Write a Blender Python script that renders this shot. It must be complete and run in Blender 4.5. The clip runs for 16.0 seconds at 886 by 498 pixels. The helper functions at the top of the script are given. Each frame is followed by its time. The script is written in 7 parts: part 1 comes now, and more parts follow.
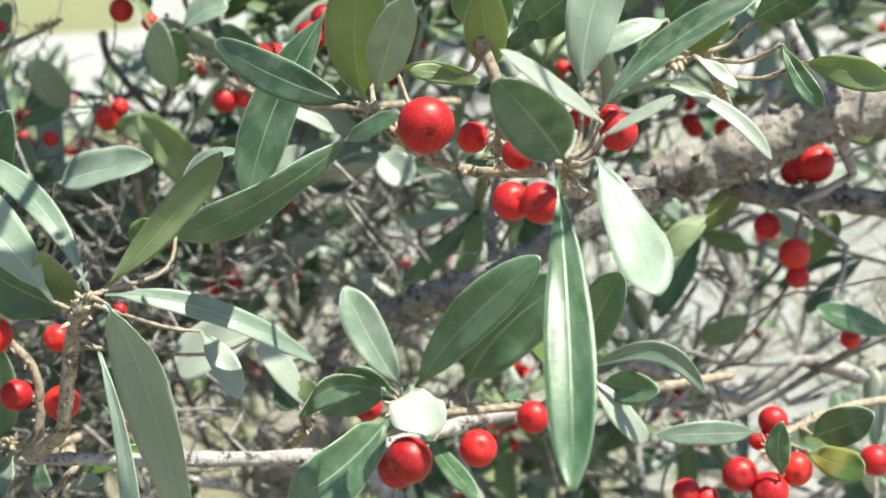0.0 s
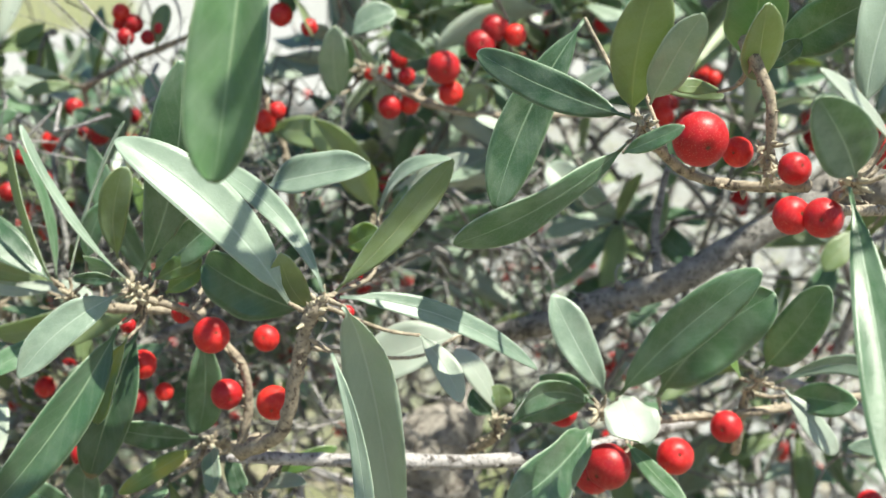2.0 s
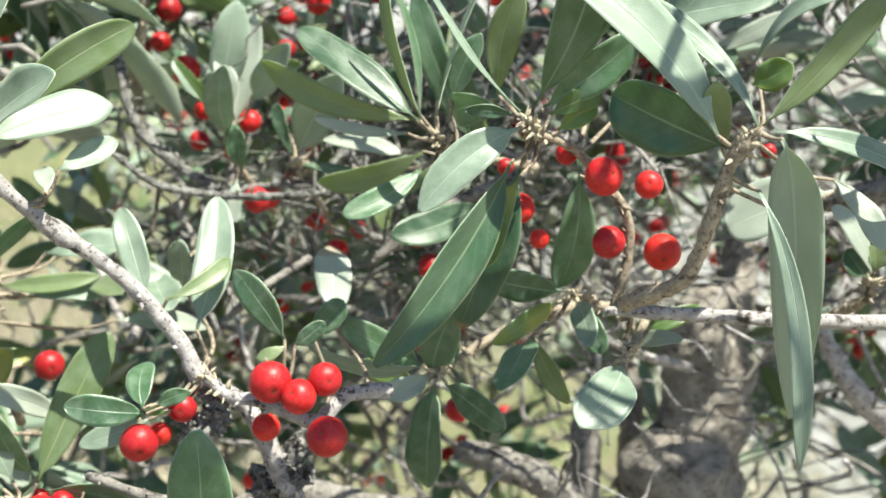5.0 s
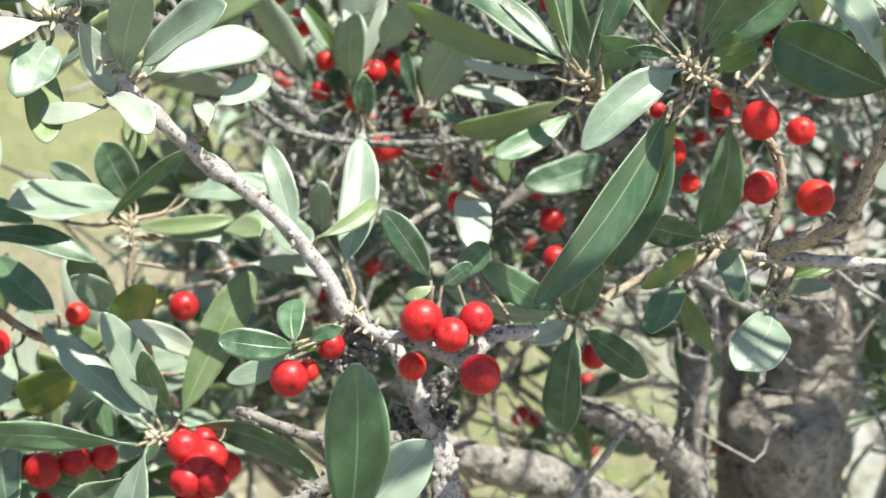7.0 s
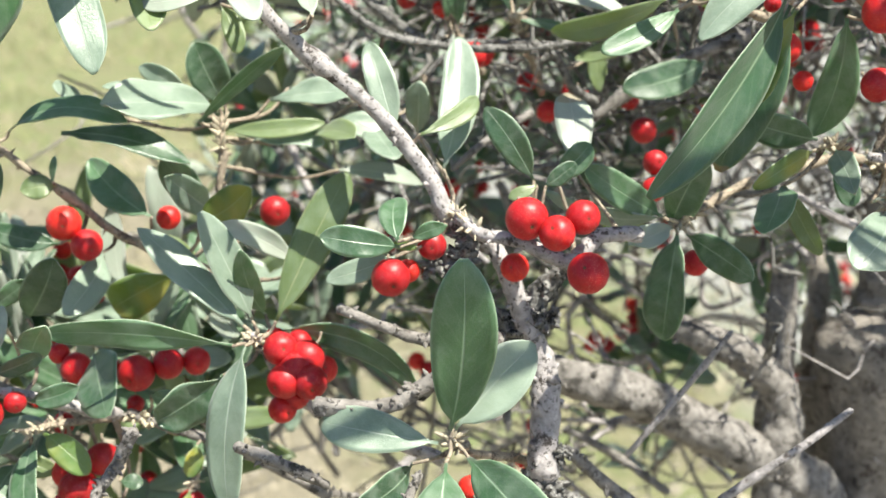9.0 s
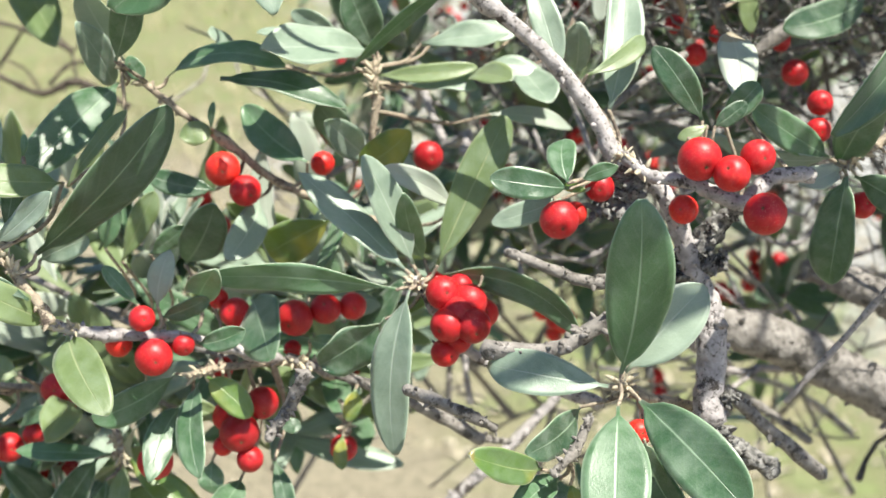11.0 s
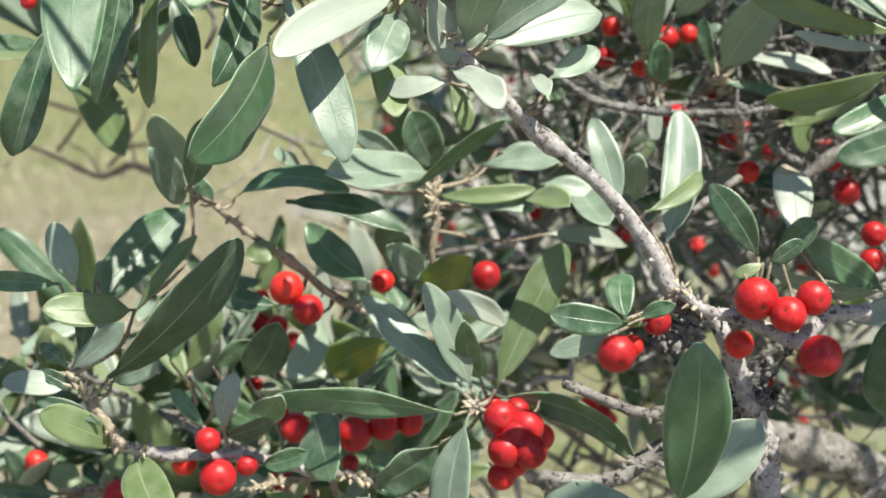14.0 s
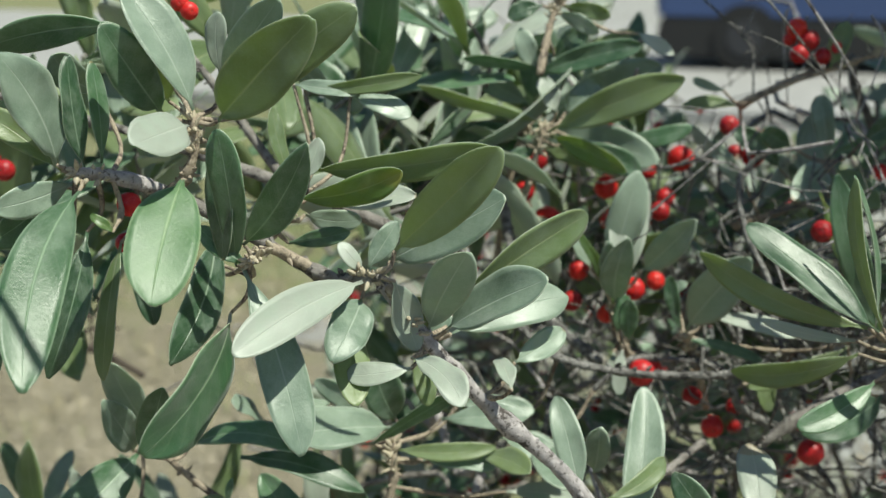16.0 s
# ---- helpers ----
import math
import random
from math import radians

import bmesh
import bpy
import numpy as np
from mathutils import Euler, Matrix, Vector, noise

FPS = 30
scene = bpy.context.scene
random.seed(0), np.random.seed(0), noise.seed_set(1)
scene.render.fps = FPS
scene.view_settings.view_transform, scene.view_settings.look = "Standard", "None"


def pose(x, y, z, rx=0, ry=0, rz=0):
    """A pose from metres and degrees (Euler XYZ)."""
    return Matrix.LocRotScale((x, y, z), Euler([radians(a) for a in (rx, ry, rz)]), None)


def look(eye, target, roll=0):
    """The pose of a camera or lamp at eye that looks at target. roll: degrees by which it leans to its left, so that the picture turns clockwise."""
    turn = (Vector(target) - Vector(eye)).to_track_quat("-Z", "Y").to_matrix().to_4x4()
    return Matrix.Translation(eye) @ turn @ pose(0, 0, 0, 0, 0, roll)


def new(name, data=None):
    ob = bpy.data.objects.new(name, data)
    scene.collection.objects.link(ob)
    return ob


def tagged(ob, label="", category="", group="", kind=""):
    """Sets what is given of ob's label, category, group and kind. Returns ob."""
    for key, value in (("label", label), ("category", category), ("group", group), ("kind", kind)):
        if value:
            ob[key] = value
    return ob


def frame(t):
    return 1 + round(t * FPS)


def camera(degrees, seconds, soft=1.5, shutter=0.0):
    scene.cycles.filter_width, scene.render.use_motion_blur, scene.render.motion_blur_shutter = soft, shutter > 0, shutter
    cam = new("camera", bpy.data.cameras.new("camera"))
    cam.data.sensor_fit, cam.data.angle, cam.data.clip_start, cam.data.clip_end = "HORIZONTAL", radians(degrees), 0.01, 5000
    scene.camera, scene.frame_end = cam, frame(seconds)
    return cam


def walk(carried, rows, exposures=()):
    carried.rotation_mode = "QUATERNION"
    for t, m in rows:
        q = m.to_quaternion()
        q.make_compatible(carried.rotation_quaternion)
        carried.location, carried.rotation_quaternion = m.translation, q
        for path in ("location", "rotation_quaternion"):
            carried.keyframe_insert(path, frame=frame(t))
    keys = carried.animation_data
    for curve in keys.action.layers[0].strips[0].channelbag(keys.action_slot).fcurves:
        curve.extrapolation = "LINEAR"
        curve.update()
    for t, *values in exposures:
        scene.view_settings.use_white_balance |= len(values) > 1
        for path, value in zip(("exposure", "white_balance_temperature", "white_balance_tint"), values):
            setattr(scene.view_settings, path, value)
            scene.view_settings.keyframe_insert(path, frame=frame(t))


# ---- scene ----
cam = camera(38.4, 16.0)
cam.data.dof.use_dof, cam.data.dof.focus_distance, cam.data.dof.aperture_fstop = True, 0.188, 30.0
PATH = [
    (0, 0.00000, 0.00000, 1.05000, 76.628, 4.032, 5.511),
    (0.5, -0.00798, -0.00182, 1.05124, 76.584, 3.664, 5.688),
    (1, -0.01506, -0.00408, 1.05169, 76.853, 3.505, 5.457),
    (1.5, -0.02257, -0.00703, 1.05277, 76.916, 3.219, 5.552),
    (2, -0.03824, -0.00682, 1.05335, 76.892, 2.638, 5.275),
    (2.5, -0.04777, -0.00535, 1.05290, 76.762, 2.486, 5.074),
    (3, -0.05908, -0.00698, 1.04795, 77.262, 2.328, 5.273),
    (3.5, -0.07785, -0.00934, 1.04650, 76.076, 2.176, 5.917),
    (4, -0.08402, -0.00635, 1.04304, 75.373, 2.008, 6.500),
    (4.5, -0.09196, -0.00309, 1.03899, 74.633, 1.712, 6.974),
    (4.7, -0.09539, -0.00318, 1.03789, 74.289, 1.718, 6.994),
    (6.8, -0.11764, -0.00801, 1.03107, 73.841, 1.206, 8.284),
    (7, -0.12001, -0.00882, 1.02986, 73.649, 1.039, 8.439),
    (7.5, -0.12514, -0.01321, 1.02827, 73.467, 0.625, 8.427),
    (8, -0.12689, -0.01231, 1.02628, 73.243, 0.991, 9.094),
    (8.5, -0.12744, -0.00968, 1.02317, 72.558, 1.155, 9.773),
    (9, -0.13110, -0.00884, 1.02048, 71.497, 1.156, 10.182),
    (9.5, -0.13869, -0.01056, 1.01824, 70.975, 1.198, 10.774),
    (9.7, -0.14034, -0.01035, 1.01751, 70.336, 1.170, 11.068),
    (11.8, -0.14750, -0.01206, 1.01808, 69.743, 2.504, 14.605),
    (12, -0.14755, -0.01212, 1.01524, 70.154, 2.182, 14.997),
    (12.5, -0.15200, -0.01077, 1.01377, 69.681, 1.556, 15.350),
    (13, -0.15317, -0.01083, 1.01345, 69.615, 1.651, 15.769),
    (13.5, -0.14856, -0.01067, 1.02143, 70.516, 2.222, 15.635),
    (14, -0.14962, -0.01221, 1.03376, 71.658, 2.176, 15.025),
    (14.5, -0.15031, -0.01186, 1.04160, 72.566, 1.481, 14.247),
    (15, -0.15163, -0.01145, 1.04761, 74.087, 1.127, 14.528),
    (15.5, -0.15237, -0.00790, 1.05310, 75.691, 0.226, 14.651),
    (16, -0.15134, -0.00212, 1.05711, 77.148, -0.600, 14.185),
]
walk(cam, [(t, pose(x, y, z, rx, ry, rz)) for t, x, y, z, rx, ry, rz in PATH],
     exposures=[(0, 1.10, 6480, 4.5), (3, 1.06, 6480, 4.5), (4.7, 1.13, 6500, 5), (7, 1.19, 6500, 6), (9, 1.18, 6500, 9), (13, 1.10, 6500, 10), (14.5, 0.56, 6500, 6), (16, 0.25, 6400, 2)])

# ---- light ----
SUN_FROM = Vector((0.42, -0.16, 0.90)).normalized()
world = bpy.data.worlds.new("sky")
scene.world = world
world.use_nodes = True
wn, wl = world.node_tree.nodes, world.node_tree.links
sky = wn.new("ShaderNodeTexSky")
sky.sky_type = "NISHITA"
sky.sun_disc = False
sky.sun_elevation = math.asin(SUN_FROM.z)
sky.sun_rotation = math.atan2(SUN_FROM.x, SUN_FROM.y)
wl.new(sky.outputs[0], wn["Background"].inputs[0])
wn["Background"].inputs[1].default_value = 0.08
sun = new("sun", bpy.data.lights.new("sun", "SUN"))
sun.data.energy, sun.data.angle, sun.data.color = 5.0, radians(0.53), (1.0, 0.96, 0.84)
sun.matrix_world = look((0, 0, 5), Vector((0, 0, 5)) - SUN_FROM)


# ---- materials ----
def material(name):
    m = bpy.data.materials.new(name)
    m.use_nodes = True
    return m, m.node_tree.nodes, m.node_tree.links, m.node_tree.nodes["Principled BSDF"]


def noise_node(nodes, links, scale, detail=4.0, rough=0.55, space="Object"):
    co = nodes.new("ShaderNodeTexCoord")
    n = nodes.new("ShaderNodeTexNoise")
    n.inputs["Scale"].default_value, n.inputs["Detail"].default_value, n.inputs["Roughness"].default_value = scale, detail, rough
    links.new(co.outputs[space], n.inputs["Vector"])
    return n


def ramp(nodes, links, source, stops):
    r = nodes.new("ShaderNodeValToRGB")
    while len(r.color_ramp.elements) < len(stops):
        r.color_ramp.elements.new(0.5)
    for e, (at, col) in zip(r.color_ramp.elements, stops):
        e.position, e.color = at, (*col, 1)
    links.new(source, r.inputs[0])
    return r


def mixed(nodes, links, kind, factor, a, b):
    m = nodes.new("ShaderNodeMix")
    m.data_type, m.blend_type = "RGBA", kind
    for socket, value in ((m.inputs[0], factor), (m.inputs[6], a), (m.inputs[7], b)):
        if isinstance(value, (int, float)):
            socket.default_value = value
        elif isinstance(value, tuple):
            socket.default_value = (*value, 1)
        else:
            links.new(value, socket)
    return m.outputs[2]


def maths(nodes, links, op, a, b=0.0):
    m = nodes.new("ShaderNodeMath")
    m.operation = op
    for socket, value in zip(m.inputs, (a, b)):
        if isinstance(value, (int, float)):
            socket.default_value = value
        else:
            links.new(value, socket)
    return m.outputs[0]


def leaf_material(name, low, high, rib, glow, rough=0.5, scales=0.5, patch=None, sheen=0.3, old=0.9, thinness=0.30):
    """A leaf's skin: blade colour, pale midrib and side veins from the leaf's own UV, a silvery bloom of fine scales."""
    m, n, l, p = material(name)
    uv = n.new("ShaderNodeUVMap")
    uv.uv_map = "leaf"
    sep = n.new("ShaderNodeSeparateXYZ")
    l.new(uv.outputs[0], sep.inputs[0])
    across = maths(n, l, "ABSOLUTE", maths(n, l, "SUBTRACT", sep.outputs[0], 0.5))
    broad = noise_node(n, l, 160, 3)
    info = n.new("ShaderNodeObjectInfo")
    isle = n.new("ShaderNodeNewGeometry")
    vary = maths(n, l, "FRACT", maths(n, l, "ADD", info.outputs["Random"], isle.outputs["Random Per Island"]))
    tone = maths(n, l, "ADD", maths(n, l, "MULTIPLY", broad.outputs[0], 0.55), maths(n, l, "MULTIPLY", vary, 0.5))
    blade = ramp(n, l, tone, [(0.28, low), (0.78, high)]).outputs[0]
    if patch:
        spot = noise_node(n, l, 75, 2)
        blade = mixed(n, l, "MIX", ramp(n, l, spot.outputs[0], [(0.55, (0, 0, 0)), (0.68, (1, 1, 1))]).outputs[0], blade, patch)
    fine = noise_node(n, l, 5200, 2, 0.7)
    dust = ramp(n, l, fine.outputs[0], [(0.40, (0, 0, 0)), (0.85, (1, 1, 1))]).outputs[0]
    blade = mixed(n, l, "MIX", maths(n, l, "MULTIPLY", dust, scales * 0.5), blade, (0.43, 0.53, 0.42))
    cloud = n.new("ShaderNodeTexNoise")
    cloud.inputs["Scale"].default_value, cloud.inputs["Detail"].default_value, cloud.inputs["Roughness"].default_value = 0.9, 4.0, 0.6
    place = n.new("ShaderNodeCombineXYZ")
    l.new(maths(n, l, "MULTIPLY", sep.outputs[0], 1.8), place.inputs[0])
    l.new(maths(n, l, "MULTIPLY", sep.outputs[1], 6.5), place.inputs[1])
    l.new(maths(n, l, "MULTIPLY", vary, 60.0), place.inputs[2])
    l.new(place.outputs[0], cloud.inputs["Vector"])
    frost = ramp(n, l, cloud.outputs[0], [(0.42, (0, 0, 0)), (0.66, (1, 1, 1))]).outputs[0]
    blade = mixed(n, l, "MIX", maths(n, l, "MULTIPLY", frost, scales * 0.6), blade, (0.40, 0.49, 0.39))
    aged = maths(n, l, "GREATER_THAN", maths(n, l, "FRACT", maths(n, l, "MULTIPLY", vary, 7.3)), old)
    rim_age = maths(n, l, "ADD", maths(n, l, "MULTIPLY", sep.outputs[1], 0.93 if old > 0 else 1.06), maths(n, l, "MULTIPLY", broad.outputs[0], 0.16))
    browned = ramp(n, l, rim_age, [(0.985, (0, 0, 0)), (1.0, (0.6, 0.6, 0.6))]).outputs[0]
    blade = mixed(n, l, "MIX", maths(n, l, "MULTIPLY", browned, aged), blade, (0.30, 0.17, 0.06))
    wide = maths(n, l, "MULTIPLY", maths(n, l, "SUBTRACT", 1.12, sep.outputs[1]), 0.05)
    line = maths(n, l, "LESS_THAN", across, wide)
    soft = n.new("ShaderNodeMapRange")
    l.new(across, soft.inputs[0])
    l.new(wide, soft.inputs[1])
    soft.inputs[2].default_value, soft.inputs[3].default_value, soft.inputs[4].default_value = 0.0, 0.0, 1.0
    vein = n.new("ShaderNodeTexWave")
    vein.inputs["Scale"].default_value, vein.inputs["Distortion"].default_value = 2.6, 1.2
    vec = n.new("ShaderNodeCombineXYZ")
    l.new(maths(n, l, "SUBTRACT", sep.outputs[1], maths(n, l, "MULTIPLY", across, 0.5)), vec.inputs[0])
    l.new(vec.outputs[0], vein.inputs["Vector"])
    side = ramp(n, l, vein.outputs[0], [(0.86, (0, 0, 0)), (0.98, (1, 1, 1))]).outputs[0]
    blade = mixed(n, l, "MIX", maths(n, l, "MULTIPLY", side, 0.07), blade, rib)
    blade = mixed(n, l, "MIX", maths(n, l, "MULTIPLY", soft.outputs[0], 0.8), blade, rib)
    hem = n.new("ShaderNodeMapRange")
    l.new(across, hem.inputs[0])
    hem.inputs[1].default_value, hem.inputs[2].default_value, hem.inputs[4].default_value = 0.462, 0.492, 0.75
    blade = mixed(n, l, "MIX", hem.outputs[0], blade, rib)
    l.new(blade, p.inputs["Base Color"])
    l.new(maths(n, l, "ADD", maths(n, l, "MULTIPLY", cloud.outputs[0], 0.3), rough - 0.25), p.inputs["Roughness"])
    p.inputs["Specular IOR Level"].default_value = 0.8
    p.inputs["Sheen Weight"].default_value, p.inputs["Sheen Roughness"].default_value = sheen, 0.45
    bump = n.new("ShaderNodeBump")
    bump.inputs["Strength"].default_value, bump.inputs["Distance"].default_value = 0.5, 0.0005
    grain = noise_node(n, l, 2600, 3, 0.7)
    height = maths(n, l, "ADD", maths(n, l, "MULTIPLY", grain.outputs[0], 0.22), maths(n, l, "MULTIPLY", soft.outputs[0], -0.3))
    rough_noise = noise_node(n, l, 520, 3)
    swell = noise_node(n, l, 150, 2)
    height = maths(n, l, "ADD", height, maths(n, l, "MULTIPLY", swell.outputs[0], 0.5))
    l.new(maths(n, l, "ADD", height, maths(n, l, "MULTIPLY", rough_noise.outputs[0], 0.06)), bump.inputs["Height"])
    l.new(bump.outputs[0], p.inputs["Normal"])
    thin = n.new("ShaderNodeBsdfTranslucent")
    thin.inputs[0].default_value = (*glow, 1)
    mix = n.new("ShaderNodeMixShader")
    mix.inputs[0].default_value = thinness
    l.new(p.outputs[0], mix.inputs[1])
    l.new(thin.outputs[0], mix.inputs[2])
    l.new(mix.outputs[0], n["Material Output"].inputs[0])
    return m


SILVER = leaf_material("leaf_underside_silver", (0.28, 0.32, 0.265), (0.485, 0.52, 0.45), (0.56, 0.60, 0.52), (0.38, 0.46, 0.29), 0.55, 0.8)
# olive version of the silver underside, with shade and backlight put into its colour
SILVER_SHADED = leaf_material("leaf_underside_shaded_olive", (0.14, 0.19, 0.08), (0.25, 0.30, 0.15), (0.38, 0.43, 0.25), (0.42, 0.54, 0.11), 0.6, 0.5, thinness=0.45)
TOPS = {
    "g": (leaf_material("leaf_grey_green", (0.009, 0.046, 0.016), (0.072, 0.165, 0.070), (0.34, 0.46, 0.31), (0.20, 0.46, 0.10), 0.48, 0.42), SILVER),
    # olive tones carry the look of a shaded, backlit underside
    "o": (leaf_material("leaf_shaded_olive", (0.105, 0.16, 0.055), (0.21, 0.28, 0.115), (0.36, 0.40, 0.22), (0.42, 0.52, 0.12), 0.5, 0.35, thinness=0.36), SILVER_SHADED),
    "y": (leaf_material("leaf_yellow_green", (0.05, 0.12, 0.02), (0.14, 0.25, 0.045), (0.34, 0.42, 0.18), (0.45, 0.55, 0.08), 0.45, 0.25, (0.42, 0.36, 0.04), thinness=0.36), SILVER_SHADED),
}
TOPS["s"] = (leaf_material("leaf_silver_scaled", (0.150, 0.215, 0.160), (0.31, 0.385, 0.305), (0.48, 0.56, 0.46), (0.26, 0.46, 0.15), 0.48, 0.75), SILVER)
TOPS["f"] = (leaf_material("leaf_fresh_green", (0.035, 0.10, 0.035), (0.11, 0.22, 0.085), (0.36, 0.48, 0.28), (0.25, 0.52, 0.10), 0.56, 0.3), SILVER)
TOPS["d"] = (leaf_material("leaf_dark_green", (0.007, 0.034, 0.012), (0.036, 0.098, 0.038), (0.27, 0.37, 0.22), (0.13, 0.36, 0.06), 0.46, 0.2), SILVER)
TOPS["u"] = (SILVER, TOPS["g"][0])
TOPS["r"] = (leaf_material("leaf_underside_browned", (0.28, 0.32, 0.265), (0.485, 0.52, 0.45), (0.56, 0.60, 0.52), (0.38, 0.46, 0.29), 0.55, 0.8, None, 0.3, -1.0), TOPS["g"][0])


def rim_material():
    m, n, l, p = material("leaf_rim_down")
    g = noise_node(n, l, 1500, 2)
    l.new(ramp(n, l, g.outputs[0], [(0.3, (0.22, 0.30, 0.20)), (0.7, (0.44, 0.48, 0.36))]).outputs[0], p.inputs["Base Color"])
    p.inputs["Roughness"].default_value = 0.8
    return m


RIM = rim_material()


def berry_material():
    m, n, l, p = material("berry_skin")
    big = noise_node(n, l, 260, 3)
    info = n.new("ShaderNodeObjectInfo")
    isle = n.new("ShaderNodeNewGeometry")
    vary = maths(n, l, "FRACT", maths(n, l, "ADD", info.outputs["Random"], isle.outputs["Random Per Island"]))
    tone = maths(n, l, "ADD", maths(n, l, "MULTIPLY", big.outputs[0], 0.6), maths(n, l, "MULTIPLY", vary, 0.5))
    skin = ramp(n, l, tone, [(0.2, (0.25, 0.005, 0.010)), (0.6, (0.45, 0.010, 0.016)), (0.95, (0.68, 0.034, 0.014))]).outputs[0]
    co = n.new("ShaderNodeTexCoord")
    dots = n.new("ShaderNodeTexVoronoi")
    dots.inputs["Scale"].default_value = 1500
    l.new(co.outputs["Object"], dots.inputs["Vector"])
    speck = ramp(n, l, dots.outputs["Distance"], [(0.14, (1, 1, 1)), (0.30, (0, 0, 0))]).outputs[0]
    l.new(mixed(n, l, "MIX", maths(n, l, "MULTIPLY", speck, 0.36), skin, (0.75, 0.38, 0.28)), p.inputs["Base Color"])
    p.inputs["Roughness"].default_value = 0.43
    p.inputs["Specular IOR Level"].default_value = 0.38
    p.inputs["Subsurface Weight"].default_value = 0.45
    p.inputs["Subsurface Radius"].default_value = (1.0, 0.12, 0.06)
    p.inputs["Subsurface Scale"].default_value = 0.002
    bump = n.new("ShaderNodeBump")
    bump.inputs["Strength"].default_value, bump.inputs["Distance"].default_value = 0.25, 0.0003
    l.new(big.outputs[0], bump.inputs["Height"])
    l.new(bump.outputs[0], p.inputs["Normal"])
    return m


BERRY = berry_material()


def plain_rough(name, low, high, scale, rough=0.85, bump_m=0.0004, spots=None):
    m, n, l, p = material(name)
    a = noise_node(n, l, scale, 6, 0.65)
    col = ramp(n, l, a.outputs[0], [(0.3, low), (0.7, high)]).outputs[0]
    if spots:
        b = noise_node(n, l, scale * 0.45, 5, 0.7)
        col = mixed(n, l, "MIX", ramp(n, l, b.outputs[0], [(0.56, (0, 0, 0)), (0.62, (1, 1, 1))]).outputs[0], col, spots)
        e = noise_node(n, l, scale * 2.2, 3, 0.6)
        fleck = ramp(n, l, e.outputs[0], [(0.58, (0, 0, 0)), (0.64, (0.8, 0.8, 0.8))]).outputs[0]
        col = mixed(n, l, "MIX", fleck, col, spots)
    l.new(col, p.inputs["Base Color"])
    p.inputs["Roughness"].default_value = rough
    bump = n.new("ShaderNodeBump")
    bump.inputs["Strength"].default_value, bump.inputs["Distance"].default_value = 0.9, bump_m
    l.new(a.outputs[0], bump.inputs["Height"])
    l.new(bump.outputs[0], p.inputs["Normal"])
    return m


BARKS = {
    "bark": plain_rough("grey_bark", (0.105, 0.094, 0.083), (0.30, 0.28, 0.26), 420, 0.9, 0.0006, (0.05, 0.045, 0.04)),
    "pale": plain_rough("pale_bark", (0.20, 0.185, 0.182), (0.50, 0.465, 0.46), 520, 0.85, 0.0006, (0.06, 0.05, 0.045)),
    "gnarl": plain_rough("lichened_gnarl_bark", (0.022, 0.02, 0.018), (0.36, 0.35, 0.33), 700, 0.95, 0.001, (0.02, 0.018, 0.016)),
    "dry": plain_rough("dark_dry_bark", (0.026, 0.021, 0.017), (0.13, 0.105, 0.085), 600, 0.95, 0.0006),
    "brown": plain_rough("brown_trunk_bark", (0.14, 0.124, 0.106), (0.335, 0.303, 0.27), 300, 0.95, 0.001, (0.08, 0.065, 0.055)),
}
YOUNG = plain_rough("young_stem_down", (0.19, 0.155, 0.115), (0.44, 0.37, 0.28), 700, 0.9, 0.0005, (0.10, 0.075, 0.06))
BUD = plain_rough("bud_scale", (0.27, 0.23, 0.16), (0.55, 0.49, 0.37), 1600, 0.8, 0.0002)
SCAR = plain_rough("berry_scar", (0.10, 0.03, 0.015), (0.30, 0.16, 0.08), 2600, 0.9, 0.0002)


# ---- geometry helpers (plans are given in centimetres) ----
def where(ob):
    at = Vector((0, 0, 0))
    while ob:
        at += ob.location
        ob = ob.parent
    return at


def mesh_of(name, verts, faces, mats, slots=None, uvs=None):
    me = bpy.data.meshes.new(name)
    me.from_pydata(verts, [], faces)
    for m in mats:
        me.materials.append(m)
    if slots is not None:
        me.polygons.foreach_set("material_index", slots)
    if uvs is not None:
        layer = me.uv_layers.new(name="leaf")
        loops = np.empty(len(me.loops), dtype=np.int32)
        me.loops.foreach_get("vertex_index", loops)
        layer.data.foreach_set("uv", np.asarray(uvs, dtype=np.float32)[loops].ravel())
    me.polygons.foreach_set("use_smooth", np.ones(len(me.polygons), dtype=bool))
    me.update()
    return me


def under(ob, parent, at):
    ob.parent = parent
    ob.location = Vector(at) - where(parent)
    return ob


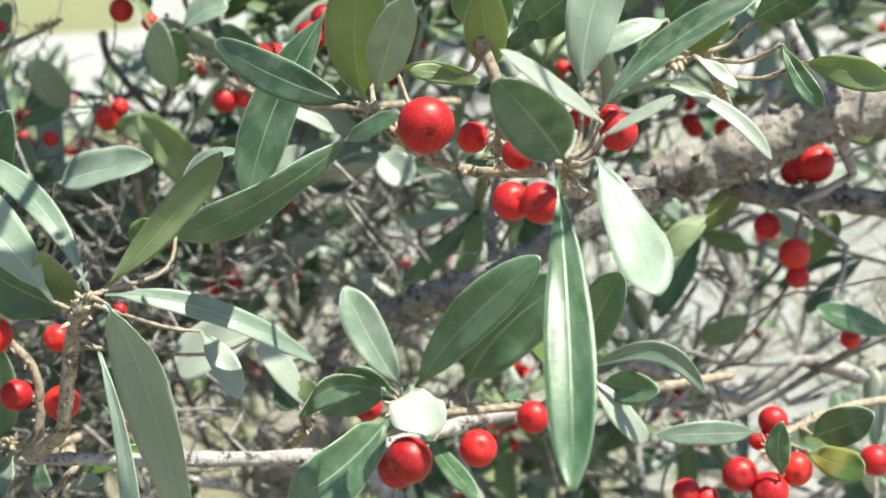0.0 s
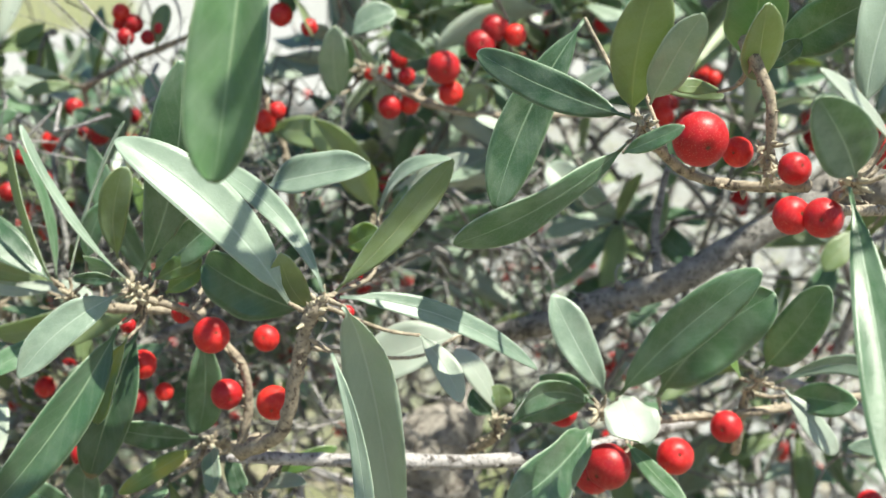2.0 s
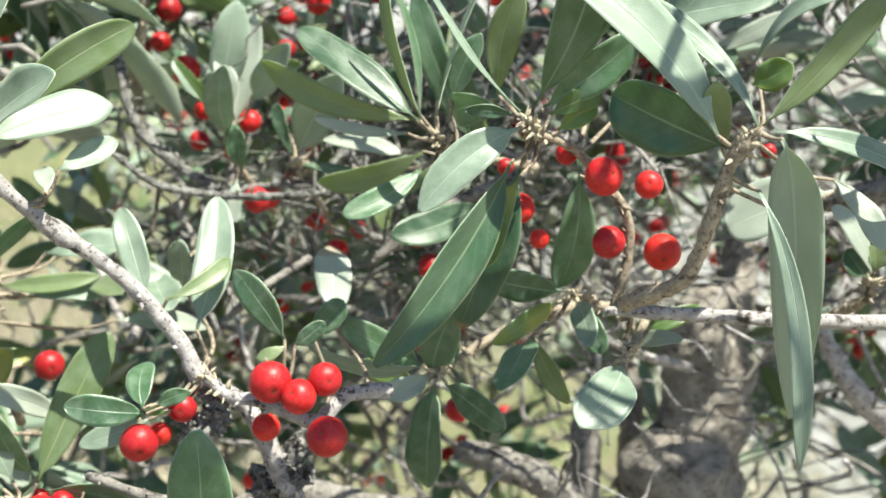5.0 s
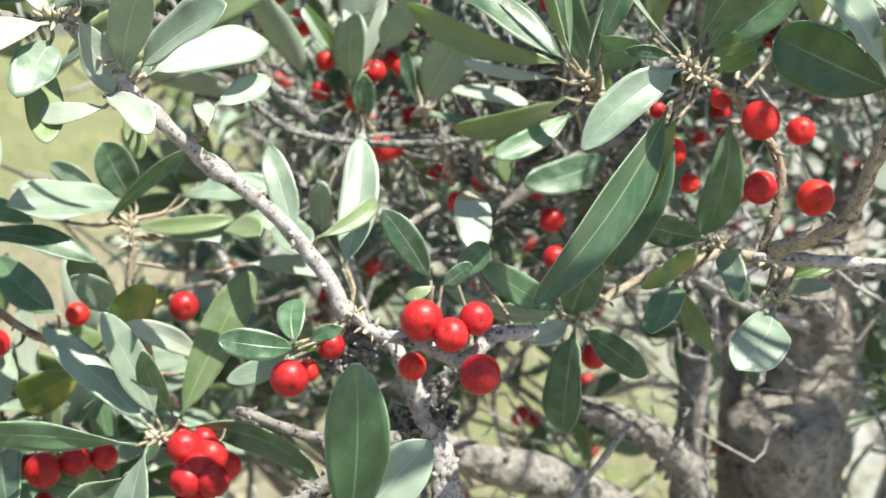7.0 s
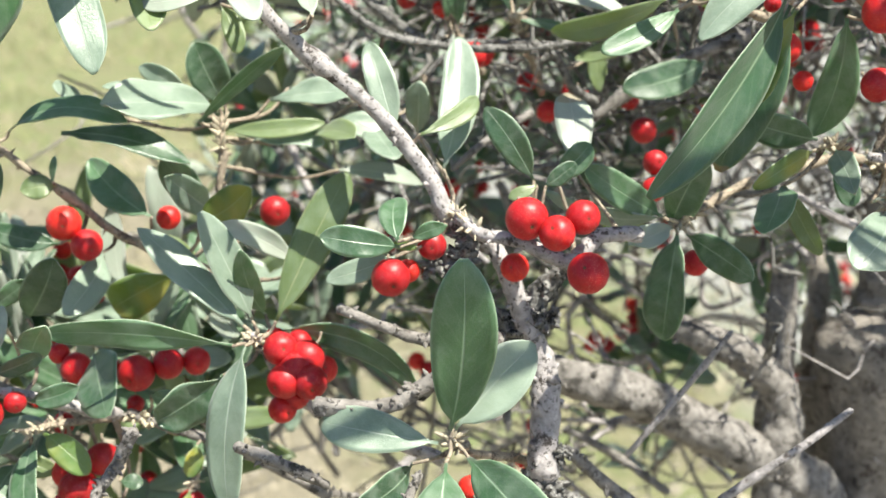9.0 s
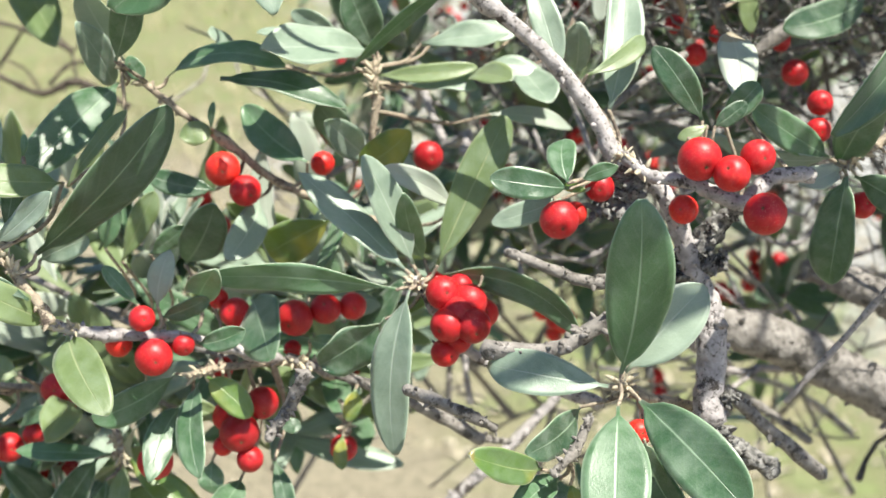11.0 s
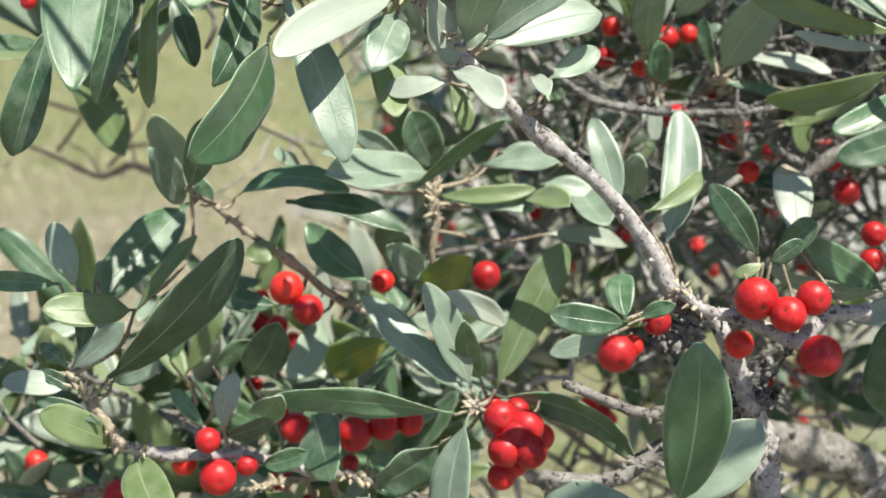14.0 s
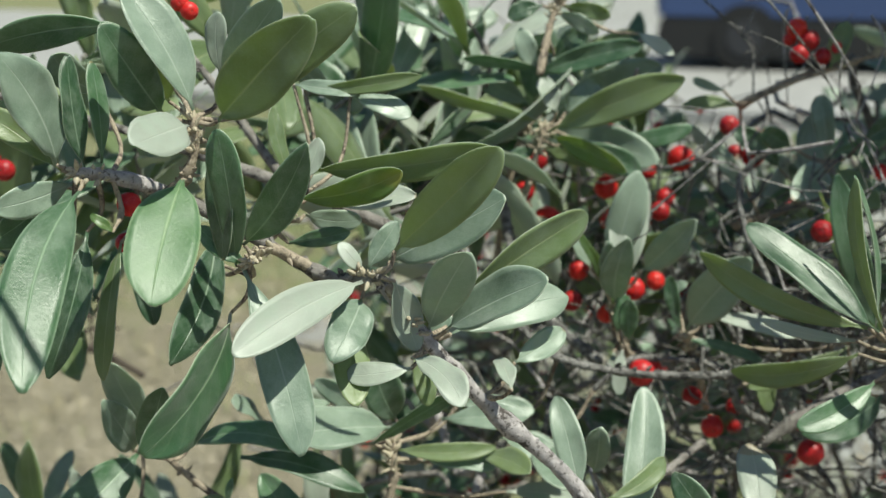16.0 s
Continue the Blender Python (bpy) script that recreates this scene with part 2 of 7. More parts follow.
def tube(points, radii, sides=8, rough=0.12, steps=5, seed=0.0, knots=0.0):
    """Vertices and faces of a closed, slightly knobbly tube through the points (a smooth curve), in the points' own units."""
    p = [Vector(q) for q in points]
    p = [p[0] * 2 - p[1]] + p + [p[-1] * 2 - p[-2]]
    r = [radii[0]] + list(radii) + [radii[-1]]
    line, rad = [], []
    for i in range(1, len(p) - 2):
        for k in range(steps + (i == len(p) - 3)):
            t = k / steps
            a, b, c, d = p[i - 1:i + 3]
            line.append(0.5 * (2 * b + (c - a) * t + (2 * a - 5 * b + 4 * c - d) * t * t + (3 * b - a - 3 * c + d) * t ** 3))
            rad.append(r[i] + (r[i + 1] - r[i]) * t)
    first, last = (line[0] - line[1]).normalized(), (line[-1] - line[-2]).normalized()
    line = [line[0] + first * rad[0] * 0.6] + line + [line[-1] + last * rad[-1] * 0.6]
    rad = [rad[0] * 0.45] + rad + [rad[-1] * 0.45]
    verts, faces = [], []
    side = Vector((0.31, 0.2, 0.93))
    for i, q in enumerate(line):
        ahead = (line[min(i + 1, len(line) - 1)] - line[max(i - 1, 0)]).normalized()
        side = (side - ahead * side.dot(ahead))
        side = side.normalized() if side.length > 1e-6 else ahead.orthogonal().normalized()
        other = ahead.cross(side)
        swell = 1 + knots * max(0.0, noise.noise(q * 0.9 / max(rad[i], 0.05) * 0.25 + Vector((seed, 0, 0))) - 0.15) * 3
        for k in range(sides):
            a = 2 * math.pi * k / sides
            w = (side * math.cos(a) + other * math.sin(a))
            n = noise.noise((q + w * rad[i]) * (1.1 / max(rad[i], 0.04)) + Vector((seed, seed, 0)))
            if sides > 12:
                n += 0.55 * noise.noise((q + w * rad[i]) * (3.1 / rad[i]) + Vector((0, seed, 7))) + 0.4 * noise.noise((q + w * rad[i]) * (7.3 / rad[i]))
            verts.append(q + w * rad[i] * swell * (1 + rough * n))
    for i in range(len(line) - 1):
        for k in range(sides):
            a, b = i * sides + k, i * sides + (k + 1) % sides
            faces.append((a, b, b + sides, a + sides))
    faces.append(tuple(range(sides - 1, -1, -1)))
    faces.append(tuple(range(len(verts) - sides, len(verts))))
    return verts, faces


def blob(centre, axis, length, radius, rings=5, sides=6):
    """A pointed bud: vertices and faces."""
    a = Vector(axis).normalized()
    u = a.orthogonal().normalized()
    w = a.cross(u)
    verts, faces = [], []
    for i in range(rings + 1):
        t = i / rings
        rr = radius * math.sin(math.pi * (0.06 + 0.9 * t ** 0.8)) ** 0.8
        for k in range(sides):
            g = 2 * math.pi * k / sides
            verts.append(Vector(centre) + a * (t - 0.3) * length + (u * math.cos(g) + w * math.sin(g)) * rr)
    for i in range(rings):
        for k in range(sides):
            b, c = i * sides + k, i * sides + (k + 1) % sides
            faces.append((b, c, c + sides, b + sides))
    return verts, faces


def joined(pieces):
    verts, faces = [], []
    for v, f in pieces:
        k = len(verts)
        verts += v
        faces += [tuple(i + k for i in q) for q in f]
    return verts, faces


RNG = random.Random(11)


# ---- the shrub ----
shrub = tagged(new("berry_shrub"), "silvery-leaved shrub with red berries, grey twigs, in dry grass", "shrub")
shrub.location = (-0.08, 0.30, 0.0)


def limb(name, bark, points, radii):
    base = Vector(points[0]) / 100
    fat = max(radii)
    v, f = tube([Vector(p) - Vector(points[0]) for p in points], radii, 36 if fat > 0.4 else 14 if fat > 0.12 else 9, 0.55 if bark == "gnarl" else 0.2 if bark == "pale" or (bark == "bark" and fat > 0.3) else 0.32, 16 if fat > 0.4 else 12 if bark == "gnarl" else 8 if fat > 0.18 else 5, points[0][0], 0.25)
    pieces = [(v, f)]
    for i in range(int((22 if bark == "gnarl" else 5 if bark == "pale" else 11) * len(points))):
        k = RNG.randrange(len(points) - 1)
        a, b = Vector(points[k]), Vector(points[k + 1])
        if (b - a).length > 12:
            continue
        t = RNG.random()
        q = a.lerp(b, t) - Vector(points[0])
        out = Vector((RNG.uniform(-1, 1), RNG.uniform(-1, 0.4), RNG.uniform(-0.6, 1))).normalized()
        r = radii[k]
        size = RNG.uniform(0.25, 0.55) * min(r, 0.25)
        pieces.append(blob(q + out * r * 0.8, out, size * RNG.uniform(1.5, 4), size, 3, 5))
    v, f = joined(pieces)
    ob = new(name, mesh_of(name, [q / 100 for q in v], f, [BARKS[bark]]))
    return under(ob, shrub, base)


def shoot(*points, r=0.055, skin=None):
    """A young twig through the points, its tip first, with a tuft of buds at the tip. Leaves and berries hang on it."""
    tip = Vector(points[0])
    n = len(points)
    v, f = tube([Vector(p) - tip for p in points], [r + 0.04 * i / (n - 1) for i in range(n)], 8, 0.4, 7, tip.x, 0.3)
    bits = [(v, f)]
    for i in range(3 * n):
        k = RNG.randrange(n - 1)
        q = Vector(points[k]).lerp(Vector(points[k + 1]), RNG.random()) - tip
        out = Vector((RNG.uniform(-1, 1), RNG.uniform(-1, 1), RNG.uniform(-1, 1))).normalized()
        bits.append(blob(q + out * 0.07, out, RNG.uniform(0.08, 0.24), RNG.uniform(0.025, 0.055), 3, 5))
    v, f = joined(bits)
    ob = new("twig", mesh_of("twig", [q / 100 for q in v], f, [BARKS[skin] if skin else YOUNG]))
    under(ob, shrub, tip / 100)
    back = (Vector(points[1]) - tip).normalized()
    pieces = []
    for i in range(30):
        out = (Vector((RNG.uniform(-1, 1), RNG.uniform(-1, 0.5), RNG.uniform(-0.7, 1))) - back * 0.5).normalized()
        pieces.append(blob(out * RNG.uniform(0.02, 0.14) + back * RNG.uniform(0, 0.55), out, RNG.uniform(0.10, 0.30), RNG.uniform(0.022, 0.055), 4, 6))
    v, f = joined(pieces)
    buds = new("bud_tuft", mesh_of("bud_tuft", [q / 100 for q in v], f, [BUD]))
    under(buds, ob, tip / 100)
    buds["label"] = "cluster of small tan buds"
    return ob


def leaf_mesh(along, width, normal, bend, kind, rng, n=18, m=4, arch=None, peak=None, power=None, fold=None, sharp=None):
    """One leaf of real thickness: upper skin, lower skin, downy rim. along runs from the foot of the stalk to the tip (cm)."""
    a = Vector(along)
    long = a.length
    a.normalize()
    up = Vector(normal)
    up = (up - a * up.dot(a)).normalized()
    side = a.cross(up)
    crease, wave, sway = rng.uniform(0.05, 0.36), rng.uniform(0.015, 0.085), rng.uniform(-0.07, 0.07)
    crest, blunt, phase = rng.uniform(0.42, 0.66), rng.uniform(2.0, 3.0), rng.uniform(0, 6)
    rise_power = rng.uniform(0.50, 0.80)
    taper = sharp or rng.uniform(0.5, 0.72)
    crease, crest, rise_power = fold or crease, peak or crest, power or rise_power
    curl = rng.uniform(-0.05, 0.08)
    thick = 0.018
    top, low, uvs = [], [], []
    for i in range(n + 1):
        s = 1 - (1 - i / n) ** 1.4
        x = max(0.0, (s - 0.07) / 0.93)
        if x < crest:
            half = math.sin(math.pi / 2 * x / crest) ** rise_power
        else:
            half = max(0.0, 1 - ((x - crest) / (1 - crest)) ** blunt) ** taper
        half = max(0.5 * width * half, 0.028 if i < n else 0.06 * width)
        mid = a * (s * long) + arch * 4 * s * (1 - s) if arch else a * (s * long) + up * long * (bend * 4 * s * (1 - s) - curl * s ** 3) + side * long * sway * 4 * s * (1 - s)
        for k in range(-m, m + 1):
            u = k / m
            rise = crease * abs(u) ** 1.4 * half + wave * width * math.sin(s * 11 + phase + (2 if u > 0 else 0)) * abs(u) ** 2
            q = mid + side * u * half + up * rise
            t = thick * (1 - 0.55 * abs(u)) * (1 if 0 < i < n else 0.6)
            top.append(q + up * t)
            low.append(q - up * t)
            uvs.append((0.5 + 0.5 * u, s))
    w = 2 * m + 1
    size = len(top)
    faces, slots = [], []
    for i in range(n):
        for k in range(w - 1):
            b = i * w + k
            faces.append((b, b + w, b + w + 1, b + 1))
            slots.append(0)
            faces.append((size + b, size + b + 1, size + b + w + 1, size + b + w))
            slots.append(1)
        for b, turn in ((i * w, 0), (i * w + w - 1, 1)):
            q = (b, size + b, size + b + w, b + w)
            faces.append(q[::-1] if turn else q)
            slots.append(2)
    for b in range(w - 1):
        faces.append((b, b + 1, size + b + 1, size + b))
        slots.append(2)
        e = n * w + b
        faces.append((e, size + e, size + e + 1, e + 1))
        slots.append(2)
    return top + low, [q[::-1] for q in faces], slots, uvs + uvs


LEAF_NAMES = {"g": "grey-green matt leaf", "s": "silver-scaled grey leaf", "o": "olive leaf, toned as a shaded backlit underside", "y": "yellowing green leaf", "u": "pale silver leaf underside", "f": "fresh green leaf", "r": "pale silver leaf with browned tip", "d": "deep green leaf with a pale midrib"}


def leaf(parent, foot, tip, width, normal, bend, kind, via=None, peak=None, power=None, fold=None, sharp=None):
    along = Vector(tip) - Vector(foot)
    rng = random.Random(int(abs(foot[0] * 731 + tip[2] * 377 + tip[0] * 91) * 10))
    arch = Vector(via) - (Vector(foot) + Vector(tip)) / 2 if via else None
    v, f, slots, uvs = leaf_mesh(along, width, normal, bend, kind, rng, arch=arch, peak=peak, power=power, fold=fold, sharp=sharp)
    ob = new("leaf", mesh_of("leaf", [q / 100 for q in v], f, [*TOPS[kind], RIM], slots, uvs))
    ob["label"] = LEAF_NAMES[kind]
    return under(ob, parent, Vector(foot) / 100)


def spur(parent, foot, at):
    """A short side twig from the shoot to a leaf's foot."""
    a, b = Vector(at), Vector(foot)
    mid = (a + b) / 2 + Vector((0.06, 0.2, -0.14)) * (b - a).length
    v, f = tube([Vector((0, 0, 0)), mid - a, b - a], [0.042, 0.034, 0.028], 7, 0.35, 5, a.x, 0.3)
    ob = new("side_twig", mesh_of("side_twig", [q / 100 for q in v], f, [YOUNG]))
    return under(ob, parent, a / 100)


def berry_mesh(radius, sides=20, rings=14):
    """A round drupe with a dimple and dried flower scar at its far pole (+z) and a short stalk at the other."""
    verts, faces, slots = [], [], []
    for i in range(rings + 1):
        a = math.pi * i / rings
        z, r = math.cos(a), math.sin(a)
        dent = 0.13 * math.exp(-(a / 0.2) ** 2) + 0.05 * math.exp(-((math.pi - a) / 0.3) ** 2)
        z = z * (1 - dent) * 0.96
        r = max(r, 0.045 if i in (0, rings) else 0)
        for k in range(sides):
            g = 2 * math.pi * k / sides
            verts.append(Vector((math.cos(g) * r, math.sin(g) * r, z)) * radius)
    for i in range(rings):
        for k in range(sides):
            b, c = i * sides + k, i * sides + (k + 1) % sides
            faces.append((b, b + sides, c + sides, c))
            slots.append(0)
    faces.append(tuple(range(sides)))
    slots.append(1)
    faces.append(tuple(range(len(verts) - 1, len(verts) - sides - 1, -1)))
    slots.append(1)
    for k in range(6):
        g = 2 * math.pi * k / 6 + 0.2
        v, f = blob(Vector((math.cos(g) * 0.045, math.sin(g) * 0.045, 0.85)) * radius, (math.cos(g), math.sin(g), 0.9), 0.09 * radius, 0.03 * radius, 2, 4)
        faces += [tuple(i + len(verts) for i in q) for q in f]
        slots += [1] * len(f)
        verts += v
    v, f = tube([Vector((0, 0, -0.9)) * radius, Vector((0.1, 0, -1.4)) * radius, Vector((0.1, 0.2, -1.8)) * radius], [0.08 * radius, 0.07 * radius, 0.09 * radius], 6, 0.1, 3)
    faces += [tuple(i + len(verts) for i in q) for q in f]
    slots += [2] * len(f)
    verts += v
    return mesh_of("berry", [q / 100 for q in verts], faces, [BERRY, SCAR, YOUNG], slots)


BERRY_MESH = berry_mesh(1.0)


def berry(parent, at, radius, pole):
    ob = new("berry", BERRY_MESH)
    under(ob, parent, Vector(at) / 100)
    ob.rotation_mode = "QUATERNION"
    ob.rotation_quaternion = Vector(pole).to_track_quat("Z", "Y")
    ob.scale = (radius, radius, radius * RNG.uniform(0.93, 1.02))
    ob["label"] = "round red berry with pale specks"
    return ob


limb("limb", "pale", [(-20.56, 17.70, 100.90), (-19.90, 18.05, 99.90), (-18.90, 18.45, 98.70), (-17.90, 18.85, 97.70), (-17.05, 18.95, 96.60), (-16.65, 18.90, 95.80), (-16.05, 19.05, 95.40), (-15.67, 19.00, 94.74), (-15.48, 19.04, 94.12), (-15.16, 19.04, 93.31), (-15.06, 18.81, 92.58), (-15.07, 18.43, 91.48)], [0.1, 0.11, 0.12, 0.125, 0.14, 0.16, 0.15, 0.15, 0.17, 0.23, 0.26, 0.26])
limb("trunk", "brown", [(-6.47, 32.24, 95.53), (-6.74, 30.82, 93.53), (-7.47, 29.74, 92.99), (-7.49, 29.27, 91.39), (-7.70, 28.95, 89.72), (-7.88, 28.73, 87.66), (-7.91, 28.57, 82.87), (-2.99, 35.84, 1.78)], [0.3, 0.55, 0.95, 1.02, 1.05, 1.1, 1.25, 1.7])
limb("trunk", "brown", [(-9.44, 32.05, 91.84), (-9.24, 31.28, 90.54), (-9.35, 30.75, 88.82), (-9.21, 30.54, 86.63), (-8.37, 29.76, 76.45)], [0.2, 0.26, 0.3, 0.32, 0.4])
limb("limb", "bark", [(-16.59, 23.79, 91.37), (-15.20, 24.45, 90.63), (-13.75, 24.94, 90.03), (-12.11, 25.54, 89.01), (-10.65, 26.08, 87.91), (-9.36, 26.70, 86.49), (-8.40, 28.00, 80.50), (-7.75, 28.95, 75.50)], [0.3, 0.42, 0.48, 0.52, 0.54, 0.6, 0.65, 0.7])
limb("limb", "bark", [(-13.20, 26.50, 91.17), (-12.18, 26.19, 90.94), (-11.17, 26.21, 90.44), (-10.40, 26.38, 89.28), (-10.46, 26.07, 86.83), (-9.70, 27.60, 80.00), (-7.85, 29.10, 73.50)], [0.25, 0.35, 0.4, 0.42, 0.45, 0.5, 0.55])
limb("limb", "bark", [(-10.36, 28.35, 91.87), (-10.46, 27.83, 89.78), (-10.41, 27.25, 86.16), (-9.30, 28.30, 79.00), (-7.80, 29.20, 72.00)], [0.3, 0.4, 0.45, 0.5, 0.55])
limb("limb", "pale", [(-9.94, 19.98, 96.79), (-8.62, 20.21, 96.66), (-7.13, 20.44, 96.51), (-5.11, 20.93, 96.31), (-3.80, 21.67, 96.18), (-1.53, 23.55, 96.04)], [0.08, 0.11, 0.13, 0.13, 0.12, 0.15])
limb("limb", "bark", [(-5.51, 26.61, 96.99), (-4.61, 26.25, 97.28), (-3.37, 26.07, 97.69), (-1.56, 25.98, 98.31), (-0.00, 26.14, 99.16), (1.76, 26.29, 99.94)], [0.2, 0.28, 0.31, 0.3, 0.3, 0.28])
limb("limb", "brown", [(1.21, 26.77, 99.60), (1.79, 26.42, 100.00), (3.15, 26.15, 100.39), (4.09, 26.35, 100.77), (5.03, 26.53, 101.10), (7.24, 27.31, 101.16)], [0.3, 0.45, 0.5, 0.5, 0.5, 0.55])
limb("limb", "bark", [(3.24, 28.00, 99.44), (4.51, 27.57, 99.18), (5.72, 27.67, 99.06), (7.67, 28.31, 98.64)], [0.2, 0.25, 0.25, 0.3])
limb("limb", "pale", [(-5.27, 26.84, 94.35), (-5.15, 26.73, 93.87), (-4.59, 26.53, 92.89), (-3.79, 26.71, 92.03), (-2.37, 27.26, 90.70)], [0.06, 0.15, 0.26, 0.28, 0.3])
limb("twig", "bark", [(-1.68, 27.30, 100.47), (-1.96, 26.99, 99.27), (-1.94, 26.52, 98.11)], [0.07, 0.1, 0.12])
limb("twig", "pale", [(-11.92, 21.01, 93.22), (-12.68, 20.92, 92.13), (-13.72, 20.88, 90.68)], [0.05, 0.06, 0.06])
limb("twig", "pale", [(-9.89, 19.99, 92.28), (-10.69, 19.65, 91.71), (-12.03, 19.47, 90.65)], [0.06, 0.07, 0.08])
limb("twig", "bark", [(-17.17, 21.99, 95.86), (-16.56, 22.28, 96.35), (-15.85, 23.57, 96.62)], [0.05, 0.07, 0.08])
limb("twig", "bark", [(-14.71, 24.74, 96.27), (-13.83, 25.12, 96.90), (-13.05, 25.61, 97.29), (-11.53, 26.89, 97.68)], [0.1, 0.12, 0.12, 0.14])
limb("twig", "dry", [(-34.54, 36.41, 92.12), (-36.21, 36.26, 92.95), (-37.27, 35.83, 92.63), (-38.56, 35.68, 93.19), (-40.60, 35.45, 94.12)], [0.13, 0.12, 0.10, 0.085, 0.07])
limb("twig", "dry", [(-36.22, 36.29, 93.04), (-36.56, 36.60, 94.09), (-37.60, 36.58, 94.82)], [0.05, 0.04, 0.04])
limb("twig", "bark", [(-20.00, 19.95, 90.42), (-19.42, 20.31, 89.77), (-18.92, 20.59, 89.55)], [0.06, 0.08, 0.06])
limb("twig", "pale", [(-18.77, 25.97, 87.87), (-19.85, 25.24, 86.78), (-21.18, 24.42, 85.63)], [0.1, 0.14, 0.16])
limb("twig", "pale", [(-21.42, 27.52, 88.10), (-21.20, 27.12, 86.89)], [0.08, 0.08])
limb("twig", "bark", [(-14.72, 19.14, 91.61), (-14.11, 19.56, 90.82), (-13.06, 19.99, 89.71)], [0.1, 0.12, 0.14])
limb("twig", "bark", [(-16.85, 16.69, 92.29), (-17.04, 16.26, 91.90), (-17.33, 15.88, 91.69)], [0.07, 0.08, 0.06])
limb("twig", "bark", [(-21.18, 15.80, 93.18), (-21.47, 15.73, 92.65), (-21.70, 15.29, 92.26)], [0.11, 0.1, 0.08])
limb("twig", "pale", [(-10.58, 25.97, 94.48), (-9.38, 25.98, 93.83), (-8.09, 26.56, 93.25)], [0.07, 0.1, 0.12])
limb("twig", "bark", [(-15.34, 26.25, 88.44), (-14.27, 26.27, 87.91), (-12.92, 26.21, 87.00)], [0.08, 0.1, 0.1])
limb("twig", "gnarl", [(-19.62, 23.24, 98.87), (-18.48, 23.19, 98.15), (-16.35, 23.87, 97.82), (-14.36, 24.65, 97.96)], [0.06, 0.08, 0.08, 0.06])
limb("twig", "gnarl", [(-18.12, 24.52, 97.16), (-17.49, 24.81, 97.73), (-16.95, 25.26, 97.70), (-15.69, 25.24, 97.63), (-15.19, 25.38, 96.78), (-14.36, 25.77, 96.23)], [0.05, 0.07, 0.07, 0.08, 0.09, 0.1])
limb("twig", "gnarl", [(-20.35, 25.84, 100.67), (-19.70, 25.17, 98.90), (-18.09, 25.05, 97.60)], [0.1, 0.12, 0.12])
limb("twig", "bark", [(-18.31, 17.72, 94.64), (-17.58, 17.75, 94.33), (-16.98, 17.99, 94.06), (-16.26, 18.15, 94.14)], [0.08, 0.09, 0.1, 0.12])
limb("twig", "bark", [(-18.59, 17.06, 93.18), (-17.56, 17.43, 93.07), (-17.04, 17.71, 93.28), (-15.77, 18.02, 94.12)], [0.12, 0.13, 0.13, 0.14])
limb("twig", "bark", [(-19.79, 16.55, 92.64), (-18.94, 16.77, 92.19), (-18.39, 16.78, 91.91)], [0.1, 0.09, 0.06])
limb("burl", "gnarl", [(-14.65, 19.20, 95.09), (-15.03, 19.30, 94.66), (-15.41, 19.29, 94.18), (-15.70, 19.21, 93.79), (-15.97, 19.36, 93.12)], [0.1, 0.16, 0.24, 0.22, 0.2])
limb("burl", "gnarl", [(-16.49, 18.86, 95.74), (-16.40, 18.86, 95.35), (-16.50, 18.84, 95.06), (-17.03, 18.85, 95.03)], [0.15, 0.19, 0.16, 0.1])
limb("burl", "gnarl", [(-15.45, 19.14, 94.08), (-15.00, 19.00, 94.06), (-14.91, 18.99, 94.29)], [0.14, 0.1, 0.06])
limb("burl", "gnarl", [(-15.07, 18.45, 91.53), (-14.84, 18.49, 91.84), (-14.65, 18.45, 91.93)], [0.14, 0.1, 0.05])
limb("burl", "gnarl", [(-15.21, 18.41, 91.49), (-15.07, 18.46, 91.25), (-14.80, 18.63, 90.96), (-13.93, 19.07, 90.22)], [0.2, 0.2, 0.17, 0.16])
limb("burl", "gnarl", [(-16.07, 19.42, 93.99), (-15.96, 19.33, 93.67), (-17.32, 19.02, 92.55)], [0.08, 0.1, 0.13])
limb("twig", "dry", [(-37.27, 35.83, 92.63), (-37.76, 35.79, 93.47), (-38.50, 35.72, 93.84)], [0.04, 0.035, 0.03])
limb("twig", "dry", [(-36.42, 36.60, 93.93), (-37.49, 36.40, 94.49), (-38.79, 36.20, 94.96), (-40.20, 36.00, 95.33)], [0.09, 0.08, 0.065, 0.05])
limb("twig", "dry", [(-39.11, 36.30, 93.36), (-38.19, 36.50, 94.46), (-37.77, 36.60, 95.17), (-37.88, 36.80, 95.73)], [0.07, 0.06, 0.05, 0.04])
limb("twig", "dry", [(-37.24, 36.30, 92.86), (-36.56, 36.60, 93.47), (-35.48, 36.80, 93.56)], [0.07, 0.06, 0.045])
limb("twig", "dry", [(-36.45, 36.49, 93.74), (-36.05, 36.87, 94.43), (-35.99, 37.22, 95.30)], [0.03, 0.03, 0.025])
limb("twig", "bark", [(-20.50, 22.00, 100.40), (-23.50, 21.50, 101.60), (-27.00, 22.00, 102.40), (-31.00, 23.00, 103.00)], [0.12, 0.11, 0.09, 0.06])
limb("twig", "bark", [(-24.50, 20.50, 91.00), (-27.00, 20.50, 91.80), (-30.50, 21.00, 93.00)], [0.1, 0.08, 0.05])
limb("twig", "bark", [(-23.50, 21.50, 101.60), (-26.00, 22.50, 104.00), (-28.00, 23.00, 105.50)], [0.09, 0.07, 0.05])
limb("twig", "bark", [(-31.00, 23.00, 103.00), (-30.55, 22.50, 102.30), (-30.20, 22.30, 101.40), (-30.20, 22.20, 100.20)], [0.06, 0.055, 0.05, 0.04])
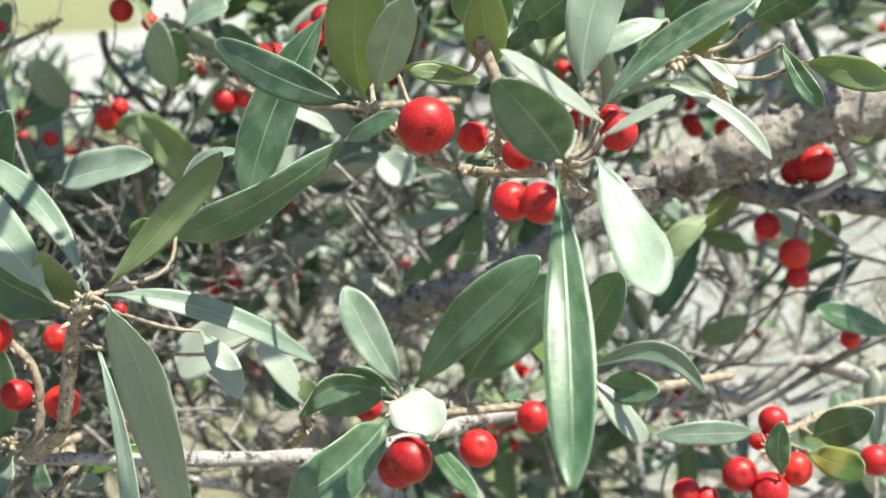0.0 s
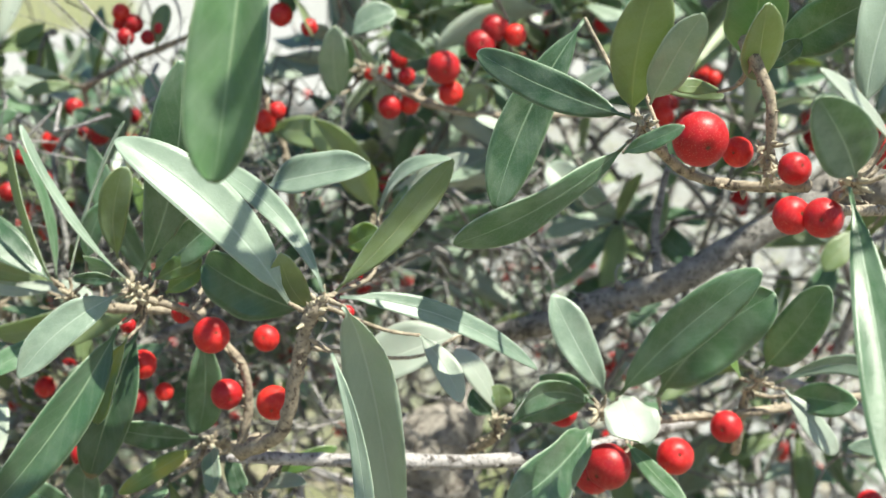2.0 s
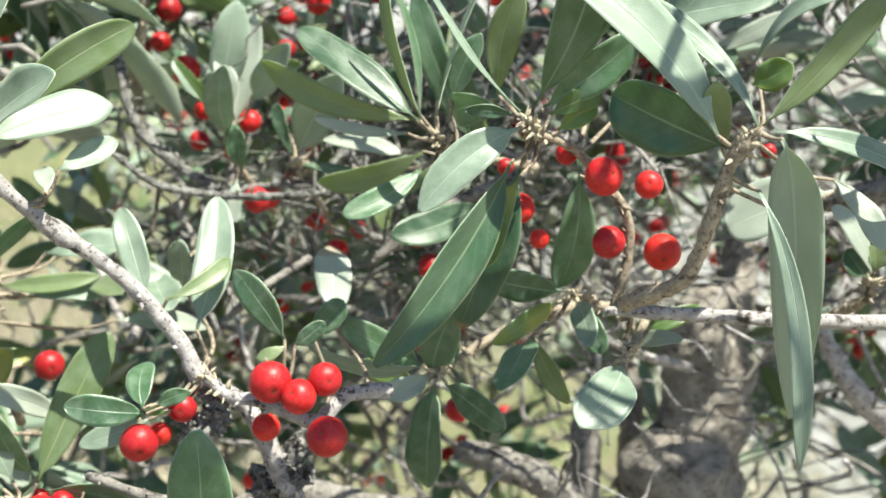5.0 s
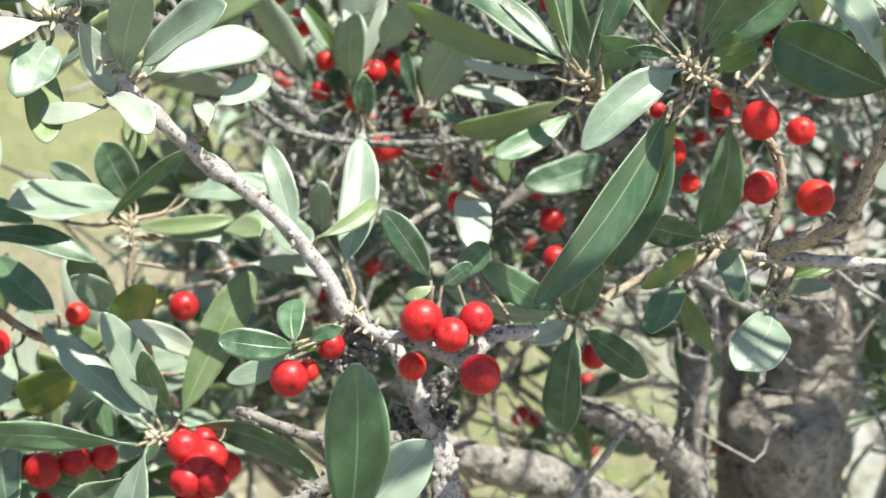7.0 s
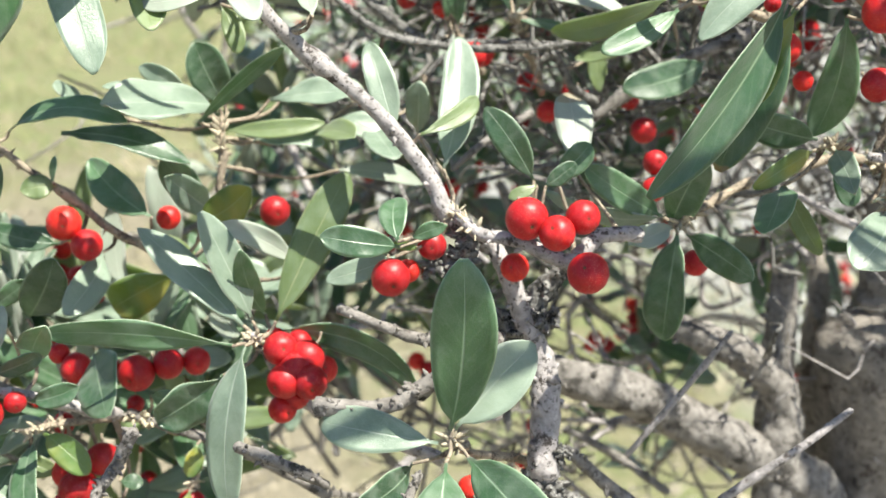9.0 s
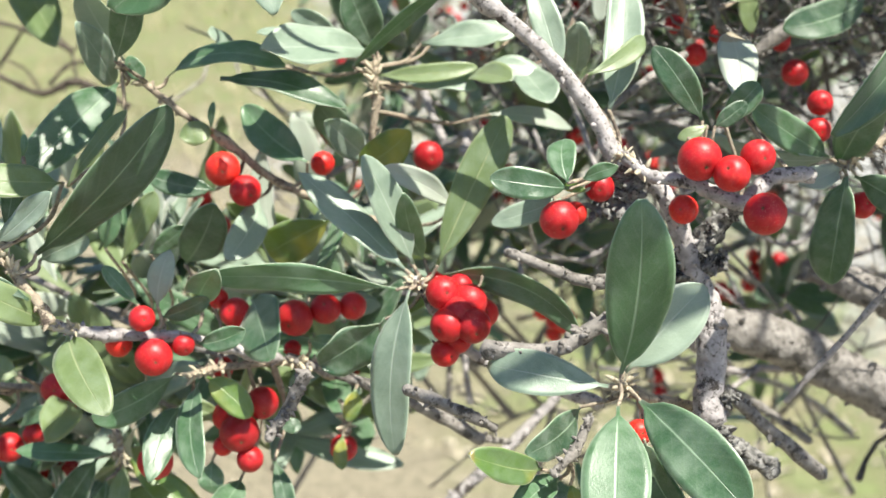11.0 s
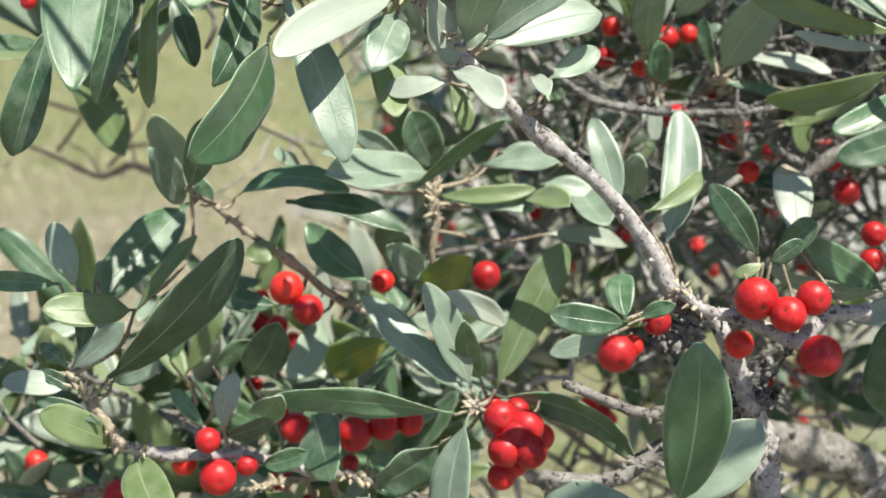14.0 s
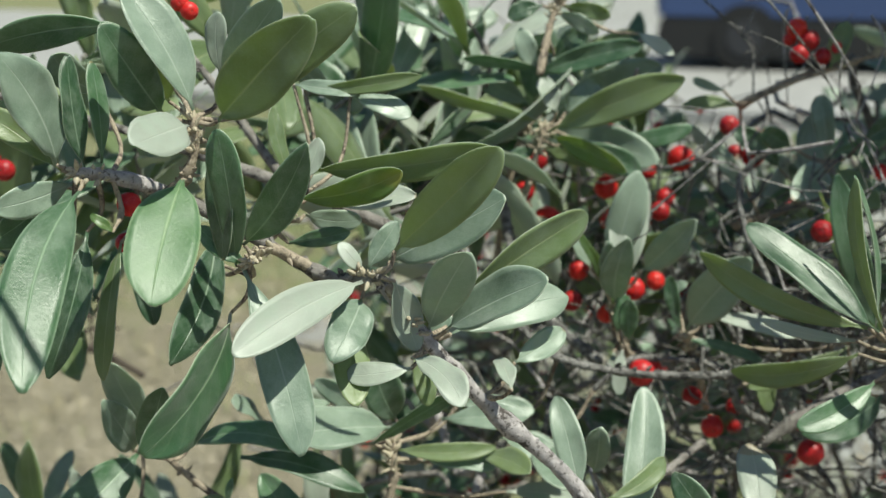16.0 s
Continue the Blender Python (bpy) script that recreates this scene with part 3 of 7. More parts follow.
# two added limbs, routed out of view, to carry the overhead shade casters
limb("limb", "bark", [(12.00, 42.00, 1.00), (18.00, 44.00, 40.00), (17.00, 40.00, 80.00), (15.00, 35.00, 100.00), (9.00, 28.00, 110.00), (2.00, 21.00, 111.50), (-4.00, 16.00, 112.00), (-12.00, 12.00, 112.80), (-16.00, 10.80, 112.60), (-20.00, 12.20, 111.60)], [1.5, 1.2, 0.9, 0.6, 0.45, 0.3, 0.2, 0.14, 0.1, 0.06])
limb("limb", "bark", [(17.00, 40.00, 80.00), (20.00, 46.00, 104.00), (12.00, 50.00, 114.00), (0.00, 46.00, 115.00), (-10.00, 40.00, 114.00)], [0.8, 0.6, 0.4, 0.25, 0.12])

# ---- leafy shoots with fruit, one after another ----

s = shoot((-0.18, 15.89, 102.24), (-0.14, 17.29, 101.60), (1.16, 19.88, 100.98))
leaf(s, (-0.28, 15.68, 102.19), (-0.24, 12.94, 99.13), 0.60, (-0.11, -0.74, 0.66), 0.06, 'g', peak=0.6, sharp=0.75, via=(-0.20, 14.19, 100.54))
leaf(s, (0.21, 15.84, 102.30), (0.82, 14.12, 101.08), 0.70, (0.17, -0.54, 0.82), -0.08, 's')
spur(s, (0.21, 15.84, 102.30), (-0.18, 15.89, 102.24))
leaf(s, (1.18, 17.60, 103.73), (2.25, 17.00, 104.66), 0.77, (0.00, -0.95, 0.30), 0.05, 'f')
leaf(s, (0.30, 16.06, 102.72), (-0.79, 14.73, 103.81), 0.28, (0.84, -0.46, 0.28), 0.05, 'u')
spur(s, (0.30, 16.06, 102.72), (-0.18, 15.89, 102.24))
leaf(s, (-0.18, 15.80, 102.29), (-0.94, 14.58, 103.53), 0.78, (0.39, -0.71, -0.58), 0.05, 'g')
leaf(s, (0.26, 16.08, 102.85), (2.30, 16.47, 104.13), 0.47, (-0.26, -0.73, 0.63), 0.03, 'g')
spur(s, (0.26, 16.08, 102.85), (-0.18, 15.89, 102.24))
leaf(s, (0.33, 16.02, 102.55), (1.23, 16.08, 102.97), 0.22, (-0.33, -0.52, 0.78), 0.03, 'u')
spur(s, (0.33, 16.02, 102.55), (-0.18, 15.89, 102.24))
leaf(s, (0.07, 16.46, 103.05), (0.73, 16.89, 105.11), 0.74, (0.16, -0.97, 0.18), 0.04, 's')
spur(s, (0.07, 16.46, 103.05), (-0.17, 16.12, 102.13))
berry(s, (-0.90, 16.20, 101.73), 0.26, (0.47, -0.83, 0.29))
berry(s, (-0.52, 16.04, 101.72), 0.27, (-0.29, -0.95, 0.08))
berry(s, (-0.79, 16.65, 102.28), 0.23, (0.36, -0.86, 0.37))
berry(s, (-1.45, 17.40, 102.41), 0.22, (-0.42, -0.90, 0.08))
berry(s, (0.54, 17.05, 102.42), 0.26, (-0.02, -0.99, -0.11))
berry(s, (0.43, 17.29, 102.61), 0.17, (-0.55, -0.78, 0.31))
berry(s, (0.02, 17.04, 102.64), 0.15, (0.05, -0.96, 0.29))

s = shoot((1.23, 16.90, 103.33), (1.67, 18.05, 103.59), (2.44, 20.87, 102.06))
leaf(s, (1.17, 16.88, 103.04), (2.48, 16.49, 102.08), 0.23, (0.20, -0.83, 0.52), 0.07, 'u')
leaf(s, (1.22, 17.03, 103.87), (0.17, 16.56, 103.56), 0.36, (0.14, -0.75, 0.65), 0.05, 's')
spur(s, (1.22, 17.03, 103.87), (1.31, 17.10, 103.38))
leaf(s, (1.56, 16.95, 103.38), (2.07, 16.78, 102.94), 0.20, (0.20, -0.82, 0.54), 0.05, 'u')
spur(s, (1.56, 16.95, 103.38), (1.29, 17.06, 103.37))
leaf(s, (0.81, 17.82, 103.40), (2.04, 17.15, 103.83), 0.52, (-0.27, -0.84, -0.47), 0.03, 'o')
leaf(s, (2.95, 18.64, 103.30), (3.41, 18.19, 102.45), 0.30, (-0.30, -0.90, 0.31), 0.05, 'g')
spur(s, (2.95, 18.64, 103.30), (1.89, 18.85, 103.15))
leaf(s, (2.52, 18.67, 103.65), (3.35, 17.65, 104.18), 0.53, (-0.70, -0.68, -0.22), 0.07, 'g')
spur(s, (2.52, 18.67, 103.65), (1.83, 18.65, 103.26))
leaf(s, (3.30, 19.12, 102.99), (4.39, 18.28, 102.69), 0.47, (-0.56, -0.80, 0.20), 0.05, 'o')
spur(s, (3.30, 19.12, 102.99), (2.04, 19.40, 102.86))

s = shoot((-2.82, 17.04, 102.96), (-2.55, 17.58, 102.48), (-2.06, 17.94, 102.02), (-1.32, 17.77, 101.85), (-0.51, 17.26, 101.94))
leaf(s, (-2.96, 17.03, 103.00), (-5.14, 17.95, 103.92), 0.56, (-0.35, -0.92, 0.20), 0.05, 'g')
leaf(s, (-2.91, 17.35, 103.02), (-2.62, 16.37, 104.83), 0.79, (0.10, -0.87, -0.49), 0.03, 'o')
spur(s, (-2.91, 17.35, 103.02), (-2.77, 17.14, 102.86))
leaf(s, (-2.68, 17.17, 103.15), (-2.04, 16.39, 104.44), 0.57, (-0.05, -0.91, -0.42), 0.05, 's')
leaf(s, (-3.02, 17.04, 102.64), (-5.37, 16.24, 101.37), 0.62, (0.46, -0.83, -0.32), 0.06, 'g')
spur(s, (-3.02, 17.04, 102.64), (-2.78, 17.13, 102.88))
leaf(s, (-3.08, 16.61, 102.58), (-2.33, 16.22, 102.97), 0.26, (-0.52, -0.84, 0.17), 0.03, 'g')
spur(s, (-3.08, 16.61, 102.58), (-2.82, 17.04, 102.96))
leaf(s, (-3.53, 18.78, 104.28), (-4.95, 18.41, 101.50), 0.76, (0.01, -0.99, 0.14), 0.03, 'g')
spur(s, (-3.53, 18.78, 104.28), (-2.76, 17.17, 102.84))
leaf(s, (-4.33, 27.20, 100.73), (-3.63, 26.90, 100.08), 0.80, (0.1, -0.8, 0.55), 0.05, 'u', peak=0.5)
leaf(s, (-2.70, 19.20, 103.27), (-1.43, 19.15, 102.99), 0.32, (-0.04, -1.00, -0.01), 0.07, 'o')
spur(s, (-2.70, 19.20, 103.27), (-2.42, 17.67, 102.36))
berry(s, (-2.02, 16.86, 102.69), 0.39, (0.21, -0.94, -0.25))

s = shoot((-1.08, 17.24, 102.05), (-1.05, 17.09, 103.15), (-1.36, 17.46, 103.97))
leaf(s, (-1.09, 17.95, 103.30), (-1.17, 16.78, 104.51), 0.61, (0.34, -0.69, -0.64), 0.05, 'o')
spur(s, (-1.09, 17.95, 103.30), (-1.20, 17.27, 103.55))
leaf(s, (-1.00, 18.01, 103.52), (-0.50, 17.97, 103.89), 0.30, (-0.03, -1.00, -0.09), 0.03, 'g')
spur(s, (-1.00, 18.01, 103.52), (-1.26, 17.35, 103.72))
leaf(s, (-1.31, 18.22, 103.65), (-1.19, 17.09, 104.95), 0.85, (-0.14, -0.75, -0.64), 0.05, 'f')
spur(s, (-1.31, 18.22, 103.65), (-1.36, 17.46, 103.97))
leaf(s, (-0.80, 18.49, 103.64), (0.29, 17.28, 104.43), 0.74, (-0.74, -0.59, -0.34), 0.05, 'g')
spur(s, (-0.80, 18.49, 103.64), (-1.33, 17.43, 103.90))
leaf(s, (-1.66, 18.07, 103.19), (-2.31, 17.83, 103.33), 0.23, (0.37, -0.91, 0.17), 0.03, 'o')
spur(s, (-1.66, 18.07, 103.19), (-1.25, 17.33, 103.68))

s = shoot((-7.75, 18.64, 100.07), (-8.06, 18.71, 99.65), (-8.40, 18.82, 98.58), (-8.75, 19.06, 97.63), (-9.67, 19.73, 96.99), r=0.1)
leaf(s, (-8.32, 18.56, 100.01), (-10.92, 18.68, 102.71), 0.90, (0.47, -0.74, 0.48), 0.05, 's', fold=0.3, via=(-9.39, 18.50, 101.57))
spur(s, (-8.32, 18.56, 100.01), (-7.97, 18.69, 99.77))
leaf(s, (-7.75, 18.57, 100.18), (-10.38, 20.48, 102.20), 0.44, (0.12, -0.63, 0.76), 0.07, 's', fold=0.3, via=(-8.68, 19.40, 101.38))
leaf(s, (-7.64, 18.97, 100.07), (-5.73, 19.88, 102.04), 0.57, (0.46, -0.89, -0.03), 0.03, 'o')
spur(s, (-7.64, 18.97, 100.07), (-7.75, 18.64, 100.07))
leaf(s, (-7.65, 20.40, 100.49), (-7.05, 20.20, 100.82), 0.52, (0.00, -0.95, 0.30), 0.05, 'y')
leaf(s, (-7.39, 22.30, 100.59), (-5.90, 21.80, 101.73), 0.35, (0.10, -0.60, 0.80), 0.05, 's', via=(-6.80, 21.93, 101.49))
spur(s, (-7.39, 22.30, 100.59), (-7.75, 18.64, 100.07))
leaf(s, (-7.51, 18.67, 100.06), (-4.43, 19.49, 98.53), 0.42, (0.46, -0.70, 0.55), 0.08, 's', fold=0.25, via=(-5.90, 18.96, 99.62))
leaf(s, (-7.41, 18.40, 99.99), (-6.94, 19.50, 95.12), 0.84, (-0.05, -0.97, 0.20), 0.05, 's', fold=0.3, sharp=0.75, via=(-7.09, 18.83, 98.43))
spur(s, (-7.41, 18.40, 99.99), (-7.75, 18.64, 100.07))
leaf(s, (-7.69, 18.56, 99.18), (-7.12, 17.26, 95.26), 0.32, (-0.12, -0.93, 0.36), 0.05, 's', via=(-7.18, 17.79, 97.53), sharp=0.75)
spur(s, (-7.69, 18.56, 99.18), (-8.14, 18.73, 99.42))
leaf(s, (-8.13, 18.86, 99.77), (-9.89, 19.29, 100.52), 1.05, (-0.23, -0.96, -0.13), 0.07, 'd')
leaf(s, (-5.95, 22.30, 98.28), (-7.80, 22.30, 97.64), 1.15, (0.35, -0.60, 0.72), 0.03, 'u')
spur(s, (-5.95, 22.30, 98.28), (-8.20, 18.76, 99.21))
leaf(s, (-8.17, 19.52, 99.63), (-8.39, 18.46, 100.80), 0.53, (0.28, -0.74, -0.62), 0.03, 'o')
spur(s, (-8.17, 19.52, 99.63), (-8.10, 18.72, 99.53))
leaf(s, (-6.40, 19.79, 99.06), (-5.70, 19.24, 98.05), 0.46, (0.29, -0.74, 0.60), 0.07, 'u')
spur(s, (-6.40, 19.79, 99.06), (-7.83, 18.66, 99.95))
berry(s, (-7.50, 19.19, 99.66), 0.12, (-0.40, -0.83, -0.38))

s = shoot((-11.24, 19.44, 100.13), (-10.98, 19.51, 99.87), (-10.38, 19.99, 99.45), (-9.66, 20.24, 98.46), (-9.59, 20.25, 97.64), (-9.81, 20.22, 96.80))
leaf(s, (-11.31, 19.10, 100.06), (-12.76, 18.10, 98.98), 0.62, (0.25, -0.85, 0.46), 0.05, 's')
spur(s, (-11.31, 19.10, 100.06), (-11.24, 19.44, 100.13))
leaf(s, (-11.45, 19.35, 99.47), (-13.40, 17.34, 96.75), 0.82, (0.62, -0.77, 0.12), 0.04, 'd', peak=0.5, power=0.55, fold=0.35)
spur(s, (-11.45, 19.35, 99.47), (-11.04, 19.49, 99.93))
leaf(s, (-11.35, 20.00, 99.23), (-12.37, 19.60, 96.60), 0.88, (0.20, -0.90, 0.35), 0.05, 'd')
spur(s, (-11.35, 20.00, 99.23), (-11.24, 19.44, 100.13))
leaf(s, (-11.31, 19.31, 99.24), (-11.86, 18.91, 97.87), 0.46, (-0.07, -0.95, 0.31), 0.07, 'y')
spur(s, (-11.31, 19.31, 99.24), (-10.98, 19.51, 99.87))
leaf(s, (-10.41, 20.59, 98.97), (-10.76, 20.97, 96.93), 0.68, (0.05, -0.98, -0.19), 0.05, 'g')
spur(s, (-10.41, 20.59, 98.97), (-10.10, 20.08, 99.07))
leaf(s, (-11.12, 19.80, 100.27), (-9.90, 19.06, 103.81), 0.98, (0.05, -0.97, -0.22), 0.03, 'g', peak=0.62, power=0.7)
spur(s, (-11.12, 19.80, 100.27), (-11.21, 19.45, 100.09))
leaf(s, (-11.31, 19.46, 100.25), (-13.07, 20.05, 102.82), 0.24, (0.77, -0.26, 0.58), 0.03, 's', via=(-12.31, 19.64, 101.45))
leaf(s, (-10.95, 19.81, 100.26), (-9.44, 19.81, 101.40), 0.63, (-0.03, -1.00, 0.03), 0.07, 'g')
spur(s, (-10.95, 19.81, 100.26), (-11.12, 19.47, 100.01))
leaf(s, (-11.72, 20.38, 100.37), (-11.35, 20.17, 102.06), 0.53, (0.11, -0.98, -0.15), 0.05, 'o')
spur(s, (-11.72, 20.38, 100.37), (-11.24, 19.44, 100.13))
leaf(s, (-10.35, 21.08, 100.92), (-9.43, 20.30, 102.82), 0.70, (-0.12, -0.94, -0.33), 0.03, 'g')
spur(s, (-10.35, 21.08, 100.92), (-10.44, 19.94, 99.49))
leaf(s, (-10.85, 19.70, 100.16), (-10.02, 19.68, 100.54), 0.41, (-0.01, -1.00, -0.03), 0.03, 'y')
spur(s, (-10.85, 19.70, 100.16), (-11.03, 19.49, 99.92))
leaf(s, (-10.72, 19.75, 99.90), (-10.10, 19.86, 100.26), 0.36, (0.09, -0.99, 0.14), 0.05, 'y')
leaf(s, (-9.32, 21.62, 101.37), (-7.28, 20.85, 101.84), 0.76, (-0.40, -0.72, 0.57), 0.05, 's')
spur(s, (-9.32, 21.62, 101.37), (-10.38, 19.99, 99.45))
leaf(s, (-4.70, 24.50, 101.57), (-5.60, 24.20, 102.17), 0.32, (0.00, -0.60, 0.80), 0.05, 'u')
leaf(s, (-11.44, 19.54, 100.20), (-12.17, 19.38, 100.30), 0.23, (0.20, -0.97, -0.10), 0.05, 'g')
berry(s, (-9.99, 19.75, 99.14), 0.32, (0.56, -0.75, 0.36))
berry(s, (-10.60, 20.16, 99.43), 0.19, (0.30, -0.95, -0.10))
berry(s, (-11.38, 20.06, 98.53), 0.26, (0.11, -0.98, 0.15))
berry(s, (-9.91, 20.08, 97.95), 0.28, (0.48, -0.87, -0.13))
berry(s, (-9.04, 19.94, 97.83), 0.31, (0.03, -0.98, -0.20))
berry(s, (-9.25, 20.58, 98.81), 0.24, (-0.03, -0.96, 0.29))
berry(s, (-11.06, 20.17, 97.98), 0.17, (0.44, -0.90, -0.06))
berry(s, (-11.61, 20.20, 99.21), 0.14, (0.21, -0.93, -0.31))

s = shoot((-12.83, 20.66, 99.67), (-12.60, 21.20, 99.28), (-12.03, 22.61, 98.81), (-11.30, 23.63, 98.43))
leaf(s, (-13.07, 20.68, 99.88), (-15.29, 21.45, 101.33), 0.72, (0.28, -0.61, 0.75), 0.05, 'g')
spur(s, (-13.07, 20.68, 99.88), (-12.83, 20.66, 99.67))
leaf(s, (-13.22, 20.98, 99.88), (-16.02, 21.66, 100.81), 0.50, (-0.25, -0.97, -0.05), 0.05, 'o')
spur(s, (-13.22, 20.98, 99.88), (-12.82, 20.66, 99.67))
leaf(s, (-13.05, 20.51, 100.02), (-13.62, 20.78, 102.38), 0.28, (-0.57, -0.82, -0.04), 0.03, 'o')
spur(s, (-13.05, 20.51, 100.02), (-12.83, 20.66, 99.67))
leaf(s, (-13.12, 20.88, 99.88), (-13.65, 21.13, 102.36), 0.26, (0.88, -0.31, 0.35), 0.05, 'g')
spur(s, (-13.12, 20.88, 99.88), (-12.83, 20.66, 99.67))
leaf(s, (-12.80, 20.73, 99.96), (-11.58, 21.30, 102.63), 0.16, (-0.73, -0.52, 0.44), 0.03, 'g')
spur(s, (-12.80, 20.73, 99.96), (-12.83, 20.66, 99.67))
leaf(s, (-13.24, 22.12, 99.08), (-15.41, 22.71, 98.34), 0.47, (-0.25, -0.97, -0.05), 0.03, 'o')
spur(s, (-13.24, 22.12, 99.08), (-12.37, 21.77, 99.09))
leaf(s, (-13.08, 20.68, 99.05), (-14.29, 19.72, 98.45), 0.44, (0.29, -0.74, 0.61), 0.05, 'g')
spur(s, (-13.08, 20.68, 99.05), (-12.74, 20.88, 99.51))
leaf(s, (-12.56, 21.03, 100.20), (-12.04, 21.03, 101.31), 0.44, (-0.08, -1.00, 0.04), 0.05, 'g')
spur(s, (-12.56, 21.03, 100.20), (-12.80, 20.71, 99.63))
leaf(s, (-13.39, 21.09, 99.61), (-14.95, 20.93, 99.90), 0.21, (0.14, -0.97, 0.21), 0.03, 'u')
spur(s, (-13.39, 21.09, 99.61), (-12.76, 20.81, 99.56))
leaf(s, (-12.64, 21.55, 99.83), (-11.86, 20.27, 100.20), 0.60, (-0.79, -0.56, -0.26), 0.07, 'g')
spur(s, (-12.64, 21.55, 99.83), (-12.56, 21.32, 99.24))

s = shoot((-10.52, 20.73, 96.86), (-10.30, 21.00, 96.62), (-9.92, 21.30, 96.40))
leaf(s, (-10.71, 20.71, 96.89), (-12.08, 19.95, 97.41), 0.60, (0.37, -0.88, -0.30), 0.07, 'g')
leaf(s, (-10.78, 20.66, 96.70), (-11.78, 19.38, 96.39), 0.42, (0.78, -0.62, 0.04), 0.05, 'y')
spur(s, (-10.78, 20.66, 96.70), (-10.52, 20.73, 96.86))
leaf(s, (-10.42, 20.71, 96.73), (-10.18, 19.66, 96.27), 0.46, (-0.56, -0.44, 0.70), 0.05, 's')
leaf(s, (-10.28, 21.26, 96.42), (-10.01, 20.85, 95.69), 0.41, (-0.23, -0.88, 0.42), 0.07, 'g')

s = shoot((-9.68, 19.56, 96.05), (-9.50, 20.03, 96.14), (-9.25, 20.76, 96.32))
leaf(s, (-9.68, 19.55, 96.02), (-10.30, 17.87, 95.66), 0.84, (0.33, -0.31, 0.89), 0.07, 's')
leaf(s, (-11.27, 20.39, 96.12), (-11.59, 18.75, 95.75), 0.67, (-0.31, -0.16, 0.94), 0.07, 'g')
spur(s, (-11.27, 20.39, 96.12), (-10.52, 20.73, 96.86))
leaf(s, (-11.22, 20.41, 96.17), (-10.59, 20.08, 95.05), 0.40, (-0.27, -0.95, 0.13), 0.03, 'o')
spur(s, (-11.22, 20.41, 96.17), (-10.52, 20.73, 96.86))

s = shoot((-9.51, 21.13, 96.30), (-9.72, 21.43, 96.36))
leaf(s, (-9.47, 21.06, 96.03), (-8.27, 21.33, 96.43), 0.36, (0.08, -0.92, 0.38), 0.03, 'y')
spur(s, (-9.47, 21.06, 96.03), (-9.51, 21.13, 96.30))
leaf(s, (-9.70, 20.97, 95.75), (-8.63, 20.19, 96.20), 0.32, (-0.60, -0.44, 0.67), 0.03, 'u')
spur(s, (-9.70, 20.97, 95.75), (-9.51, 21.13, 96.30))

s = shoot((-3.39, 20.86, 97.24), (-3.08, 21.24, 96.94), (-1.91, 21.93, 96.71), (0.35, 23.13, 96.46), (2.80, 24.39, 96.33))
leaf(s, (-3.27, 20.85, 97.56), (-4.19, 21.18, 99.35), 0.68, (0.28, -0.91, 0.31), 0.07, 's')
spur(s, (-3.27, 20.85, 97.56), (-3.39, 20.86, 97.24))
leaf(s, (-3.04, 20.96, 97.50), (-0.68, 20.14, 99.98), 0.82, (-0.36, -0.93, 0.04), 0.05, 'g')
spur(s, (-3.04, 20.96, 97.50), (-3.33, 20.94, 97.18))
leaf(s, (-2.28, 21.89, 97.15), (-0.32, 21.14, 99.29), 1.23, (-0.39, -0.92, 0.03), 0.05, 'g')
spur(s, (-2.28, 21.89, 97.15), (-2.25, 21.73, 96.78))
leaf(s, (-3.03, 20.48, 97.66), (-2.72, 19.58, 97.19), 0.93, (0.11, -0.43, 0.90), 0.12, 'u')
spur(s, (-3.03, 20.48, 97.66), (-3.39, 20.86, 97.24))
leaf(s, (-3.55, 20.70, 97.04), (-5.00, 18.93, 96.29), 1.05, (0.71, -0.67, 0.20), 0.03, 'g')
spur(s, (-3.55, 20.70, 97.04), (-3.39, 20.86, 97.24))
leaf(s, (-2.90, 20.97, 96.60), (-1.94, 19.89, 95.85), 0.36, (-0.16, -0.61, 0.77), 0.05, 'f')
spur(s, (-2.90, 20.97, 96.60), (-3.02, 21.28, 96.92))
leaf(s, (-3.47, 21.18, 97.29), (-4.91, 19.94, 97.48), 0.56, (0.63, -0.76, -0.18), 0.05, 'g', via=(-4.28, 20.44, 97.79))
spur(s, (-3.47, 21.18, 97.29), (-3.32, 20.95, 97.17))
leaf(s, (-3.48, 21.39, 97.32), (-4.44, 21.22, 97.82), 0.49, (0.09, -0.98, -0.16), 0.05, 'g')
spur(s, (-3.48, 21.39, 97.32), (-3.26, 21.03, 97.11))
berry(s, (-3.25, 20.94, 96.18), 0.43, (-0.60, -0.77, -0.22))
berry(s, (-3.51, 21.16, 95.93), 0.37, (-0.33, -0.94, 0.08))
berry(s, (-2.03, 21.19, 96.26), 0.34, (0.22, -0.88, 0.43))
berry(s, (-1.05, 21.78, 96.59), 0.30, (-0.40, -0.91, 0.08))
berry(s, (-4.05, 21.66, 96.95), 0.28, (-0.17, -0.85, 0.51))

s = shoot((-0.45, 22.12, 97.34), (-0.60, 22.53, 96.92), (-0.70, 23.31, 95.46))
leaf(s, (-0.32, 22.19, 97.57), (0.62, 21.26, 99.36), 0.81, (-0.48, -0.85, -0.19), 0.03, 'g')
spur(s, (-0.32, 22.19, 97.57), (-0.45, 22.12, 97.34))
leaf(s, (-0.76, 22.11, 97.41), (-1.37, 22.16, 98.47), 0.28, (0.46, -0.84, 0.31), 0.03, 'y')
spur(s, (-0.76, 22.11, 97.41), (-0.45, 22.14, 97.33))
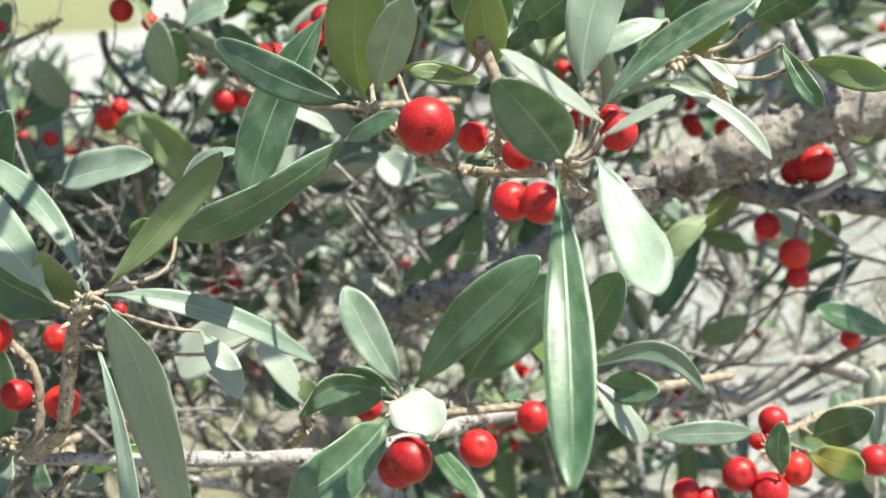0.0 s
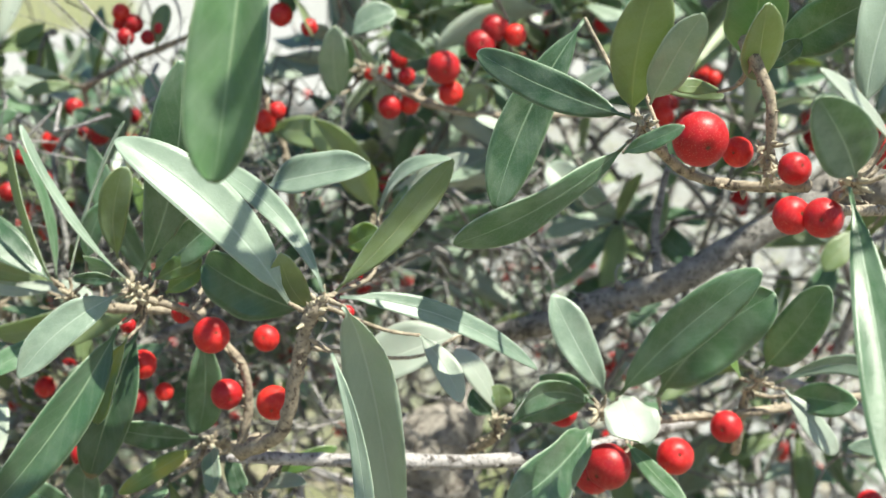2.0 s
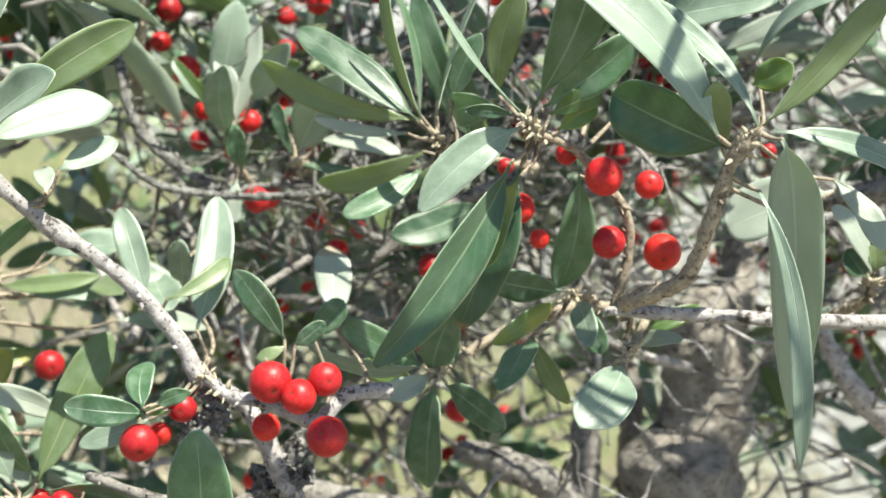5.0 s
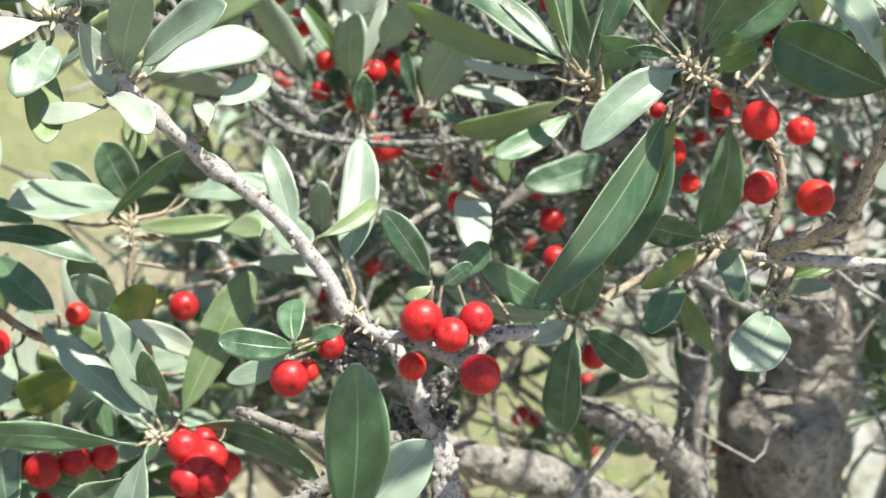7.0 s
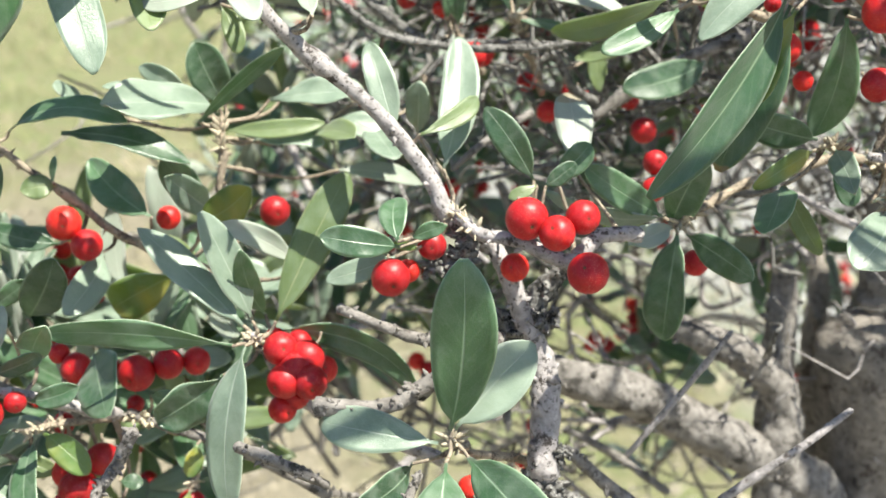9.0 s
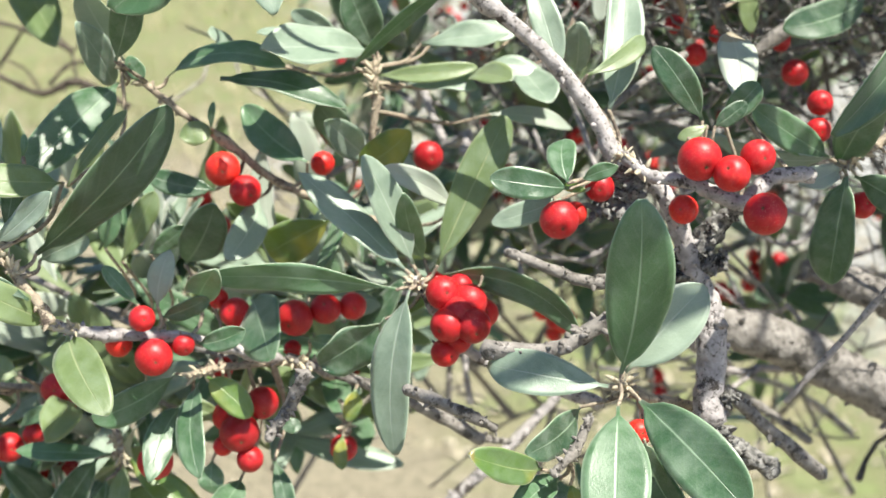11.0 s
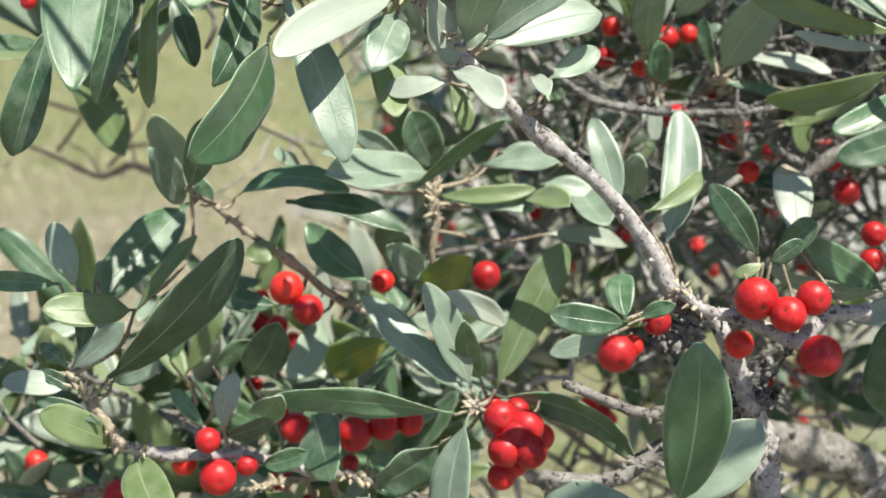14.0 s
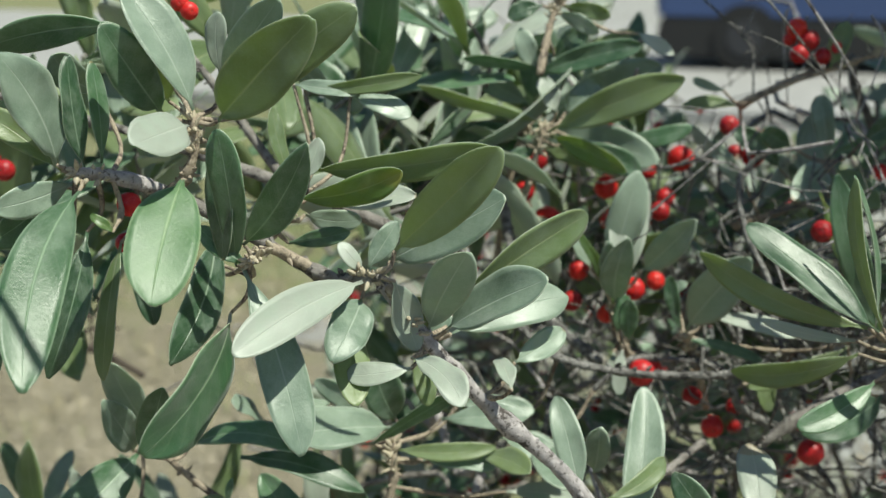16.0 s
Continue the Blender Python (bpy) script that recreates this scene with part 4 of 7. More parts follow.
leaf(s, (-0.14, 22.14, 97.28), (2.01, 21.33, 97.12), 0.42, (-0.60, -0.79, 0.15), 0.07, 's', via=(1.17, 21.62, 97.81))
spur(s, (-0.14, 22.14, 97.28), (-0.45, 22.12, 97.34))
leaf(s, (0.07, 22.14, 97.17), (0.99, 21.78, 96.05), 0.49, (0.34, -0.77, 0.53), 0.07, 'u')
spur(s, (0.07, 22.14, 97.17), (-0.45, 22.13, 97.34))
leaf(s, (0.26, 22.61, 96.89), (1.12, 21.32, 97.18), 0.62, (-0.82, -0.48, 0.29), 0.05, 'g')
spur(s, (0.26, 22.61, 96.89), (-0.56, 22.44, 97.01))

s = shoot((-5.28, 21.90, 96.76), (-5.37, 22.19, 96.25), (-5.91, 22.64, 95.78))
leaf(s, (-5.30, 21.93, 96.86), (-5.99, 21.87, 98.14), 0.50, (0.64, -0.70, 0.32), 0.07, 'u')
leaf(s, (-5.01, 21.93, 96.75), (-3.59, 20.99, 97.47), 0.61, (-0.49, -0.86, -0.15), 0.03, 'g')
spur(s, (-5.01, 21.93, 96.75), (-5.28, 21.90, 96.76))
leaf(s, (-5.38, 21.91, 96.82), (-5.74, 21.92, 97.32), 0.50, (0.30, -0.93, 0.22), 0.05, 'g')
leaf(s, (-5.22, 21.95, 96.91), (-5.26, 22.02, 97.39), 0.50, (0.03, -0.99, 0.16), 0.07, 'o')

s = shoot((-8.17, 27.30, 99.57), (-8.45, 27.97, 98.14))
leaf(s, (-8.17, 27.33, 99.69), (-9.28, 26.28, 101.89), 0.88, (0.24, -0.92, -0.31), 0.07, 'o')
leaf(s, (-7.87, 27.46, 100.11), (-6.08, 27.59, 100.88), 0.43, (0.04, -1.00, 0.07), 0.05, 'u')
spur(s, (-7.87, 27.46, 100.11), (-8.17, 27.30, 99.57))
leaf(s, (-8.01, 27.33, 99.62), (-7.23, 27.48, 100.22), 0.48, (0.13, -0.99, 0.08), 0.07, 'g')

s = shoot((-8.43, 27.94, 102.90), (-7.40, 27.70, 102.31), (-6.40, 27.71, 101.89), (-5.17, 28.39, 101.64), (-2.80, 30.23, 101.39))
leaf(s, (-8.95, 27.75, 102.30), (-8.76, 26.69, 103.89), 0.67, (0.15, -0.82, -0.56), 0.05, 's')
spur(s, (-8.95, 27.75, 102.30), (-8.43, 27.94, 102.90))
leaf(s, (-8.66, 28.08, 103.59), (-7.62, 28.16, 104.11), 0.71, (-0.18, -0.86, 0.49), 0.07, 's')
spur(s, (-8.66, 28.08, 103.59), (-8.43, 27.94, 102.90))
leaf(s, (-6.90, 28.14, 103.07), (-7.74, 27.92, 103.63), 0.50, (0.11, -0.97, -0.22), 0.05, 'g')
spur(s, (-6.90, 28.14, 103.07), (-7.24, 27.70, 102.24))
leaf(s, (-5.64, 28.11, 102.39), (-6.27, 27.74, 101.95), 0.61, (0.43, -0.89, 0.14), 0.07, 'o')
spur(s, (-5.64, 28.11, 102.39), (-5.75, 28.07, 101.76))
berry(s, (-6.49, 27.11, 102.90), 0.37, (0.19, -0.96, -0.21))
berry(s, (-6.39, 27.39, 102.31), 0.28, (0.46, -0.89, 0.02))
berry(s, (-7.81, 27.79, 102.00), 0.28, (-0.05, -0.86, -0.51))
berry(s, (-7.37, 27.85, 102.04), 0.23, (-0.52, -0.82, 0.26))
berry(s, (-7.42, 27.99, 102.66), 0.20, (0.49, -0.80, 0.34))
berry(s, (-8.24, 27.93, 102.76), 0.15, (-0.26, -0.95, -0.17))
berry(s, (-5.71, 27.70, 103.31), 0.35, (0.20, -0.97, 0.14))
berry(s, (-5.39, 27.81, 103.66), 0.31, (0.45, -0.89, -0.02))
berry(s, (-4.93, 27.82, 103.49), 0.25, (0.28, -0.96, -0.06))

s = shoot((-7.77, 13.77, 105.74), (-8.05, 15.73, 107.63))
leaf(s, (-7.26, 13.80, 106.26), (-7.75, 12.95, 102.96), 0.88, (0.12, -0.95, 0.30), 0.07, 'f', fold=0.75, via=(-7.47, 13.26, 104.56), peak=0.6)

s = shoot((-20.30, 28.59, 102.29), (-20.77, 28.78, 100.78), (-21.08, 28.54, 98.30))
leaf(s, (-20.03, 28.60, 102.21), (-17.37, 28.68, 103.45), 0.92, (0.04, -1.00, -0.02), 0.05, 's')
spur(s, (-20.03, 28.60, 102.21), (-20.30, 28.59, 102.29))
leaf(s, (-20.10, 28.48, 101.76), (-17.26, 27.28, 101.49), 0.84, (-0.34, -0.88, 0.33), 0.05, 's')
spur(s, (-20.10, 28.48, 101.76), (-20.42, 28.64, 101.88))
leaf(s, (-20.57, 28.46, 101.91), (-21.98, 27.91, 101.60), 0.64, (0.38, -0.92, -0.08), 0.07, 'g')
leaf(s, (-20.36, 28.63, 102.49), (-21.50, 28.49, 103.07), 0.53, (0.07, -0.99, -0.11), 0.05, 's')
leaf(s, (-20.23, 28.66, 102.55), (-20.27, 28.76, 103.74), 0.66, (0.10, -0.99, 0.09), 0.05, 'g')
spur(s, (-20.23, 28.66, 102.55), (-20.30, 28.59, 102.29))
leaf(s, (-20.03, 28.92, 101.43), (-18.28, 28.70, 101.21), 0.39, (-0.11, -0.99, 0.13), 0.03, 'o')
spur(s, (-20.03, 28.92, 101.43), (-20.53, 28.68, 101.56))
berry(s, (-20.31, 29.32, 101.09), 0.31, (0.11, -0.96, -0.26))
berry(s, (-20.50, 29.11, 100.34), 0.25, (0.52, -0.81, -0.25))
berry(s, (-19.91, 29.02, 99.68), 0.36, (0.19, -0.98, -0.07))
berry(s, (-18.71, 30.35, 100.34), 0.29, (0.39, -0.92, 0.03))
berry(s, (-17.77, 30.56, 100.75), 0.23, (0.14, -0.91, 0.38))
berry(s, (-17.28, 30.47, 100.14), 0.23, (0.53, -0.85, 0.04))
berry(s, (-16.98, 30.73, 101.07), 0.32, (0.22, -0.80, -0.56))

s = shoot((-17.91, 25.31, 98.97), (-17.83, 25.73, 98.10), (-17.25, 26.41, 96.85))
leaf(s, (-17.97, 25.41, 99.39), (-17.44, 25.29, 101.54), 0.77, (0.30, -0.95, -0.12), 0.03, 's')
spur(s, (-17.97, 25.41, 99.39), (-17.91, 25.31, 98.97))
leaf(s, (-17.77, 25.11, 99.36), (-17.94, 25.30, 100.47), 0.49, (0.47, -0.85, 0.21), 0.03, 'u')
spur(s, (-17.77, 25.11, 99.36), (-17.91, 25.31, 98.97))
leaf(s, (-17.76, 25.05, 98.27), (-17.64, 25.12, 99.07), 0.39, (0.28, -0.96, 0.03), 0.07, 'g')
spur(s, (-17.76, 25.05, 98.27), (-17.86, 25.54, 98.49))
leaf(s, (-17.80, 25.04, 97.83), (-17.74, 24.77, 97.14), 0.36, (0.59, -0.73, 0.34), 0.05, 'u')
spur(s, (-17.80, 25.04, 97.83), (-17.83, 25.71, 98.14))
leaf(s, (-17.35, 25.53, 99.47), (-16.30, 24.61, 100.76), 0.62, (-0.39, -0.87, -0.30), 0.03, 's')
spur(s, (-17.35, 25.53, 99.47), (-17.91, 25.31, 98.97))
leaf(s, (-17.84, 25.92, 98.97), (-17.98, 24.70, 100.20), 0.40, (0.51, -0.64, -0.58), 0.03, 's')
spur(s, (-17.84, 25.92, 98.97), (-17.89, 25.43, 98.73))
leaf(s, (-18.37, 25.28, 99.52), (-18.85, 25.12, 100.41), 0.36, (0.75, -0.59, 0.29), 0.03, 's')
spur(s, (-18.37, 25.28, 99.52), (-17.91, 25.31, 98.97))
berry(s, (-17.53, 25.88, 98.99), 0.25, (-0.09, -0.92, 0.38))
berry(s, (-17.08, 25.34, 97.46), 0.26, (0.10, -0.95, 0.31))
leaf(s, (-17.94, 25.90, 98.78), (-17.65, 26.97, 101.24), 0.80, (0.13, -0.91, 0.38), 0.03, 'u')
spur(s, (-17.94, 25.90, 98.78), (-17.87, 25.49, 98.60))
leaf(s, (-17.81, 25.20, 98.86), (-17.53, 24.28, 100.38), 0.61, (-0.01, -0.86, -0.52), 0.07, 's')
leaf(s, (-18.00, 25.68, 98.82), (-18.59, 24.55, 100.48), 0.20, (0.60, -0.74, -0.30), 0.05, 'y')
spur(s, (-18.00, 25.68, 98.82), (-17.89, 25.43, 98.72))
leaf(s, (-17.84, 26.80, 99.49), (-16.30, 25.93, 100.22), 0.38, (-0.51, -0.86, 0.04), 0.07, 'o')
spur(s, (-17.84, 26.80, 99.49), (-17.90, 25.39, 98.80))
leaf(s, (-17.87, 25.27, 98.79), (-18.59, 25.43, 100.06), 0.26, (0.53, -0.75, 0.40), 0.05, 'y')
leaf(s, (-17.50, 24.93, 98.12), (-17.50, 24.79, 99.07), 0.40, (-0.04, -0.99, -0.15), 0.05, 'g')
spur(s, (-17.50, 24.93, 98.12), (-17.86, 25.59, 98.40))
leaf(s, (-17.60, 24.85, 97.95), (-17.59, 24.44, 97.12), 0.31, (0.02, -0.90, 0.44), 0.03, 'u')
spur(s, (-17.60, 24.85, 97.95), (-17.85, 25.63, 98.30))
berry(s, (-18.83, 26.85, 99.08), 0.23, (0.46, -0.88, -0.15))
berry(s, (-18.92, 26.61, 98.43), 0.23, (0.41, -0.87, -0.28))
berry(s, (-18.15, 26.52, 98.21), 0.20, (-0.02, -0.88, -0.48))
berry(s, (-17.18, 27.21, 98.86), 0.21, (0.36, -0.88, 0.30))
berry(s, (-17.24, 28.28, 100.22), 0.23, (-0.27, -0.94, 0.21))

s = shoot((-13.00, 20.71, 95.29), (-12.56, 21.18, 95.47), (-11.77, 21.76, 95.80), (-10.95, 22.38, 95.92), (-10.19, 22.98, 96.00))
leaf(s, (-13.15, 20.74, 95.46), (-15.29, 20.56, 95.83), 0.36, (0.03, -0.96, -0.27), 0.07, 's')
leaf(s, (-13.23, 20.90, 95.40), (-14.54, 20.40, 96.38), 0.57, (0.00, -0.95, 0.30), 0.05, 'g')
spur(s, (-13.23, 20.90, 95.40), (-13.00, 20.71, 95.29))
leaf(s, (-13.05, 21.01, 95.22), (-12.51, 20.06, 96.75), 0.69, (-0.26, -0.86, -0.44), 0.07, 'g')
spur(s, (-13.05, 21.01, 95.22), (-12.90, 20.82, 95.33))
leaf(s, (-12.96, 20.48, 95.21), (-13.20, 20.21, 93.31), 0.83, (-0.55, -0.82, 0.18), 0.05, 'g')
spur(s, (-12.96, 20.48, 95.21), (-13.00, 20.71, 95.29))
leaf(s, (-12.80, 20.70, 95.14), (-11.65, 19.93, 94.64), 0.61, (-0.52, -0.85, 0.10), 0.07, 'g')
leaf(s, (-13.05, 20.60, 95.30), (-13.77, 19.60, 95.26), 0.44, (0.55, -0.42, 0.72), 0.07, 'u')
leaf(s, (-13.44, 21.10, 95.10), (-14.39, 20.85, 95.46), 0.41, (0.26, -0.97, -0.00), 0.07, 'y')
spur(s, (-13.44, 21.10, 95.10), (-13.00, 20.71, 95.29))
leaf(s, (-12.90, 20.92, 95.23), (-12.63, 21.08, 95.81), 0.29, (0.20, -0.96, 0.17), 0.07, 'g')
berry(s, (-12.62, 21.05, 94.50), 0.24, (0.37, -0.82, 0.44))
berry(s, (-13.39, 21.79, 96.14), 0.23, (0.36, -0.90, 0.23))
berry(s, (-13.40, 21.63, 95.68), 0.23, (0.33, -0.94, 0.09))

s = shoot((-16.62, 18.83, 95.99), (-16.12, 18.61, 95.69), (-15.57, 18.59, 95.62), (-15.10, 18.51, 95.47), (-14.64, 18.54, 95.29), (-14.22, 18.94, 95.61), (-13.60, 19.36, 95.55), r=0.1, skin="pale")
leaf(s, (-15.34, 19.43, 96.39), (-16.16, 19.59, 97.58), 0.54, (-0.02, -0.99, 0.12), 0.07, 'g')
spur(s, (-15.34, 19.43, 96.39), (-15.57, 18.59, 95.62))
leaf(s, (-14.73, 20.56, 96.25), (-14.98, 21.61, 97.43), 0.67, (0.14, -0.73, 0.67), 0.05, 'r')
spur(s, (-14.73, 20.56, 96.25), (-13.87, 19.18, 95.57))
leaf(s, (-15.02, 20.08, 96.24), (-14.47, 20.28, 96.83), 0.46, (0.15, -0.97, 0.19), 0.03, 'g')
spur(s, (-15.02, 20.08, 96.24), (-14.65, 19.20, 95.09))
leaf(s, (-16.86, 19.41, 96.55), (-16.83, 21.07, 98.46), 0.66, (0.20, -0.74, 0.64), 0.03, 's')
spur(s, (-16.86, 19.41, 96.55), (-16.62, 18.83, 95.99))
leaf(s, (-17.16, 18.95, 97.25), (-16.34, 19.93, 97.66), 0.34, (0.52, -0.66, 0.55), 0.07, 'o')
spur(s, (-17.16, 18.95, 97.25), (-17.41, 18.91, 97.06))
leaf(s, (-17.63, 19.26, 97.15), (-18.19, 19.91, 98.57), 0.50, (0.15, -0.88, 0.46), 0.05, 's')
spur(s, (-17.63, 19.26, 97.15), (-17.52, 18.90, 97.20))
leaf(s, (-17.66, 21.20, 96.74), (-17.54, 20.80, 97.73), 0.47, (0.00, -0.95, 0.30), 0.05, 's')
spur(s, (-17.66, 21.20, 96.74), (-16.62, 18.83, 95.99))
leaf(s, (-15.14, 19.33, 96.33), (-14.65, 19.53, 96.68), 0.31, (0.27, -0.95, 0.15), 0.03, 'g')
spur(s, (-15.14, 19.33, 96.33), (-15.49, 18.57, 95.60))
leaf(s, (-17.32, 17.95, 95.65), (-18.51, 17.54, 95.91), 0.51, (0.37, -0.88, 0.29), 0.07, 'g')
spur(s, (-17.32, 17.95, 95.65), (-16.62, 18.83, 95.99))
leaf(s, (-17.54, 18.60, 95.25), (-18.67, 18.30, 94.89), 0.41, (0.00, -0.95, 0.30), 0.05, 's')
spur(s, (-17.54, 18.60, 95.25), (-16.62, 18.83, 95.99))
leaf(s, (-17.33, 17.87, 95.76), (-17.51, 18.65, 96.26), 0.48, (-0.09, -0.55, 0.83), 0.07, 'g')
spur(s, (-17.33, 17.87, 95.76), (-16.74, 18.91, 95.99))
leaf(s, (-17.11, 17.93, 95.81), (-16.56, 17.97, 96.02), 0.27, (0.04, -1.00, 0.06), 0.03, 'g')
spur(s, (-17.11, 17.93, 95.81), (-16.61, 18.83, 95.98))
leaf(s, (-17.11, 18.26, 95.52), (-17.48, 18.14, 95.63), 0.17, (0.35, -0.91, 0.22), 0.03, 'y')
spur(s, (-17.11, 18.26, 95.52), (-16.59, 18.82, 95.97))
leaf(s, (-15.26, 19.12, 96.39), (-15.70, 18.93, 96.23), 0.23, (0.16, -0.83, 0.53), 0.07, 'o')
spur(s, (-15.26, 19.12, 96.39), (-15.57, 18.59, 95.62))
berry(s, (-15.33, 18.33, 96.07), 0.35, (0.39, -0.90, -0.19))
berry(s, (-14.83, 18.15, 95.90), 0.29, (-0.22, -0.79, 0.57))
berry(s, (-14.45, 18.44, 96.09), 0.28, (0.45, -0.88, 0.18))
berry(s, (-15.58, 18.75, 95.09), 0.24, (-0.19, -0.93, 0.30))
berry(s, (-14.31, 17.75, 95.40), 0.33, (-0.15, -0.80, 0.59))
berry(s, (-17.49, 17.95, 95.12), 0.32, (0.34, -0.90, -0.25))
berry(s, (-16.91, 18.51, 95.50), 0.24, (0.14, -0.99, 0.06))
berry(s, (-17.30, 18.40, 95.08), 0.20, (0.23, -0.96, -0.17))

s = shoot((-16.43, 17.10, 92.75), (-16.20, 17.62, 92.25), (-15.67, 18.59, 91.68), (-15.19, 19.56, 91.09))
leaf(s, (-16.42, 17.14, 92.86), (-16.09, 16.73, 95.88), 1.03, (0.12, -0.98, -0.15), 0.05, 'g')
leaf(s, (-16.34, 17.16, 92.88), (-15.16, 17.86, 94.14), 0.93, (0.14, -0.92, 0.38), 0.03, 's')
leaf(s, (-16.60, 17.04, 92.67), (-18.54, 16.99, 92.95), 0.73, (0.11, -0.78, 0.62), 0.05, 's')
leaf(s, (-16.41, 16.68, 92.53), (-16.25, 14.65, 91.15), 1.05, (0.03, -0.56, 0.83), 0.05, 'g')
spur(s, (-16.41, 16.68, 92.53), (-16.43, 17.10, 92.75))
leaf(s, (-16.09, 16.89, 92.54), (-14.42, 15.45, 91.60), 0.98, (-0.32, -0.75, 0.58), 0.05, 'g')
spur(s, (-16.09, 16.89, 92.54), (-16.40, 17.17, 92.68))
leaf(s, (-16.04, 17.14, 91.70), (-15.22, 15.93, 90.97), 0.65, (-0.63, -0.67, 0.40), 0.05, 'g')
spur(s, (-16.04, 17.14, 91.70), (-16.20, 17.62, 92.25))
leaf(s, (-17.09, 17.33, 92.12), (-17.75, 15.88, 92.00), 0.58, (0.87, -0.42, 0.28), 0.07, 'g')
spur(s, (-17.09, 17.33, 92.12), (-16.32, 17.36, 92.50))
leaf(s, (-17.55, 16.12, 91.62), (-18.37, 14.91, 92.47), 0.51, (0.87, -0.38, 0.30), 0.05, 'y')
spur(s, (-17.55, 16.12, 91.62), (-17.31, 15.90, 91.70))
leaf(s, (-17.34, 16.66, 91.15), (-17.82, 15.21, 91.24), 0.50, (0.62, -0.16, 0.77), 0.03, 'g')
spur(s, (-17.34, 16.66, 91.15), (-17.14, 16.14, 91.83))
leaf(s, (-17.14, 16.50, 91.16), (-17.02, 16.31, 90.79), 0.25, (0.16, -0.85, 0.50), 0.07, 'y')
spur(s, (-17.14, 16.50, 91.16), (-17.14, 16.13, 91.83))
berry(s, (-16.14, 17.34, 91.73), 0.22, (0.41, -0.83, 0.37))

s = shoot((-20.04, 18.34, 93.81), (-19.98, 18.66, 93.44), (-19.56, 18.97, 92.50), (-18.99, 19.14, 91.94), (-18.01, 19.36, 91.49), (-17.00, 19.31, 91.18), r=0.08, skin="pale")
leaf(s, (-20.29, 18.02, 93.74), (-23.38, 17.33, 94.03), 0.57, (0.20, -0.96, -0.19), 0.03, 'g')
spur(s, (-20.29, 18.02, 93.74), (-20.04, 18.34, 93.81))
leaf(s, (-20.02, 17.90, 93.81), (-20.14, 16.97, 91.18), 0.82, (-0.32, -0.89, 0.33), 0.05, 's')
spur(s, (-20.02, 17.90, 93.81), (-20.04, 18.34, 93.81))
leaf(s, (-19.84, 19.01, 93.65), (-17.31, 19.02, 92.66), 0.58, (-0.05, -0.99, -0.13), 0.12, 'g', fold=0.25, via=(-18.33, 18.90, 93.56))
spur(s, (-19.84, 19.01, 93.65), (-19.98, 18.66, 93.44))
leaf(s, (-20.26, 18.54, 93.90), (-22.20, 18.97, 95.50), 0.64, (0.46, -0.54, 0.70), 0.03, 's')
spur(s, (-20.26, 18.54, 93.90), (-20.04, 18.36, 93.79))
leaf(s, (-20.18, 18.78, 93.90), (-20.94, 18.58, 95.92), 0.68, (0.76, -0.60, 0.23), 0.03, 's')
spur(s, (-20.18, 18.78, 93.90), (-20.02, 18.47, 93.66))
leaf(s, (-19.73, 18.70, 93.94), (-18.71, 20.09, 96.25), 0.73, (0.38, -0.86, 0.34), 0.03, 'o')
spur(s, (-19.73, 18.70, 93.94), (-20.02, 18.46, 93.67))
leaf(s, (-20.15, 19.41, 93.78), (-20.19, 18.44, 95.31), 0.45, (0.37, -0.79, -0.49), 0.05, 'g')
spur(s, (-20.15, 19.41, 93.78), (-19.98, 18.66, 93.44))
leaf(s, (-20.58, 18.24, 93.09), (-21.67, 17.73, 92.38), 0.88, (0.48, -0.87, -0.12), 0.07, 'g')
spur(s, (-20.58, 18.24, 93.09), (-19.99, 18.61, 93.50))
leaf(s, (-19.69, 20.08, 94.53), (-20.64, 18.89, 95.62), 0.44, (0.94, -0.33, -0.10), 0.03, 'u')
spur(s, (-19.69, 20.08, 94.53), (-21.27, 20.92, 93.85))
berry(s, (-19.57, 18.39, 93.57), 0.30, (0.48, -0.81, 0.34))
berry(s, (-19.13, 18.45, 93.41), 0.31, (-0.22, -0.87, -0.44))
berry(s, (-19.01, 18.14, 93.10), 0.31, (0.41, -0.90, -0.15))
berry(s, (-19.43, 18.04, 93.13), 0.30, (-0.34, -0.94, -0.05))
berry(s, (-19.52, 18.13, 92.57), 0.25, (0.69, -0.73, 0.01))
berry(s, (-19.85, 18.96, 93.54), 0.18, (0.58, -0.80, -0.15))
berry(s, (-19.26, 18.25, 93.28), 0.31, (0.72, -0.62, 0.32))
berry(s, (-19.36, 18.31, 92.78), 0.29, (0.51, -0.77, 0.39))
berry(s, (-18.94, 18.76, 93.07), 0.25, (0.40, -0.78, 0.49))
berry(s, (-19.38, 18.86, 93.51), 0.23, (-0.24, -0.94, -0.25))

s = shoot((-22.67, 18.80, 91.96), (-21.86, 18.92, 91.65), (-21.10, 19.20, 91.25), (-20.15, 19.65, 90.56), (-19.37, 20.04, 89.85), r=0.09, skin="bark")
leaf(s, (-23.34, 19.01, 92.99), (-22.48, 17.52, 92.52), 1.05, (-0.51, -0.51, 0.69), 0.07, 'g')
spur(s, (-23.34, 19.01, 92.99), (-23.00, 18.37, 92.19))
leaf(s, (-22.23, 18.84, 92.32), (-21.61, 18.87, 92.20), 0.39, (0.10, -0.94, 0.34), 0.05, 'g')
spur(s, (-22.23, 18.84, 92.32), (-22.41, 18.84, 91.86))
leaf(s, (-21.39, 18.75, 91.44), (-21.48, 18.46, 90.91), 0.35, (0.46, -0.81, 0.35), 0.03, 'y')
spur(s, (-21.39, 18.75, 91.44), (-21.49, 19.05, 91.46))
